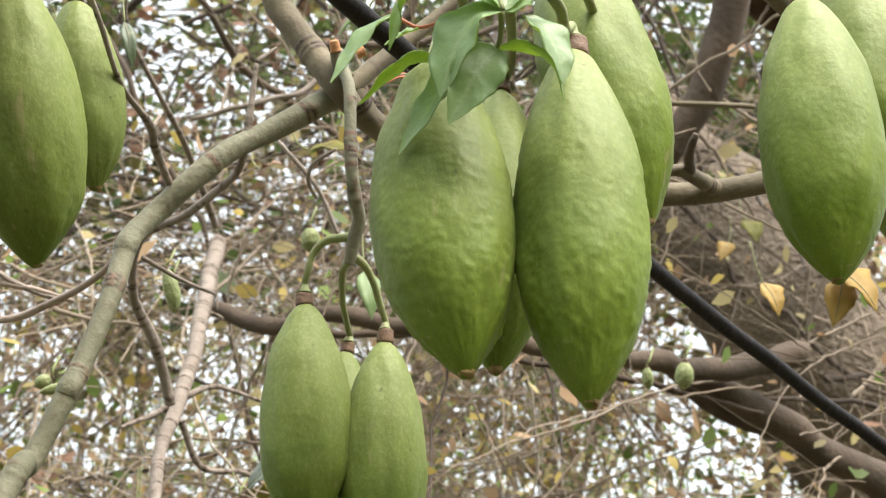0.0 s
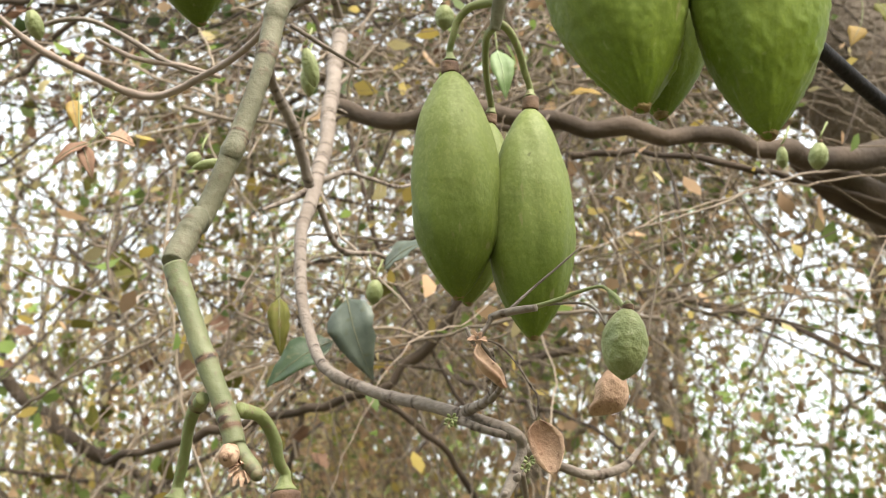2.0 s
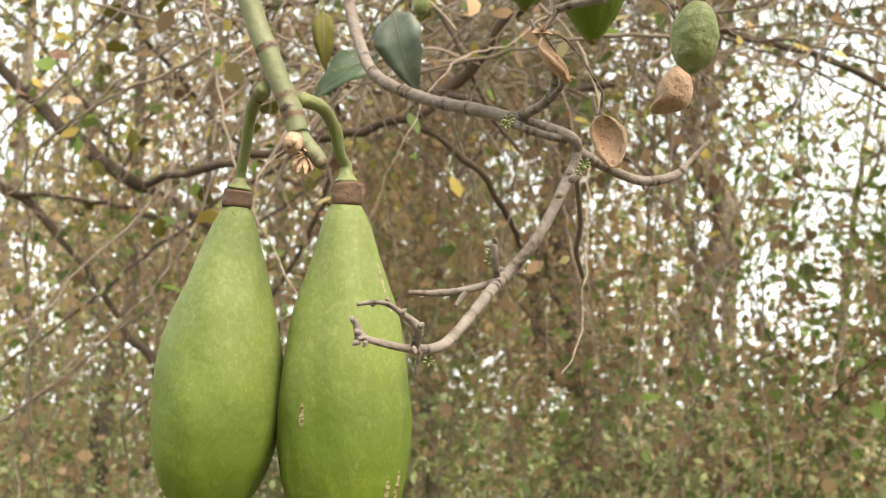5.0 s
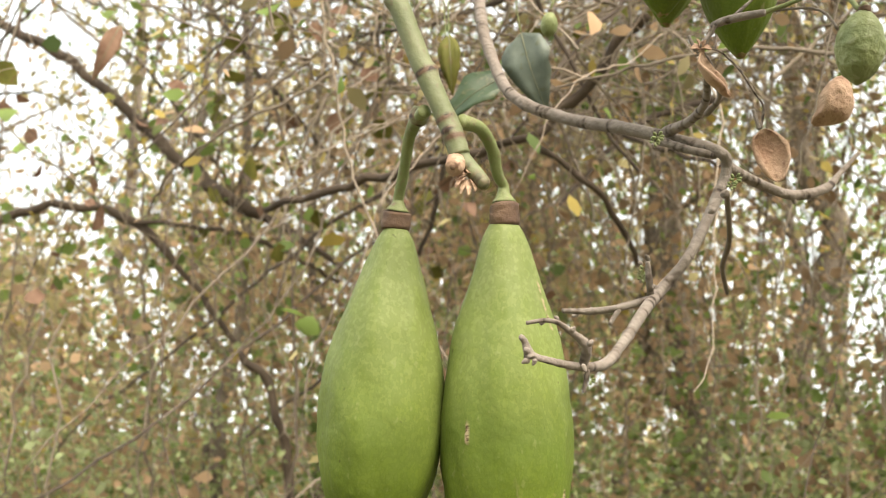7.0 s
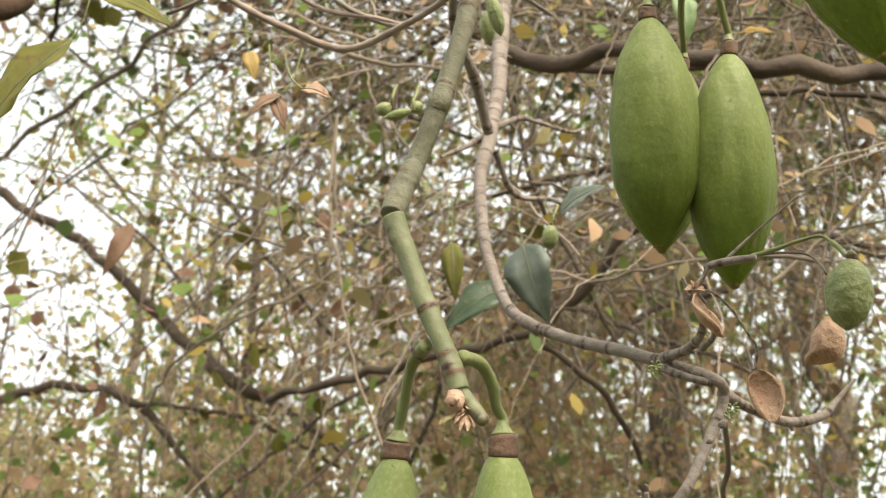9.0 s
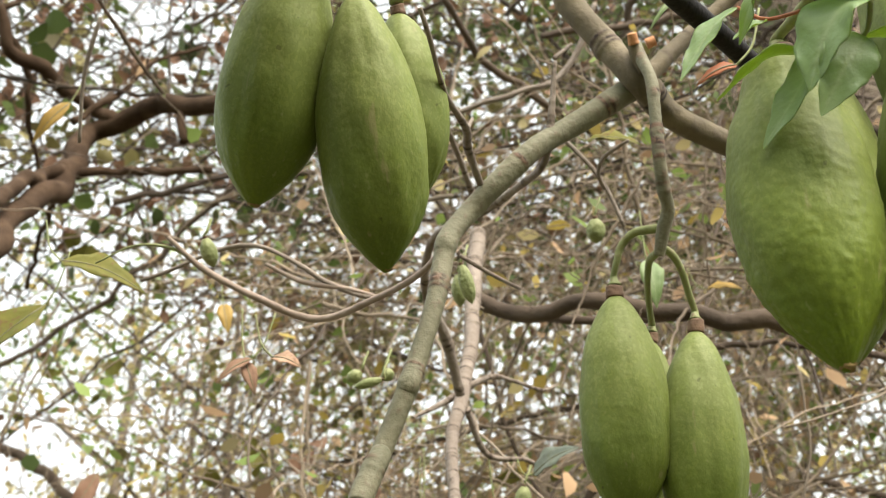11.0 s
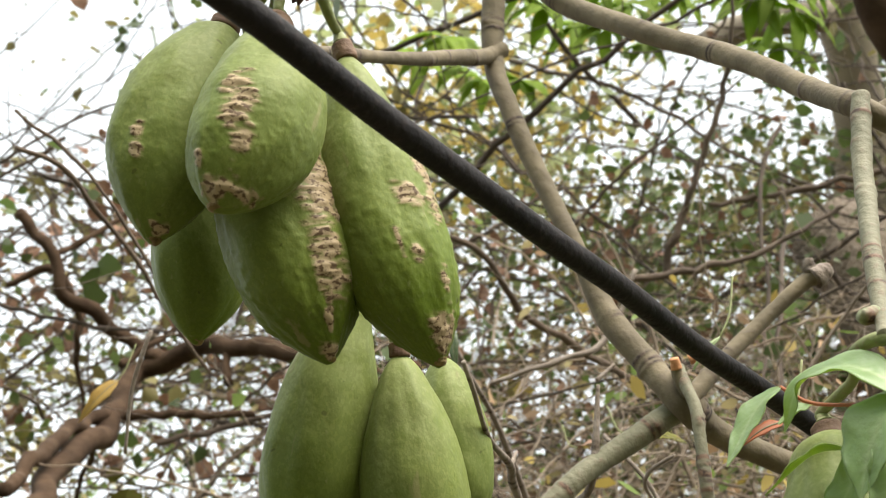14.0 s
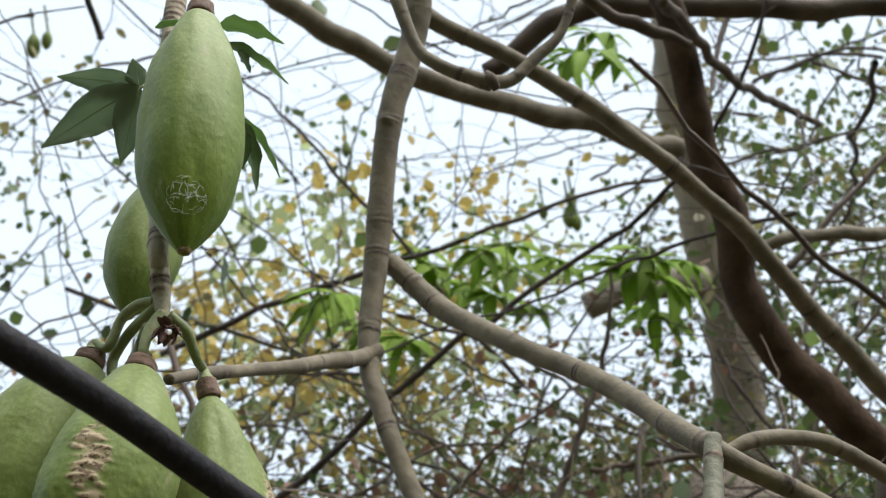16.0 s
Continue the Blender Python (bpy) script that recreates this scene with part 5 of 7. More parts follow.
spider_web((-0.0770, 0.2325, 2.2290), (0.919, 0.216, 0.331), (-0.107, -0.670, 0.735), (0.380, -0.710, -0.592), 0.0105)

# ---------------------------------------------------------------- leaves near the pods


def palm_leaf(c, size, seed):
    """A hanging hand-shaped leaf of five or six blades."""
    g = np.random.default_rng(seed)
    ob = tagged(empty("palmate_leaf", Matrix.Translation(c)), label="bright green hand-shaped leaf high in the tree", category="leaf", group="palmate leaves")
    c = Vector(c)
    for k in range(6):
        a = radians(-70 + 48 * k * 0.62 + g.uniform(-8, 8)) - 0.5
        d = Vector((np.sin(a), g.uniform(-0.35, 0.35), -0.25 - 0.75 * np.cos(a)))
        leaflet("leaflet", c, c + d.normalized() * size * g.uniform(0.8, 1.2), size * 0.33, (g.uniform(-0.3, 0.3), -0.8, 0.5), PALMLEAF, ob, vein=False, rows=5)
    limb("leaf_stalk", [(*c, 0.0015), (*(c + Vector((0.01, 0.02, size * 0.7))), 0.0015), (*(c + Vector((0.05, 0.05, size * 1.3))), 0.0018)], STALK, ob, sides=6)


spray = tagged(empty('leaf_spray', Matrix.Translation((0.201, 0.369, 2.007))), label='fresh green palmate leaves growing from the pod cluster', category='leaves')
blade_leaf([(0.1858, 0.3330, 1.9820), (0.1755, 0.3360, 1.9962), (0.1636, 0.3480, 2.0088), (0.1510, 0.3660, 2.0108), (0.1459, 0.3850, 1.9970)], 0.0245, (-0.1, -0.85, 0.5), spray)
blade_leaf([(0.1855, 0.3330, 1.9803), (0.1753, 0.3360, 1.9791), (0.1674, 0.3440, 1.9671), (0.1622, 0.3540, 1.9484)], 0.0340, (-0.35, -0.75, 0.55), spray)
blade_leaf([(0.1864, 0.3470, 1.9722), (0.1771, 0.3470, 1.9583), (0.1657, 0.3552, 1.9366)], 0.0250, (0.3, -0.8, 0.5), spray)
blade_leaf([(0.1720, 0.3560, 1.9744), (0.1635, 0.3680, 1.9598), (0.1490, 0.3820, 1.9377)], 0.0210, (-0.5, -0.7, 0.4), spray)
blade_leaf([(0.1699, 0.3620, 1.9756), (0.1515, 0.3690, 1.9769), (0.1319, 0.3840, 1.9643)], 0.0165, (-0.1, -0.35, 0.9), spray)
blade_leaf([(0.1868, 0.3490, 1.9735), (0.2000, 0.3450, 1.9714), (0.2095, 0.3430, 1.9615), (0.2131, 0.3450, 1.9455)], 0.0120, (0.2, -0.3, 0.9), spray)
blade_leaf([(0.1957, 0.3360, 1.9817), (0.2037, 0.3340, 1.9736), (0.2092, 0.3350, 1.9606), (0.2111, 0.3380, 1.9484)], 0.0240, (0.25, -0.8, 0.5), spray)
blade_leaf([(0.1497, 0.3920, 2.0252), (0.1377, 0.3950, 2.0148), (0.1206, 0.3977, 1.9855)], 0.0170, (-0.3, -0.6, 0.7), spray)
blade_leaf([(0.1603, 0.3850, 2.0116), (0.1520, 0.3860, 2.0076), (0.1444, 0.3880, 2.0024)], 0.0120, (-0.2, -0.6, 0.7), spray)
blade_leaf([(0.1861, 0.3330, 1.9808), (0.1848, 0.3340, 1.9923), (0.1843, 0.3350, 2.0059)], 0.0140, (0.3, -0.7, 0.6), spray)
blade_leaf([(0.1873, 0.3330, 1.9809), (0.1933, 0.3340, 1.9917), (0.1975, 0.3350, 2.0033)], 0.0120, (-0.3, -0.7, 0.6), spray)
blade_leaf([(0.1879, 0.3330, 1.9803), (0.1959, 0.3310, 1.9855), (0.2075, 0.3290, 1.9873)], 0.0210, (0.1, -0.7, 0.6), spray)
limb('leaf_stalk', [(0.1850, 0.3360, 1.9827, 0.0009), (0.1711, 0.3500, 1.9907, 0.0009), (0.1604, 0.3850, 2.0123, 0.0009), (0.1497, 0.3920, 2.0252, 0.0009)], REDLEAF, spray, sides=8, label='reddish leaf stalk')
limb('leaf_stalk', [(0.1830, 0.3390, 2.0180, 0.0014), (0.1840, 0.3350, 2.0020, 0.0012), (0.1861, 0.3330, 1.9808, 0.0013)], STALK, spray, sides=8)
limb('leaf_stalk', [(0.1861, 0.3330, 1.9808, 0.0013), (0.1863, 0.3480, 1.9728, 0.0011), (0.1706, 0.3580, 1.9744, 0.0010)], STALK, spray, sides=8)
spray_high = tagged(empty('leaf_spray', Matrix.Translation((-0.134, 0.271, 2.385))), label='pale grey-green palmate leaf beside the highest pod', category='leaves')
limb('leaf_stalk', [(-0.134, 0.272, 2.385, 0.0011), (-0.130, 0.278, 2.406, 0.0011), (-0.120, 0.273, 2.435, 0.0011)], STALK, spray_high, sides=8)
leaflet('leaflet', (-0.134, 0.271, 2.385), (-0.185, 0.270, 2.390), 0.0186, (0.1, -0.35, -0.9), PALELEAF, spray_high, droop=-0.08)
leaflet('leaflet', (-0.134, 0.271, 2.385), (-0.193, 0.305, 2.362), 0.0284, (0.1, -0.35, -0.9), PALELEAF, spray_high, droop=-0.08)
leaflet('leaflet', (-0.134, 0.271, 2.385), (-0.143, 0.309, 2.355), 0.0240, (0.1, -0.35, -0.9), PALELEAF, spray_high, droop=-0.08)
leaflet('leaflet', (-0.134, 0.271, 2.385), (-0.139, 0.258, 2.397), 0.0142, (0.1, -0.35, -0.9), PALELEAF, spray_high, droop=-0.08)
spray_side = tagged(empty('leaf_spray', Matrix.Translation((-0.082, 0.239, 2.408))), label='bright green toothed leaf behind the highest pod', category='leaves')
limb('leaf_stalk', [(-0.087, 0.239, 2.408, 0.0011), (-0.095, 0.237, 2.424, 0.0011), (-0.104, 0.228, 2.445, 0.0011)], STALK, spray_side, sides=8)
leaflet('leaflet', (-0.087, 0.238, 2.410), (-0.045, 0.243, 2.402), 0.0219, (0.1, -0.5, 0.85), LEAF, spray_side, droop=0.05)
leaflet('leaflet', (-0.082, 0.246, 2.403), (-0.041, 0.262, 2.386), 0.0142, (0.1, -0.5, 0.85), LEAF, spray_side, droop=0.05)
leaflet('leaflet', (-0.074, 0.249, 2.399), (-0.065, 0.259, 2.390), 0.0109, (0.1, -0.5, 0.85), LEAF, spray_side, droop=0.05)
leaflet('leaflet', (-0.070, 0.280, 2.373), (-0.043, 0.307, 2.348), 0.0120, (0.1, -0.5, 0.85), LEAF, spray_side, droop=0.05)
leaflet('leaflet', (-0.070, 0.282, 2.371), (-0.057, 0.315, 2.343), 0.0164, (0.1, -0.5, 0.85), LEAF, spray_side, droop=0.05)
leaflet('leaflet', (-0.068, 0.285, 2.368), (-0.067, 0.305, 2.351), 0.0109, (0.1, -0.5, 0.85), LEAF, spray_side, droop=0.05)
leaflet('leaflet', (-0.126, 0.242, 2.409), (-0.103, 0.238, 2.411), 0.0076, (0.1, -0.5, 0.85), LEAF, spray_side, droop=0.05)
single_leaf((0.0611, 1.0550, 1.9332), (-0.0014, 1.0600, 1.8893), 0.0390, (0.3, -0.7, 0.6), DARKLEAF, 'large dark green leaf hanging behind the twig')
single_leaf((0.0735, 1.0400, 1.9707), (0.0984, 1.0450, 1.8919), 0.0480, (-0.45, -0.8, 0.3), GREYLEAF, 'large glossy grey-green leaf hanging behind the twig', shape=0.85)
single_leaf((-0.284, 0.778, 2.085), (-0.213, 0.774, 2.057), 0.0273, (0, -0.8, 0.5), OLIVELEAF, 'yellow-green drooping leaf with brown spots')
single_leaf((-0.293, 0.789, 2.052), (-0.369, 0.807, 1.949), 0.0494, (-0.3, -0.8, 0.4), OLIVELEAF, 'large olive leaf hanging at a twig end')
single_leaf((0.170, 0.465, 2.048), (0.147, 0.464, 2.034), 0.0073, (0, -0.85, 0.4), REDLEAF, 'small reddish young leaf beside the hose')
single_leaf((-0.409, 1.400, 2.109), (-0.441, 1.400, 2.036), 0.0250, (0.4, -0.8, 0.3), DRYLEAF, 'curled dry brown leaf caught on a branch')
single_leaf((-0.396, 1.025, 2.414), (-0.433, 1.035, 2.365), 0.0177, (0.3, -0.8, 0.3), OCHRELEAF, 'narrow ochre leaf on a dark branch')
single_leaf((-0.223, 1.135, 2.222), (-0.213, 1.131, 2.185), 0.0178, (0, -0.8, 0.5), OCHRELEAF, 'small ochre leaf seen against the sky')
single_leaf((-0.136, 0.838, 2.030), (-0.163, 0.834, 2.007), 0.0112, (0, -0.8, 0.5), DRYLEAF, 'curled rusty dry leaf on a vine')
single_leaf((-0.142, 0.840, 2.028), (-0.131, 0.837, 1.999), 0.0130, (0, -0.8, 0.5), DRYLEAF, 'curled rusty dry leaf on a vine')
single_leaf((-0.109, 0.764, 2.000), (-0.086, 0.755, 1.989), 0.0145, (0, -0.8, 0.5), DRYSHELL, 'pale tan dry pod shell leaf')
single_leaf((-0.022, 0.781, 2.330), (-0.011, 0.788, 2.284), 0.0127, (0, -0.8, 0.5), DARKLEAF, 'small dark leaf on a twig')
single_leaf((0.141, 0.806, 2.228), (0.185, 0.787, 2.214), 0.0196, (0, -0.8, 0.5), OLIVELEAF, 'olive leaf among the vines')
single_leaf((0.154, 0.507, 2.131), (0.136, 0.510, 2.110), 0.0034, (0, -0.8, 0.5), LEAF, 'narrow green leaf beside the cut stub')
single_leaf((0.196, 0.855, 2.138), (0.202, 0.855, 2.092), 0.0215, (0, -0.8, 0.5), LEAF, 'soft green leaf behind the pod stalks')
single_leaf((0.545, 0.693, 2.075), (0.568, 0.686, 2.036), 0.0360, (0.2, -0.9, 0.3), OCHRELEAF, 'broken ochre leaf hung in the branches')
single_leaf((0.552, 0.699, 2.068), (0.538, 0.703, 2.030), 0.0260, (0, -0.8, 0.5), OCHRELEAF, 'tattered tan leaf hung in the branches')
single_leaf((0.625, 0.952, 2.204), (0.636, 0.951, 2.165), 0.0294, (0, -0.8, 0.5), OCHRELEAF, 'tattered ochre leaf on a twig')
single_leaf((0.778, 1.240, 2.463), (0.785, 1.233, 2.423), 0.0360, (0, -0.8, 0.5), OLIVELEAF, 'yellow-green lobed leaf on a twig')
single_leaf((0.757, 1.259, 2.437), (0.737, 1.254, 2.405), 0.0266, (0, -0.8, 0.5), OCHRELEAF, 'small yellow leaf on a twig')
single_leaf((0.339, 1.201, 2.286), (0.377, 1.181, 2.279), 0.0150, (0, -0.8, 0.5), OCHRELEAF, 'orange leaf resting on a brown branch')
single_leaf((0.105, 0.906, 2.271), (0.123, 0.886, 2.265), 0.0129, (0, -0.8, 0.5), DRYLEAF, 'small brown curled bud leaf')
single_leaf((0.006, 1.123, 1.998), (0.009, 1.123, 1.937), 0.0212, (0, -0.8, 0.5), OLIVELEAF, 'yellow-brown blotched leaf on a vine')
single_leaf((0.003, 1.139, 2.001), (0.010, 1.140, 1.940), 0.0235, (0, -0.8, 0.5), OLIVELEAF, 'yellow-brown blotched leaf on a vine')
single_leaf((0.108, 1.020, 1.995), (0.148, 0.992, 2.014), 0.0269, (0, -0.8, 0.5), GREYLEAF, 'grey-green leaf behind the pods')

palm_leaf((0.257, 1.532, 3.755), 0.105, 5)
palm_leaf((0.171, 1.733, 3.920), 0.125, 6)
palm_leaf((0.396, 1.879, 4.107), 0.145, 7)
palm_leaf((0.590, 2.028, 4.293), 0.105, 8)
palm_leaf((0.638, 1.512, 3.742), 0.125, 9)
palm_leaf((0.757, 1.718, 3.886), 0.145, 10)
palm_leaf((0.447, 1.957, 4.038), 0.105, 11)
palm_leaf((-0.056, 2.193, 4.206), 0.125, 12)
palm_leaf((0.474, 1.173, 4.039), 0.145, 13)
palm_leaf((0.464, 1.324, 4.240), 0.105, 14)
palm_leaf((0.639, 1.429, 4.465), 0.125, 15)
palm_leaf((-0.140, 2.174, 4.228), 0.145, 16)
palm_leaf((0.103, 1.701, 3.626), 0.105, 17)
palm_leaf((0.719, 1.775, 3.842), 0.125, 18)
palm_leaf((0.277, 1.924, 4.079), 0.145, 19)
palm_leaf((0.704, 2.007, 4.303), 0.105, 20)
palm_leaf((-0.055, 1.635, 3.693), 0.125, 21)
palm_leaf((0.349, 1.676, 3.954), 0.145, 22)
palm_leaf((0.501, 1.854, 4.120), 0.105, 23)
palm_leaf((0.146, 2.026, 4.330), 0.125, 24)
palm_leaf((0.602, 1.544, 3.718), 0.145, 25)
palm_leaf((0.782, 1.674, 3.922), 0.105, 26)
palm_leaf((0.027, 2.048, 3.994), 0.125, 27)
palm_leaf((0.636, 1.509, 4.726), 0.145, 28)
palm_leaf((0.287, 1.608, 3.689), 0.105, 29)

# ---------------------------------------------------------------- the thin dry branch with old shells


def old_shell(top, tip, width, label, side):
    """An emptied boat-shaped half pod: a thick-walled hollow bowl with a rim."""
    t, b = Vector(top), Vector(tip)
    along = b - t
    length = along.length
    along.normalize()
    out = Vector(side)
    out = (out - along * out.dot(along)).normalized()
    wide = along.cross(out)
    ob = tagged(empty("dry_shell", Matrix.Translation(top)), label=label, category="dry pod", group="old shells")
    v, n, k = [], 14, 12
    for layer in (0.0, 0.0022):
        for i in range(n + 1):
            u = i / n
            w = (0.5 * width - layer) * max(np.sin(np.pi * (0.02 + 0.96 * u)) ** 0.7, 0.02)
            for j in range(k + 1):
                a = np.pi * j / k
                p = t + along * (length * u) + wide * (w * np.cos(a)) - out * (w * 0.75 * np.sin(a) - layer * 0.2)
                v.append(p + Vector((noise.noise(p * 160), noise.noise(p * 150 + Vector((9, 0, 0))), 0)) * 0.0016 + out * (0.004 * noise.noise(p * 60)) + wide * (0.005 * noise.noise(p * 45 + Vector((3, 3, 3)))))
    q = (n + 1) * (k + 1)
    f = []
    for i in range(n):
        for j in range(k):
            a = i * (k + 1) + j
            f += [(a, a + 1, a + k + 2, a + k + 1), (q + a, q + a + k + 1, q + a + k + 2, q + a + 1)]
        a, c = i * (k + 1), i * (k + 1) + k
        f += [(a, a + k + 1, q + a + k + 1, q + a), (c, q + c, q + c + k + 1, c + k + 1)]
    for j in range(k):
        a, c = j, n * (k + 1) + j
        f += [(a, q + a, q + a + 1, a + 1), (c, c + 1, q + c + 1, q + c)]
    part("shell", mesh_of("shell", v, f), DRYSHELL, ob)
    limb("shell_stalk", [(*t, 0.0012), (*(t - along * 0.004 + Vector((0, 0, 0.001))), 0.0009), (*(t - along * 0.007 + Vector((0, 0.001, 0.004))), 0.0009)], TWIGBARK, ob, sides=6)


dry_branch = tagged(empty('dry_branch', Matrix.Translation((0.055, 1.150, 2.260))), label='thin grey-brown crooked branch with dry twigs and old shells', category='branch')
limb('stem', [(0.064, 1.174, 2.340, 0.0094), (0.056, 1.105, 2.235, 0.0082), (0.050, 1.043, 2.138, 0.0076), (0.041, 1.004, 2.071, 0.0071), (0.031, 0.970, 2.017, 0.0059), (0.031, 0.921, 1.945, 0.0049), (0.043, 0.869, 1.876, 0.0045), (0.058, 0.835, 1.844, 0.0043), (0.085, 0.807, 1.824, 0.0043), (0.119, 0.757, 1.803, 0.0044), (0.149, 0.717, 1.784, 0.0040), (0.169, 0.688, 1.769, 0.0035), (0.174, 0.691, 1.759, 0.0033), (0.167, 0.690, 1.740, 0.0035), (0.145, 0.674, 1.703, 0.0031), (0.125, 0.671, 1.679, 0.0034), (0.095, 0.609, 1.647, 0.0028), (0.080, 0.573, 1.633, 0.0026), (0.063, 0.539, 1.630, 0.0020), (0.046, 0.531, 1.633, 0.0015), (0.040, 0.531, 1.635, 0.0018)], TWIGBARK, dry_branch, nodes=0.02, seed=4)
limb('twig', [(0.040, 0.531, 1.633, 0.0028), (0.039, 0.531, 1.636, 0.0023), (0.037, 0.529, 1.642, 0.0014)], TWIGBARK, dry_branch, nodes=0.005, seed=5)
limb('twig', [(0.065, 0.539, 1.631, 0.0021), (0.066, 0.532, 1.639, 0.0023), (0.059, 0.527, 1.645, 0.0015), (0.052, 0.522, 1.649, 0.0011), (0.046, 0.522, 1.650, 0.0010), (0.038, 0.524, 1.649, 0.0009)], TWIGBARK, dry_branch, nodes=0.005, seed=6)
limb('twig', [(0.119, 0.667, 1.676, 0.0023), (0.102, 0.665, 1.671, 0.0021), (0.086, 0.668, 1.669, 0.0020), (0.069, 0.665, 1.669, 0.0013)], TWIGBARK, dry_branch, nodes=0.008, seed=7)
limb('twig', [(0.121, 0.667, 1.678, 0.0020), (0.119, 0.660, 1.687, 0.0020), (0.118, 0.658, 1.697, 0.0013)], TWIGBARK, dry_branch, nodes=0.004, seed=8)
limb('twig', [(0.102, 0.665, 1.670, 0.0016), (0.096, 0.663, 1.661, 0.0013)], TWIGBARK, dry_branch, nodes=0.006, seed=9)
limb('twig', [(0.068, 0.544, 1.629, 0.0011), (0.066, 0.546, 1.618, 0.0008)], TWIGBARK, dry_branch, nodes=0.006, seed=10)
limb('twig', [(0.174, 0.691, 1.761, 0.0039), (0.195, 0.705, 1.754, 0.0029), (0.223, 0.723, 1.749, 0.0033), (0.248, 0.734, 1.756, 0.0028), (0.260, 0.741, 1.767, 0.0019), (0.276, 0.746, 1.783, 0.0012)], TWIGBARK, dry_branch, nodes=0.02, seed=11)
limb('twig', [(0.223, 0.723, 1.749, 0.0018), (0.225, 0.724, 1.744, 0.0015)], TWIGBARK, dry_branch, seed=12)
limb('twig', [(0.137, 0.714, 1.783, 0.0026), (0.153, 0.699, 1.773, 0.0025), (0.167, 0.689, 1.767, 0.0025)], TWIGBARK, dry_branch, nodes=0.006, seed=13)
limb('twig', [(0.143, 0.716, 1.789, 0.0037), (0.151, 0.684, 1.788, 0.0028), (0.151, 0.641, 1.788, 0.0023), (0.142, 0.597, 1.796, 0.0014)], TWIGBARK, dry_branch, nodes=0.01, seed=14)
limb('twig', [(0.039, 1.004, 2.070, 0.0038), (0.016, 0.992, 2.051, 0.0026), (-0.006, 0.970, 2.031, 0.0015)], TWIGBARK, dry_branch, nodes=0.01, seed=19)
limb('twig', [(0.042, 1.003, 2.073, 0.0038), (0.069, 1.015, 2.091, 0.0025), (0.092, 1.041, 2.098, 0.0020), (0.120, 1.041, 2.089, 0.0017), (0.141, 1.084, 2.112, 0.0015)], TWIGBARK, dry_branch, nodes=0.01, seed=20)
limb('twig', [(0.174, 0.694, 1.745, 0.0018), (0.183, 0.728, 1.721, 0.0017), (0.191, 0.780, 1.711, 0.0018), (0.206, 0.832, 1.699, 0.0013)], WOODBARK, dry_branch, nodes=0.02, seed=21)
limb('twig', [(0.045, 0.990, 2.047, 0.0032), (0.065, 1.020, 2.014, 0.0027), (0.103, 1.037, 2.015, 0.0022), (0.122, 1.067, 2.015, 0.0014)], TWIGBARK, dry_branch, nodes=0.01, seed=22)
limb('twig', [(0.1358, 0.5560, 1.8018, 0.0016), (0.1401, 0.5490, 1.8018, 0.0020), (0.1471, 0.5420, 1.8015, 0.0021), (0.1560, 0.5350, 1.8009, 0.0018)], TWIGBARK, dry_branch, nodes=0.012, seed=60)
limb('twig', [(0.1601, 0.5560, 1.8082, 0.0014), (0.1701, 0.5508, 1.8101, 0.0011), (0.1807, 0.5455, 1.8130, 0.0010), (0.1910, 0.5402, 1.8144, 0.0009), (0.1950, 0.5350, 1.8097, 0.0010)], STALK, dry_branch, nodes=0.02, seed=61)
limb('twig', [(0.1606, 0.5560, 1.8086, 0.0007), (0.1711, 0.5508, 1.8084, 0.0007), (0.1836, 0.5455, 1.8068, 0.0007), (0.1887, 0.5402, 1.8010, 0.0007), (0.1912, 0.5350, 1.7925, 0.0007)], TWIGBARK, dry_branch, seed=62)
limb('twig', [(0.1459, 0.5520, 1.8055, 0.0009), (0.1579, 0.5520, 1.8166, 0.0007), (0.1710, 0.5520, 1.8280, 0.0006), (0.1848, 0.5520, 1.8403, 0.0005)], TWIGBARK, dry_branch, nodes=0.01, seed=63)
limb('twig', [(0.1368, 0.5520, 1.8018, 0.0010), (0.1325, 0.5520, 1.7948, 0.0011), (0.1278, 0.5520, 1.7887, 0.0015)], TWIGBARK, dry_branch, nodes=0.006, seed=64)
limb('twig', [(0.1295, 0.5520, 1.7887, 0.0006), (0.1381, 0.5520, 1.7868, 0.0005), (0.1473, 0.5520, 1.7774, 0.0005), (0.1542, 0.5520, 1.7658, 0.0005), (0.1582, 0.5520, 1.7585, 0.0006), (0.1564, 0.5520, 1.7474, 0.0007)], TWIGBARK, dry_branch, nodes=0.004, seed=65)
limb('twig', [(0.1415, 0.6000, 1.7683, 0.0018), (0.1439, 0.5800, 1.7728, 0.0014), (0.1361, 0.5650, 1.7842, 0.0011), (0.1289, 0.5540, 1.7885, 0.0011)], TWIGBARK, dry_branch, nodes=0.008, seed=70)
for i in range(8):
    a = 2 * np.pi * i / 8 + 0.3
    root = Vector((0.1278, 0.5520, 1.7887))
    tip = root + Vector((np.cos(a) * 0.0055, -0.002 + 0.002 * np.sin(3 * a), np.sin(a) * 0.0038))
    leaflet("dry_scale", root, tip, 0.0026, (0.2, -0.8, 0.5), DRYSHELL, dry_branch, vein=False, rows=5)
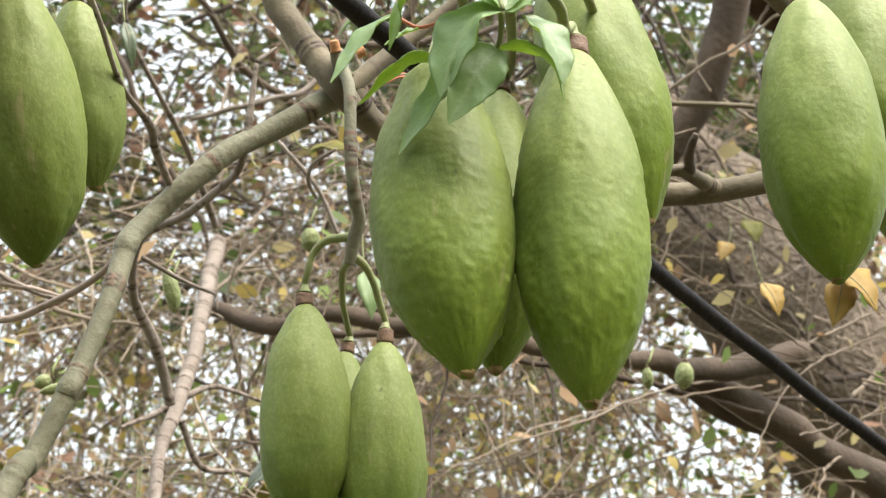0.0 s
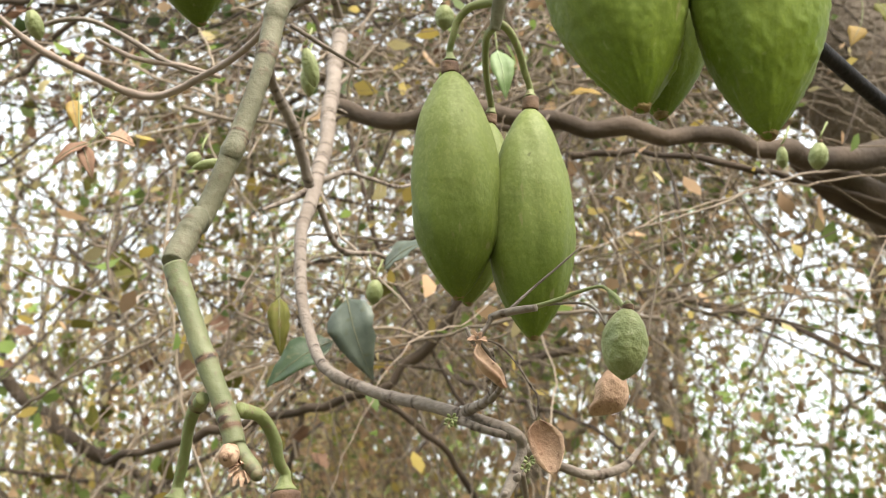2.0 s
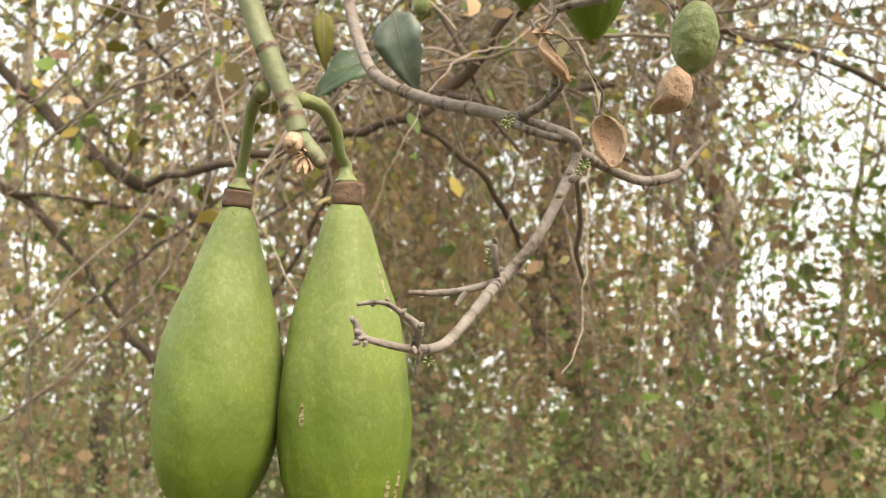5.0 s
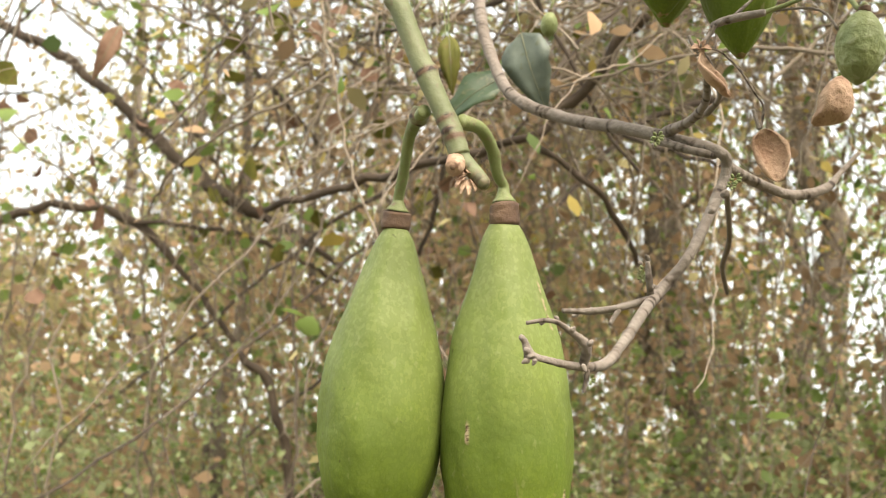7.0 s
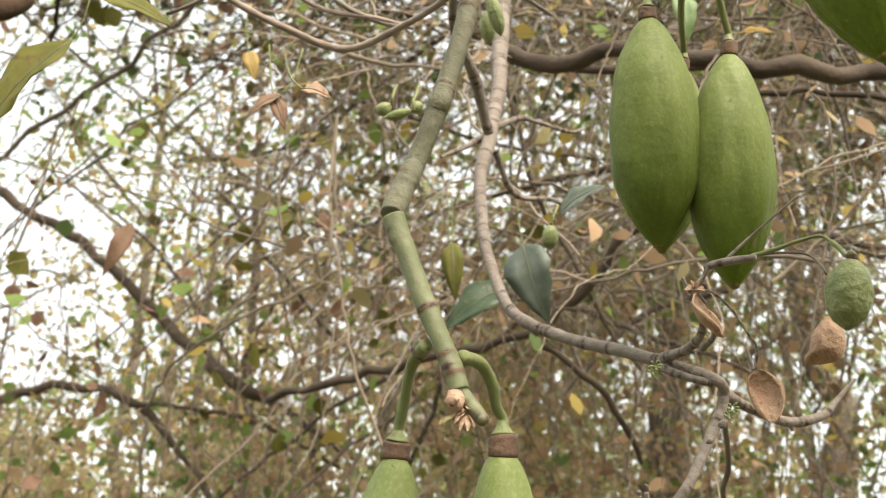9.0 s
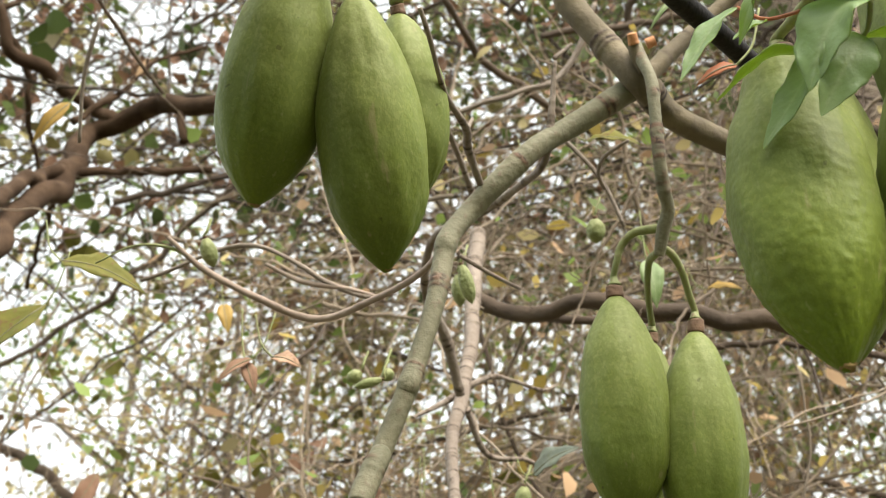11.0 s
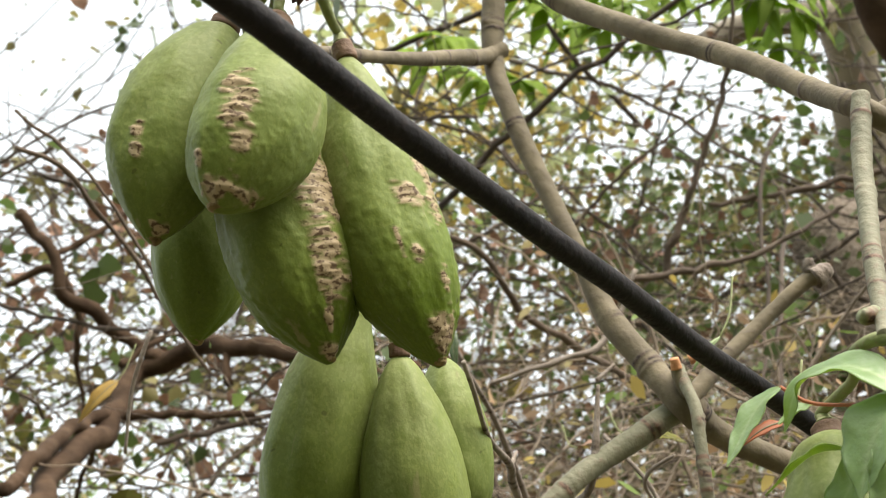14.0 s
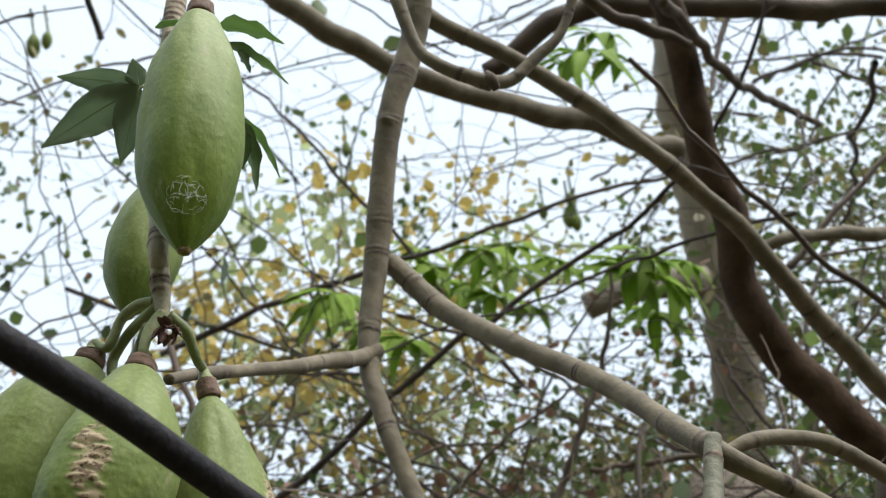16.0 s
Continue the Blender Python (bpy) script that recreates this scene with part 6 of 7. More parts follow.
for spot, size in (((0.1277, 0.6680, 1.7732), 0.0016), ((0.1259, 0.6680, 1.7703), 0.0014), ((0.1754, 0.6780, 1.7499), 0.0016), ((0.1728, 0.6780, 1.7457), 0.0013), ((0.1170, 0.6640, 1.6927), 0.0015), ((0.1156, 0.6640, 1.6880), 0.0013), ((0.0759, 0.6000, 1.6267), 0.0013)):
    for i in range(6):
        a = 2.4 * i
        root = Vector(spot) + Vector((np.cos(a), -0.4, np.sin(a))) * size * 0.8
        limb("green_bud", [(*root, size * 0.5), (*(root + Vector((np.cos(a), -0.8, np.sin(a))) * size), size * 0.62), (*(root + Vector((np.cos(a), -1.0, np.sin(a))) * size * 1.3), size * 0.25)], YOUNGPOD, dry_branch, sides=8, seed=80 + i)
limb('bud', [(0.039, 0.530, 1.636, 0.0013), (0.038, 0.529, 1.637, 0.0017), (0.037, 0.529, 1.638, 0.0006)], TWIGBARK, dry_branch, seed=23)
limb('bud', [(0.037, 0.529, 1.641, 0.0012), (0.036, 0.528, 1.643, 0.0015), (0.036, 0.528, 1.644, 0.0005)], TWIGBARK, dry_branch, seed=24)
limb('bud', [(0.039, 0.531, 1.632, 0.0012), (0.038, 0.530, 1.632, 0.0015), (0.036, 0.530, 1.631, 0.0005)], TWIGBARK, dry_branch, seed=25)
limb('bud', [(0.052, 0.526, 1.649, 0.0009), (0.052, 0.525, 1.651, 0.0012), (0.051, 0.524, 1.652, 0.0004)], TWIGBARK, dry_branch, seed=26)
limb('bud', [(0.046, 0.526, 1.650, 0.0009), (0.045, 0.526, 1.649, 0.0012), (0.045, 0.526, 1.648, 0.0004)], TWIGBARK, dry_branch, seed=27)
limb('bud', [(0.058, 0.526, 1.645, 0.0010), (0.059, 0.525, 1.646, 0.0013), (0.060, 0.524, 1.647, 0.0004)], TWIGBARK, dry_branch, seed=28)
limb('bud', [(0.066, 0.526, 1.639, 0.0012), (0.067, 0.525, 1.640, 0.0015), (0.068, 0.524, 1.641, 0.0005)], TWIGBARK, dry_branch, seed=29)
limb('bud', [(0.042, 0.530, 1.633, 0.0010), (0.042, 0.530, 1.632, 0.0013), (0.041, 0.530, 1.630, 0.0004)], TWIGBARK, dry_branch, seed=30)
limb('bud', [(0.063, 0.528, 1.630, 0.0011), (0.064, 0.528, 1.629, 0.0014), (0.065, 0.527, 1.627, 0.0005)], TWIGBARK, dry_branch, seed=31)
limb('bud', [(0.126, 0.681, 1.682, 0.0019), (0.125, 0.679, 1.684, 0.0024), (0.123, 0.678, 1.686, 0.0009)], TWIGBARK, dry_branch, seed=32)
limb('bud', [(0.122, 0.678, 1.700, 0.0012), (0.121, 0.677, 1.702, 0.0015), (0.120, 0.675, 1.703, 0.0006)], TWIGBARK, dry_branch, seed=33)
limb('bud', [(0.118, 0.679, 1.698, 0.0012), (0.117, 0.678, 1.699, 0.0015), (0.116, 0.677, 1.699, 0.0006)], TWIGBARK, dry_branch, seed=34)
limb('bud', [(0.091, 0.687, 1.671, 0.0014), (0.089, 0.686, 1.672, 0.0017), (0.088, 0.685, 1.673, 0.0007)], TWIGBARK, dry_branch, seed=35)
limb('bud', [(0.080, 0.688, 1.671, 0.0012), (0.079, 0.688, 1.669, 0.0015), (0.077, 0.687, 1.668, 0.0006)], TWIGBARK, dry_branch, seed=36)
limb('bud', [(0.165, 0.666, 1.737, 0.0020), (0.166, 0.664, 1.738, 0.0025), (0.167, 0.663, 1.740, 0.0010)], TWIGBARK, dry_branch, seed=37)
limb('bud', [(0.159, 0.668, 1.729, 0.0016), (0.158, 0.667, 1.728, 0.0020), (0.156, 0.667, 1.727, 0.0008)], TWIGBARK, dry_branch, seed=38)
limb('bud', [(0.145, 0.674, 1.703, 0.0016), (0.146, 0.673, 1.702, 0.0020), (0.148, 0.673, 1.701, 0.0008)], TWIGBARK, dry_branch, seed=39)
old_shell((0.1267, 0.5510, 1.7854), (0.1424, 0.5510, 1.7637), 0.0135, 'opened dry brown pod shell seen edge on', (0.8, -0.55, 0.25))
old_shell((0.156, 0.552, 1.747), (0.166, 0.551, 1.721), 0.0165, 'opened tan dry pod shell hanging from a twig', (-0.35, -0.9, 0.1))
old_shell((0.209, 0.575, 1.779), (0.191, 0.577, 1.756), 0.0199, 'dry rounded tan pod shell behind a young pod', (-0.2, 0.9, -0.3))

# ---------------------------------------------------------------- the wood behind
rng = np.random.default_rng(11)


def stuff(name, v, f, mat, label, category):
    me = bpy.data.meshes.new(name)
    v, f = np.asarray(v, np.float32), np.asarray(f, np.int32)
    k = f.shape[1]
    me.vertices.add(len(v))
    me.vertices.foreach_set("co", v.ravel())
    me.loops.add(f.size)
    me.loops.foreach_set("vertex_index", f.ravel())
    me.polygons.add(len(f))
    me.polygons.foreach_set("loop_start", np.arange(len(f), dtype=np.int32) * k)
    me.update()
    me.validate()
    return tagged(part(name, me, mat), label=label, category=category, kind="stuff")


def leaf_cloud(places, size, flat=0.5):
    """Small folded leaves, one at each place: arrays of points and triangles."""
    n = len(places)
    a = rng.normal(size=(n, 3)) * (1, 1, 0.7) + (0, 0, -0.5)
    a /= np.linalg.norm(a, axis=1)[:, None]
    b = np.cross(a, rng.normal(size=(n, 3)))
    b /= np.linalg.norm(b, axis=1)[:, None] + 1e-9
    c = np.cross(a, b)
    s = (size * np.clip(np.exp(rng.normal(-0.05, 0.4, n)), 0.35, 1.5))[:, None]
    w = s * rng.uniform(0.35, 0.6, n)[:, None] * flat
    fold = w * rng.uniform(-0.5, 0.5, n)[:, None]
    p0, p3 = places, places + a * s
    m1, m2 = places + a * s * 0.35, places + a * s * 0.7
    v = np.stack([p0, m1 + b * w + c * fold, m2 + b * w * 0.8 + c * fold, p3, m2 - b * w * 0.8 + c * fold, m1 - b * w + c * fold], 1).reshape(-1, 3)
    base = (np.arange(n) * 6)[:, None]
    tri = np.array([[0, 1, 5], [1, 2, 5], [2, 4, 5], [2, 3, 4]])
    f = (base[:, None] + tri[None]).reshape(-1, 3)
    return v, f


def clumps(n, per, low, high, spread, keep=None):
    """Leaf places gathered in uneven clumps inside a box; keep thins them."""
    c = rng.uniform(low, high, (n, 3))
    if keep is not None:
        c = c[keep(c) > rng.random(n)]
    count = rng.poisson(per, len(c))
    return np.repeat(c, count, axis=0) + rng.normal(size=(count.sum(), 3)) * (spread * rng.uniform(0.4, 1.4, len(c)))[:, None].repeat(count, axis=0)


def vines(starts, ways, lengths, radii, segs=12, wander=0.25, sag=0.0, sides=3, kink=0.16):
    """Thin wandering stems: arrays of points and quads."""
    n = len(starts)
    line = np.empty((n, segs + 1, 3))
    line[:, 0] = starts
    d = ways / np.linalg.norm(ways, axis=1)[:, None]
    turn = rng.normal(size=(n, 3)) * wander
    for i in range(segs):
        turn = 0.6 * turn + rng.normal(size=(n, 3)) * wander * 0.8
        d = d + turn * (3.0 / segs) + np.array([0, 0, -sag])
        d /= np.linalg.norm(d, axis=1)[:, None]
        line[:, i + 1] = line[:, i] + d * (lengths / segs)[:, None]
    line[:, 1:-1] += rng.normal(size=line[:, 1:-1].shape) * (kink * lengths / segs)[:, None, None]
    clear = np.linalg.norm(line - np.array([0.1, 0.0, 1.68]), axis=2).min(axis=1) > 1.12
    line, radii, n = line[clear], radii[clear], int(clear.sum())
    tan = np.gradient(line, axis=1)
    tan /= np.linalg.norm(tan, axis=2)[..., None] + 1e-9
    a = np.cross(tan, np.array([0.31, 0.27, 0.9]))
    a /= np.linalg.norm(a, axis=2)[..., None] + 1e-9
    b = np.cross(tan, a)
    taper = np.linspace(1.0, 0.4, segs + 1)[None, :] * radii[:, None]
    ang = np.arange(sides) * 2 * np.pi / sides
    v = line[:, :, None] + (a[:, :, None] * np.cos(ang)[None, None, :, None] + b[:, :, None] * np.sin(ang)[None, None, :, None]) * taper[:, :, None, None]
    i, j = np.meshgrid(np.arange(segs), np.arange(sides), indexing="ij")
    q = np.stack([i * sides + j, i * sides + (j + 1) % sides, (i + 1) * sides + (j + 1) % sides, (i + 1) * sides + j], -1).reshape(-1, 4)
    f = (np.arange(n)[:, None, None] * ((segs + 1) * sides) + q[None]).reshape(-1, 4)
    return v.reshape(-1, 3), f, line


def rise(p):
    """The elevation of places as seen from about head height, in degrees."""
    return np.degrees(np.arctan2(p[:, 2] - 1.65, np.hypot(p[:, 0], p[:, 1])))


def bearing(p):
    return np.degrees(np.arctan2(p[:, 0], p[:, 1]))


# trees of the wood: a tapered trunk, limbs and an uneven crown each
def wood_tree(x, y, h, r, seed, leaf, count, size, low=0.3, lean=(0, 0)):
    g = np.random.default_rng(seed)
    ob = tagged(empty("woodland_tree", Matrix.Translation((x, y, 0))), label="slender woodland tree with thin grey-brown trunk and sparse crown", category="tree", group="trees of the wood")
    top = np.array([x + lean[0], y + lean[1], h])
    mid = np.array([x + lean[0] * 0.35 + g.normal() * 0.12, y + lean[1] * 0.35, h * 0.5])
    limb("trunk", [(x, y, -0.1, r * 1.25), (x + g.normal() * 0.10, y, h * 0.14, r), (x + g.normal() * 0.09, y + g.normal() * 0.08, h * 0.27, r * 0.92), (x + lean[0] * 0.15 + g.normal() * 0.10, y, h * 0.39, r * 0.85), (*mid, r * 0.75), (*top, r * 0.2)], WOODBARK, ob, sides=9, seed=seed)
    ends = []
    for i in range(9):
        u = g.uniform(low, 0.95)
        p = np.array([x, y, 0]) * (1 - u) + top * u if u > 0.5 else np.array([x, y, 0]) * (1 - 2 * u) + mid * 2 * u
        a = g.uniform(0, 2 * np.pi)
        d = np.array([np.cos(a), np.sin(a), g.uniform(0.1, 0.9)]) * h * g.uniform(0.10, 0.24)
        q = p + d
        bend = p + d * 0.5 + np.array([0, 0, g.uniform(-0.08, 0.1) * h * 0.3])
        limb("limb", [(*p, r * 0.4), (*bend, r * 0.25), (*q, r * 0.08)], WOODBARK, ob, sides=6, seed=seed * 31 + i)
        ends += [bend, q, 0.5 * (bend + q)]
    ends = np.array(ends + [top])
    c = ends[g.integers(0, len(ends), count // 22 + 1)] + g.normal(size=(count // 22 + 1, 3)) * h * 0.045
    pl = np.repeat(c, 22, axis=0) + g.normal(size=(len(c) * 22, 3)) * 0.16
    v, f = leaf_cloud(pl, size)
    me = mesh_of("crown", v, f.tolist(), smooth=False)
    part("crown", me, leaf, ob)
    return ob


wood_tree(-3.6, 7.5, 6.2, 0.05, 3, FAROLIVE, 1500, 0.06)
wood_tree(-2.3, 8.6, 7.0, 0.06, 4, FARGREEN, 1500, 0.06)
wood_tree(-1.3, 6.4, 5.0, 0.035, 5, FARYELLOW, 700, 0.05)
wood_tree(-0.6, 9.0, 6.4, 0.06, 6, FAROLIVE, 1500, 0.06)
wood_tree(0.55, 7.0, 6.5, 0.05, 7, FARGREEN, 1300, 0.06)
wood_tree(1.35, 5.6, 6.0, 0.075, 8, FAROLIVE, 1600, 0.055, low=0.45)
wood_tree(2.5, 7.6, 7.5, 0.09, 9, FARGREEN, 1200, 0.06)
wood_tree(3.9, 7.0, 7.5, 0.07, 10, FAROLIVE, 1000, 0.06)
wood_tree(5.2, 9.0, 8.5, 0.09, 12, FARYELLOW, 1000, 0.07)
wood_tree(1.9, 10.5, 8.5, 0.10, 13, FAROLIVE, 2600, 0.07)
wood_tree(-5.6, 10.5, 6.8, 0.07, 14, FARGREEN, 1700, 0.07)
wood_tree(-3.0, 13.0, 7.5, 0.08, 15, FAROLIVE, 2000, 0.08)
wood_tree(4.4, 13.0, 10.0, 0.10, 16, FARGREEN, 3000, 0.08)
wood_tree(0.93, 5.6, 4.2, 0.05, 18, FARYELLOW, 700, 0.05, low=0.45, lean=(0.35, 0.3))
wood_tree(2.6, 7.1, 4.2, 0.05, 19, FAROLIVE, 900, 0.055, low=0.35, lean=(-0.5, 0.4))
wood_tree(3.4, 7.9, 4.6, 0.05, 20, FARGREEN, 900, 0.055, low=0.3, lean=(0.7, 0.3))
wood_tree(-0.5, 5.8, 5.0, 0.028, 22, FARGREEN, 500, 0.05, low=0.5)
wood_tree(-1.0, 5.4, 5.4, 0.034, 23, FAROLIVE, 500, 0.05, low=0.5)
wood_tree(0.4, 14.0, 8.0, 0.09, 17, FARGREEN, 2500, 0.08)


def cover(az, el):
    """How closely leaves and twigs fill the view towards a bearing (to the right of +y) and a rise, in degrees."""
    left = 1 / (1 + np.exp((az + 8) / 3.5))
    right = 1 / (1 + np.exp(-(az - 14) / 5.0))
    base = np.interp(el, [-10, 4, 9, 16, 26, 36, 46, 56, 66], [1.0, 1.0, 0.8, 0.72, 0.75, 0.58, 0.34, 0.2, 0.12])
    hole = np.exp(-(((az - 23) / 8) ** 2 + ((el - 3) / 8) ** 2)) * 0.6 + np.exp(-(((az + 22) / 6) ** 2 + ((el - 12) / 5) ** 2)) * 0.5 + np.exp(-(((az - 16) / 7) ** 2 + ((el - 11) / 6) ** 2)) * 0.35 + np.exp(-(((az - 28) / 4) ** 2 + ((el - 15) / 5) ** 2)) * 0.45 + np.exp(-(((az + 15) / 5) ** 2 + ((el - 20) / 6) ** 2)) * 0.4
    return np.clip(base * (1 - 0.92 * left * np.clip((el - 7) / 4, 0, 1)) + 0.28 * right * (el > 24) * (el < 37) - 0.05 * (az > 7) * np.exp(-(((el - 14) / 8) ** 2)) - hole - 0.6 * np.exp(-(((az - 26) / 5) ** 2 + ((el - 19) / 6) ** 2)), 0.05, 1)


def toward(n, near, far, el_low=-8, el_high=66, power=1.0, az_low=-42, az_high=48):
    """Places spread over the wood by bearing, rise and distance, thinned where the sky shows."""
    az, el = rng.uniform(az_low, az_high, 4 * n), rng.uniform(el_low, el_high, 4 * n)
    gaps = np.array([noise.noise(Vector((a * 0.16, e * 0.16, 3.1))) + 0.6 * noise.noise(Vector((a * 0.4, e * 0.4, 9.1))) for a, e in zip(az, el)])
    open_sky = np.clip(0.66 + 3.2 * gaps, 0.0, 1.6) if el_low > -20 else 1.0
    ok = (cover(az, el) * open_sky * np.cos(np.radians(el))) ** power > rng.random(4 * n)
    az, el = np.radians(az[ok][:n]), np.radians(el[ok][:n])
    d = near + (far - near) * rng.random(len(az))
    flat = np.cos(el)
    return np.stack([np.sin(az) * flat * d, np.cos(az) * flat * d, 1.65 + np.sin(el) * d], 1)


def airy(c, share):
    """Thins places in the open part of the crown, where pale sky shows between few leaves."""
    az, el = bearing(c), rise(c)
    window = np.clip((el - 43) / 4, 0, 1) * np.clip((az + 17) / 5, 0, 1) * np.clip((29 - az) / 5, 0, 1)
    return c[rng.random(len(c)) > window * (1 - share)]


def bunch(c, per, spread):
    """Uneven clumps round the given places."""
    count = rng.poisson(per * rng.uniform(0.3, 1.8, len(c)))
    wide = (spread * rng.uniform(0.4, 1.6, len(c)))[:, None].repeat(count, axis=0)
    p = np.repeat(c, count, axis=0) + rng.normal(size=(count.sum(), 3)) * wide
    return p[p[:, 2] > 0.02]


# upright thin stems and hanging vines
n = 360
x, y = rng.uniform(-4.5, 5, n), rng.uniform(2.6, 9.0, n)
keep = (np.degrees(np.arctan2(x, y)) < 20) | (rng.random(n) < 0.35)
x, y = x[keep], y[keep]
n = len(x)
s = np.stack([x, y, np.zeros(n)], 1)
w = np.stack([rng.normal(0, 0.12, n), rng.normal(0, 0.12, n), np.ones(n)], 1)
v, f, _ = vines(s, w, rng.uniform(1.8, 4.6, n), 0.0025 + 0.009 * rng.random(n) ** 1.6, segs=34, wander=0.13, sides=4)
stuff("undergrowth_stems", v, f, VINE, "many thin upright beige-brown stems of dry undergrowth", "undergrowth")
s = toward(230, 3.0, 5.2, 10, 30)
w = np.stack([rng.normal(0, 0.15, len(s)), rng.normal(0, 0.1, len(s)), -np.ones(len(s))], 1)
v, f, hung = vines(s, w, rng.uniform(0.5, 1.6, len(s)), rng.uniform(0.0015, 0.004, len(s)), segs=30, wander=0.22, sag=0.05, sides=4)
stuff("hanging_vines", v, f, VINE, "thin pale dry vines hanging straight down", "vines")

# dry tangle of vines above and behind the pods
s = toward(2300, 1.45, 4.0, 15, 37, az_low=-24, az_high=40)
thin_out = (bearing(s) > 23) & (rng.random(len(s)) < 0.8)
s = s[~thin_out]
behind = (bearing(s) < -7) & (rng.random(len(s)) < 0.8)
s[behind] = (0, 0, 1.65) + (s[behind] - (0, 0, 1.65)) * 1.6
w = rng.normal(size=(len(s), 3)) * (1.0, 0.35, 0.75)
v, f, tangle = vines(s, w, rng.uniform(0.15, 0.8, len(s)), 0.0010 + 0.0032 * rng.random(len(s)) ** 3, segs=26, wander=0.42, sag=0.02, sides=4, kink=0.08)
stuff("dry_vine_tangle", v, f, VINE, "dense tangle of thin dry brown vines and twigs", "vines")

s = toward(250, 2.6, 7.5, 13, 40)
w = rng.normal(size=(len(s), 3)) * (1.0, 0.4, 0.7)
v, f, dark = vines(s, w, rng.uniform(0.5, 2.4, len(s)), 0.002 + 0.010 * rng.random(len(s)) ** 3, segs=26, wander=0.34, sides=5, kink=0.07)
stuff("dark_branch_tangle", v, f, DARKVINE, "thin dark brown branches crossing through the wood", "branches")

# fine twigs all through the wood
s = toward(2900, 2.6, 8.0, -6, 33)
upright = np.clip((18 - rise(s)) / 8, 0, 1)[:, None]
w = rng.normal(size=(len(s), 3)) * ((0.8, 0.4, 0.9) + upright * (-0.45, -0.2, 0.9))
v, f, fine = vines(s, w, rng.uniform(0.3, 1.3, len(s)), 0.0012 + 0.0035 * rng.random(len(s)) ** 3, segs=16, wander=0.3, sides=3)
stuff("fine_twigs", v, f, VINE, "fine bare grey-brown twigs through the whole wood", "twigs")

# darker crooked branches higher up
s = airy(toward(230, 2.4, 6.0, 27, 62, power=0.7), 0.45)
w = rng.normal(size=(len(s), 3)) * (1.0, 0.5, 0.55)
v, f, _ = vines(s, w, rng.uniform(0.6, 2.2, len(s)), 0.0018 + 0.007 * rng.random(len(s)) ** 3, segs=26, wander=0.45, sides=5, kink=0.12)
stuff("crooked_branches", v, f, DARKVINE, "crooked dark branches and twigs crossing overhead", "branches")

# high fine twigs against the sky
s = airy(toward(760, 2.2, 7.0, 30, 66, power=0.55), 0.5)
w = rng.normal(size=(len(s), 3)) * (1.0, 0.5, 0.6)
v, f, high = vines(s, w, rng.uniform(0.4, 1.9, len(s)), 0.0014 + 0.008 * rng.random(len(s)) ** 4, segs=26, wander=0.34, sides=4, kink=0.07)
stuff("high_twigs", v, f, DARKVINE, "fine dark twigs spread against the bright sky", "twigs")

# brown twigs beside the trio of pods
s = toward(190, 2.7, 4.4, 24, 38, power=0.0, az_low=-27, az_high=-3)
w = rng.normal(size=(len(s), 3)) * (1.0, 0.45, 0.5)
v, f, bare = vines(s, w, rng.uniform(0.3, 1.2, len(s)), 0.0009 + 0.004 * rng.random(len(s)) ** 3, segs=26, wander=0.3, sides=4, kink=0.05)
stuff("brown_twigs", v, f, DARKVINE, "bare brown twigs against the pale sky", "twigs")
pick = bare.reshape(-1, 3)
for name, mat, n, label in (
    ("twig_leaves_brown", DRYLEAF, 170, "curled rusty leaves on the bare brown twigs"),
    ("twig_leaves_olive", BACKLITOLIVE, 200, "small olive leaves on the bare brown twigs"),
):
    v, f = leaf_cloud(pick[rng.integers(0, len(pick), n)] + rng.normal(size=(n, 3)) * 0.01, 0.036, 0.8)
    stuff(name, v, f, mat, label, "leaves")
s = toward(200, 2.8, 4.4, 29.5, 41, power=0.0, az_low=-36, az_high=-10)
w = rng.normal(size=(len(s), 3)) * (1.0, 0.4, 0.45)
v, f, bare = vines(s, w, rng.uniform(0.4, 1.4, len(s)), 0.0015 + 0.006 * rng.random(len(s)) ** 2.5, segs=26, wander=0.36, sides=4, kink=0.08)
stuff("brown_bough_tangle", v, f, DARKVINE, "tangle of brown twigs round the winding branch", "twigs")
pick = bare.reshape(-1, 3)
for name, mat, n, label in (
    ("tangle_leaves_brown", DRYLEAF, 380, "withered rusty leaves caught in the brown twigs"),
    ("tangle_leaves_olive", BACKLITOLIVE, 420, "olive leaves caught in the brown twigs"),
    ("tangle_leaves_green", BACKLITLEAF, 200, "small green leaves caught in the brown twigs"),
):
    v, f = leaf_cloud(bunch(pick[rng.integers(0, len(pick), n // 4)], 4, 0.045), 0.044, 0.85)
    stuff(name, v, f, mat, label, "leaves")

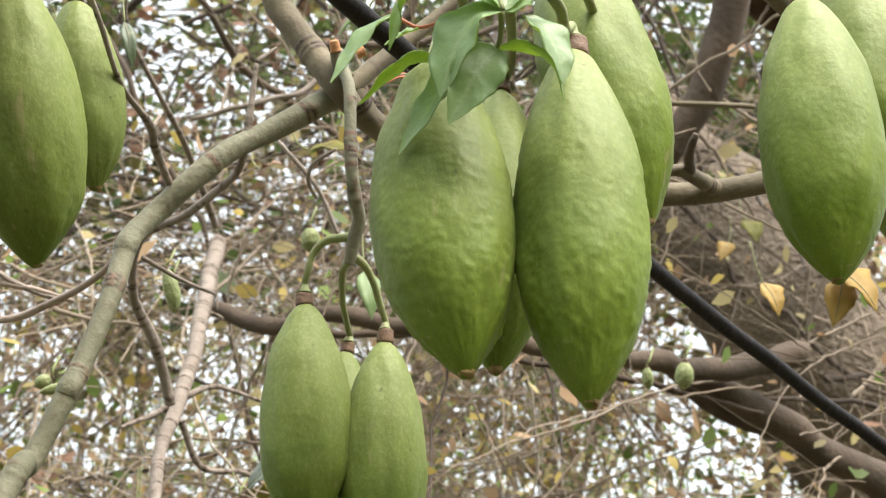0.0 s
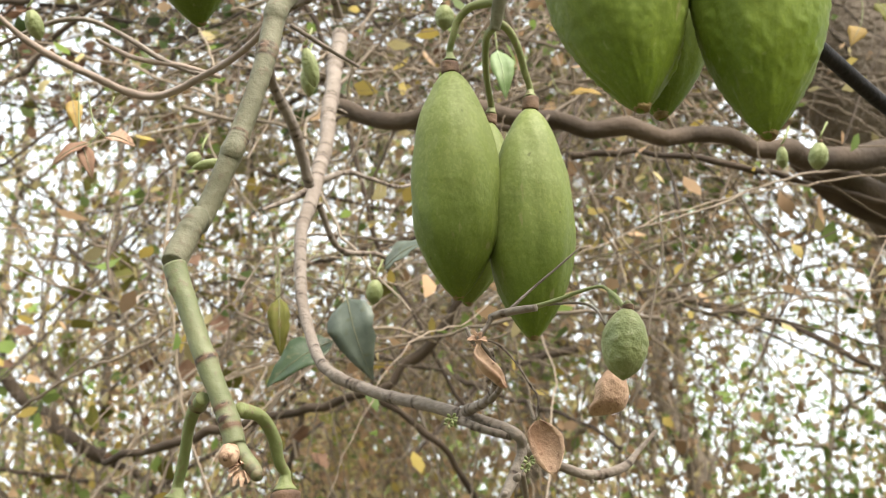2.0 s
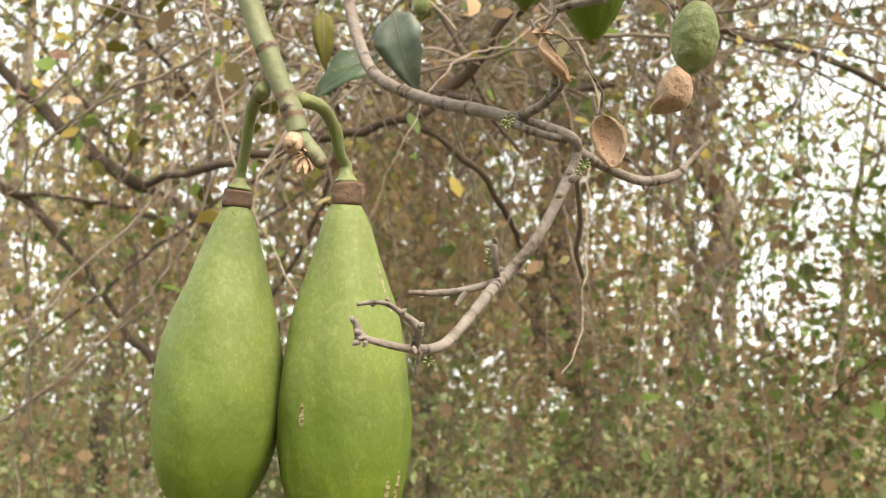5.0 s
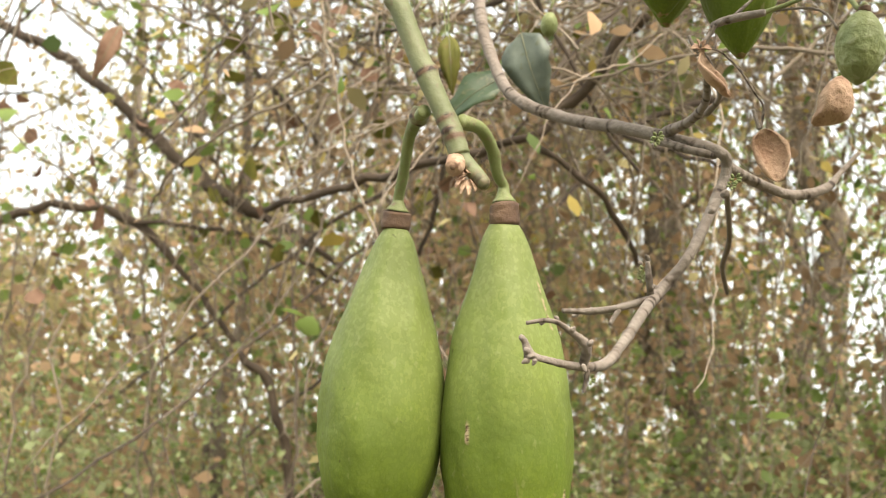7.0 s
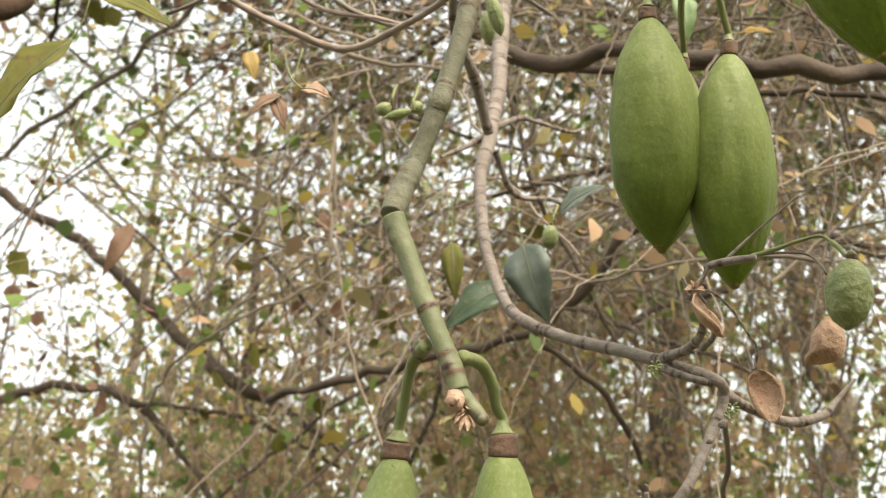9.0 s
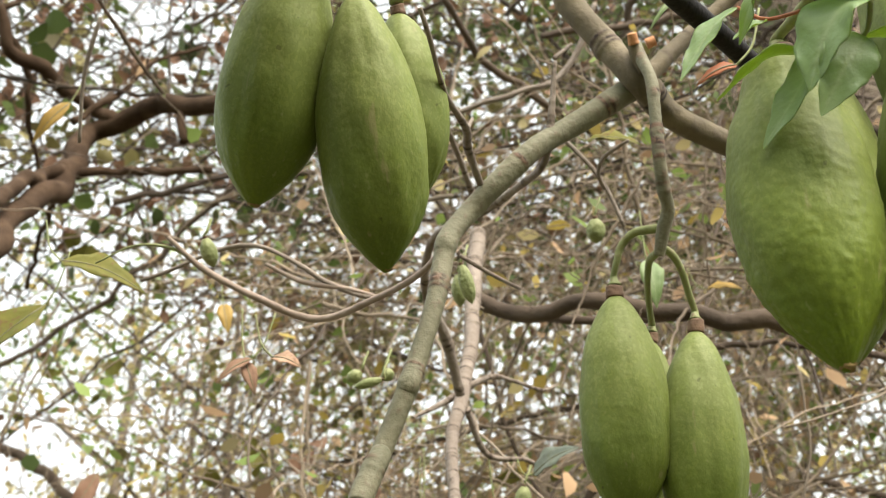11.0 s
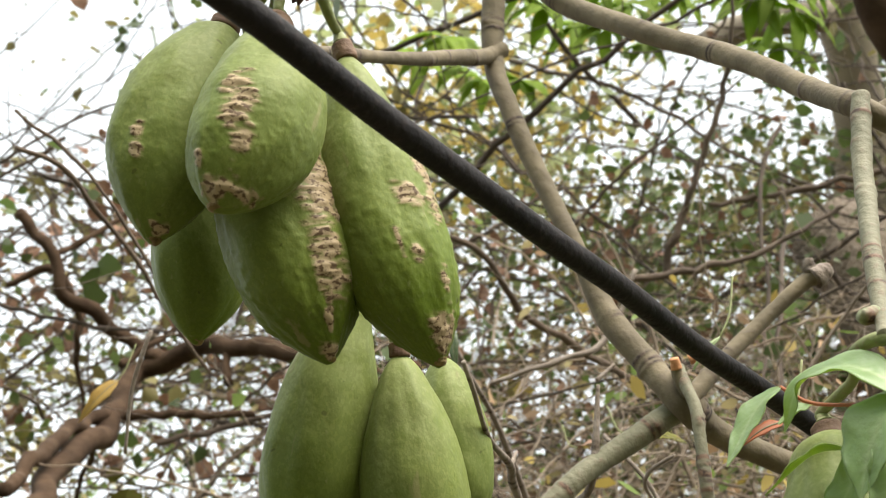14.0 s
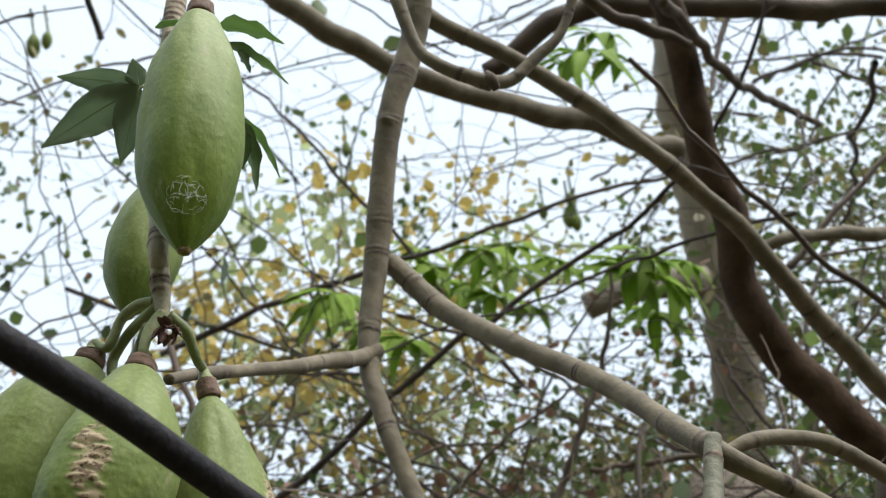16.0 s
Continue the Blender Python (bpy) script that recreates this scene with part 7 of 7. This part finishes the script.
# leaves of the wood
for name, mat, n, per, size, near, far, low, top, label in (
    ("olive_foliage", FAROLIVE, 680, 50, 0.034, 3.4, 9.0, -8, 27, "sparse olive leaves on thin stems through the wood"),
    ("green_foliage", FARGREEN, 560, 50, 0.034, 3.4, 9.0, -8, 27, "scattered dull green leaves through the wood"),
    ("yellow_foliage", FARYELLOW, 420, 14, 0.029, 3.4, 8.0, -6, 50, "scattered yellowing leaves through the wood"),
    ("brown_foliage", FARBROWN, 720, 44, 0.034, 3.2, 8.0, -8, 27, "withered brown leaves hanging through the wood"),
    ("upper_olive_foliage", BACKLITOLIVE, 230, 30, 0.036, 3.2, 7.0, 24, 42, "thin olive leaves above the wood's edge"),
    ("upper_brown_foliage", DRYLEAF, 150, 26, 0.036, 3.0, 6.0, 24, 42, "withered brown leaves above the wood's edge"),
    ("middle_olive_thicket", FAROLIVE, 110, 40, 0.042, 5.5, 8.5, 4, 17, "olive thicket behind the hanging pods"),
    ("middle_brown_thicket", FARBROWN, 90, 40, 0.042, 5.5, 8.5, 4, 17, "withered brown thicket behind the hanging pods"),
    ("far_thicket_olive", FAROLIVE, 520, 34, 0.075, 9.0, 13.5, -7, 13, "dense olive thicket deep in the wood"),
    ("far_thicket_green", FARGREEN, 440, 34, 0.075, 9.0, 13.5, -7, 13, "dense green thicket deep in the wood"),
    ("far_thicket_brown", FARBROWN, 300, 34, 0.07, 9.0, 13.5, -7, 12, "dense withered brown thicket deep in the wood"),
    ("high_green_foliage", BACKLITLEAF, 380, 34, 0.042, 3.5, 7.0, 28, 60, "green leaves scattered high in the crown"),
    ("mid_green_foliage", BACKLITLEAF, 130, 34, 0.036, 3.2, 6.0, 26, 41, "dark green leaves filling the lower crown"),
    ("high_olive_foliage", BACKLITOLIVE, 190, 30, 0.04, 3.5, 7.0, 28, 58, "olive leaves scattered high in the crown"),
):
    middle = name.startswith("middle")
    c = toward(n, near, far, low, top, 0.2, -10, 7) if middle else toward(n, near, far, low, top)
    patch = np.array([noise.noise(Vector((a * 0.11, e * 0.14, 7.7 * n + near))) for a, e in zip(bearing(c), rise(c))])
    c = c[patch > -0.1 + 0.12 * rng.normal(size=len(c))]
    if low > 20:
        c = airy(c, 0.25)
    v, f = leaf_cloud(bunch(c, per * 1.45, 0.17 if low > 20 else 0.25), size, 0.7)
    stuff(name, v, f, mat, label, "foliage")

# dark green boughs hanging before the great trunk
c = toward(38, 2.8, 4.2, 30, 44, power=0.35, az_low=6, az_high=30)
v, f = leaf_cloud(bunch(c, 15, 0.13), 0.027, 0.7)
stuff("dark_bough_leaves", v, f, BACKLITLEAF, "dark green leaves on boughs before the great trunk", "leaves")
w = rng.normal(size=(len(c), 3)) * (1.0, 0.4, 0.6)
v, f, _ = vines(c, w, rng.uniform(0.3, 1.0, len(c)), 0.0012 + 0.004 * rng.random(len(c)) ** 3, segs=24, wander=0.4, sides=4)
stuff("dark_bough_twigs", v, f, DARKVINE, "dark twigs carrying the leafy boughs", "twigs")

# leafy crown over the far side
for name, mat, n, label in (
    ("side_crown_green", BACKLITLEAF, 70, "dark green leaves of a crown beyond the brown trunk"),
    ("side_crown_olive", BACKLITOLIVE, 50, "olive leaves of a crown beyond the brown trunk"),
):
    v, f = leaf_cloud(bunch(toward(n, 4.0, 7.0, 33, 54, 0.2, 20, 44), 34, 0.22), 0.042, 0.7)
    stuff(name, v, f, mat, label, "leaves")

# a few larger leaves standing nearer
for name, mat, n, label in (
    ("near_olive_leaves", FAROLIVE, 40, "larger olive leaves hanging nearer among the vines"),
    ("near_green_leaves", FARGREEN, 110, "larger green leaves hanging nearer among the vines"),
    ("near_brown_leaves", DRYLEAF, 30, "larger withered brown leaves hanging among the vines"),
):
    v, f = leaf_cloud(toward(n, 2.2, 3.8, -4, 56), 0.034, 0.62)
    stuff(name, v, f, mat, label, "leaves")

# dark olive and brown leaves hung on thin twigs against the pale sky
s = toward(60, 2.0, 3.6, 6, 30, power=0.0, az_low=-24, az_high=2)
w = np.stack([rng.normal(0, 0.5, len(s)), rng.normal(0, 0.2, len(s)), rng.normal(-0.3, 0.7, len(s))], 1)
v, f, hung = vines(s, w, rng.uniform(0.3, 0.9, len(s)), rng.uniform(0.0008, 0.0018, len(s)), segs=24, wander=0.25, sides=4, kink=0.03)
stuff("thin_dark_twigs", v, f, DARKVINE, "thin dark twigs against the pale sky", "twigs")
pick = hung.reshape(-1, 3)
for name, mat, n, label in (
    ("hung_olive_leaves", OLIVELEAF, 170, "dark olive leaves hanging on thin twigs"),
    ("hung_brown_leaves", DRYLEAF, 70, "curled brown leaves hanging on thin twigs"),
    ("hung_green_leaves", FARGREEN, 70, "dull green leaves hanging on thin twigs"),
):
    v, f = leaf_cloud(pick[rng.integers(0, len(pick), n)] + rng.normal(size=(n, 3)) * 0.006, 0.034, 1.0)
    stuff(name, v, f, mat, label, "leaves")

# yellow-leaved boughs seen against the sky
for name, mat, n, per, low, top, west, east, label in (
    ("yellow_bough_leaves", FARYELLOW, 26, 28, 42, 51, -13, 2, "yellow autumn leaves on thin boughs against the sky"),
    ("pale_bough_leaves", FARPALE, 46, 26, 41, 54, -14, 12, "pale yellow-green leaves on thin boughs against the sky"),
    ("thin_yellow_leaves", FARYELLOW, 26, 14, 46, 57, -4, 14, "few yellow leaves scattered on high thin boughs"),
):
    c = toward(n, 4.0, 6.0, low, top, power=0.0, az_low=west, az_high=east)
    v, f = leaf_cloud(bunch(c, per, 0.15), 0.05, 0.8)
    stuff(name, v, f, mat, label, "leaves")

# leaves that sit on the vines of the tangle
pick = tangle.reshape(-1, 3)
for name, mat, n, size, label in (
    ("vine_leaves_green", FARGREEN, 800, 0.028, "small dull green leaves along the dry vines"),
    ("vine_leaves_olive", FAROLIVE, 900, 0.026, "small olive leaves along the dry vines"),
    ("vine_leaves_yellow", FARYELLOW, 380, 0.028, "small yellow leaves along the dry vines"),
    ("vine_leaves_brown", FARBROWN, 600, 0.03, "small curled brown leaves along the dry vines"),
):
    v, f = leaf_cloud(pick[rng.integers(0, len(pick), n)] + rng.normal(size=(n, 3)) * 0.02, size)
    stuff(name, v, f, mat, label, "leaves")
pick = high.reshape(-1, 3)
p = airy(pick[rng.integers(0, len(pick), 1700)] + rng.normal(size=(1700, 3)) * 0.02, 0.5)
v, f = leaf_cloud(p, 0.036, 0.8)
stuff("high_twig_leaves", v, f, BACKLITLEAF, "small dull leaves along the high twigs", "leaves")

# dense low undergrowth that hides the ground's edge
for name, mat, n, per, size, label in (
    ("low_green_shrubs", FARGREEN, 560, 24, 0.05, "dense low green shrubs under the trees"),
    ("low_olive_shrubs", FAROLIVE, 700, 24, 0.05, "dense low olive and tan shrubs under the trees"),
    ("low_brown_shrubs", FARBROWN, 420, 22, 0.05, "dense withered brown undergrowth under the trees"),
):
    p = clumps(n, per, (-7, 4.2, 0.0), (8, 11.0, 2.8), 0.3, lambda c: np.clip(1.3 - c[:, 2] / 3.0, 0.15, 1) * (1 - 0.8 * np.exp(-(((bearing(c) - 21) / 8) ** 2))))
    v, f = leaf_cloud(p, size, 0.75)
    stuff(name, v, f, mat, label, "shrubs")

c = toward(520, 2.9, 5.5, -8, 1.5, power=0.3, az_low=-26, az_high=28)
v, f = leaf_cloud(bunch(c, 34, 0.2), 0.021, 0.6)
stuff("pale_undergrowth", v, f, FARPALE, "pale green feathery undergrowth at the wood's edge", "undergrowth")

# the far wood, closing the view all round
a = rng.uniform(0, 2 * np.pi, 2000)
rr = np.where(np.sin(a) < -0.1, rng.uniform(7, 13, 2000), rng.uniform(15, 26, 2000))
c = np.stack([np.cos(a) * rr, np.sin(a) * rr, np.abs(rng.normal(0, 0.6, 2000)) * (3.2 + 1.4 * np.sin(a * 5) + 0.8 * np.cos(a * 3))], 1)
# the unseen part behind the camera is raised to dim the frontal sky light
c[:, 2] *= np.where(c[:, 1] < 0, 1.8, 1.0) * (1 - 0.85 * np.exp(-(((bearing(c) - 25) / 6) ** 2)))
v, f = leaf_cloud(np.repeat(c, 24, axis=0) + rng.normal(size=(len(c) * 24, 3)) * 0.55, 0.22)
stuff("far_wood", v, f, FARGREEN, "distant belt of green and tan woodland", "woods")
c = c[::2]
v, f = leaf_cloud(np.repeat(c, 18, axis=0) + rng.normal(size=(len(c) * 18, 3)) * 0.6, 0.2)
stuff("far_wood_olive", v, f, FAROLIVE, "distant belt of tan and olive woodland", "woods")

# unseen thicket, added behind the camera to hold back low sky light
a = rng.uniform(1.06 * np.pi, 1.94 * np.pi, 1500)
rr = rng.uniform(4.5, 9.5, 1500)
c = np.stack([np.cos(a) * rr, np.sin(a) * rr, rng.uniform(0, 1, 1500) ** 1.2 * (3.4 + 0.9 * np.sin(a * 9))], 1)
v, f = leaf_cloud(np.repeat(c, 20, axis=0) + rng.normal(size=(len(c) * 20, 3)) * 0.4, 0.16, 0.9)
stuff("near_wood", v, f, FARGREEN, "unseen green thicket added behind the viewer to block sky light", "woods")

# hazy thicket deep in the wood, low beside the twin pods
for name, mat, n, label in (
    ("side_olive_thicket", FAROLIVE, 110, "hazy olive thicket low in the wood"),
    ("side_brown_thicket", FARBROWN, 80, "withered brown thicket low in the wood"),
):
    v, f = leaf_cloud(bunch(toward(n, 6.0, 9.5, -5, 8, 0.2, -25, -5), 46, 0.3), 0.046, 0.7)
    stuff(name, v, f, mat, label, "thicket")
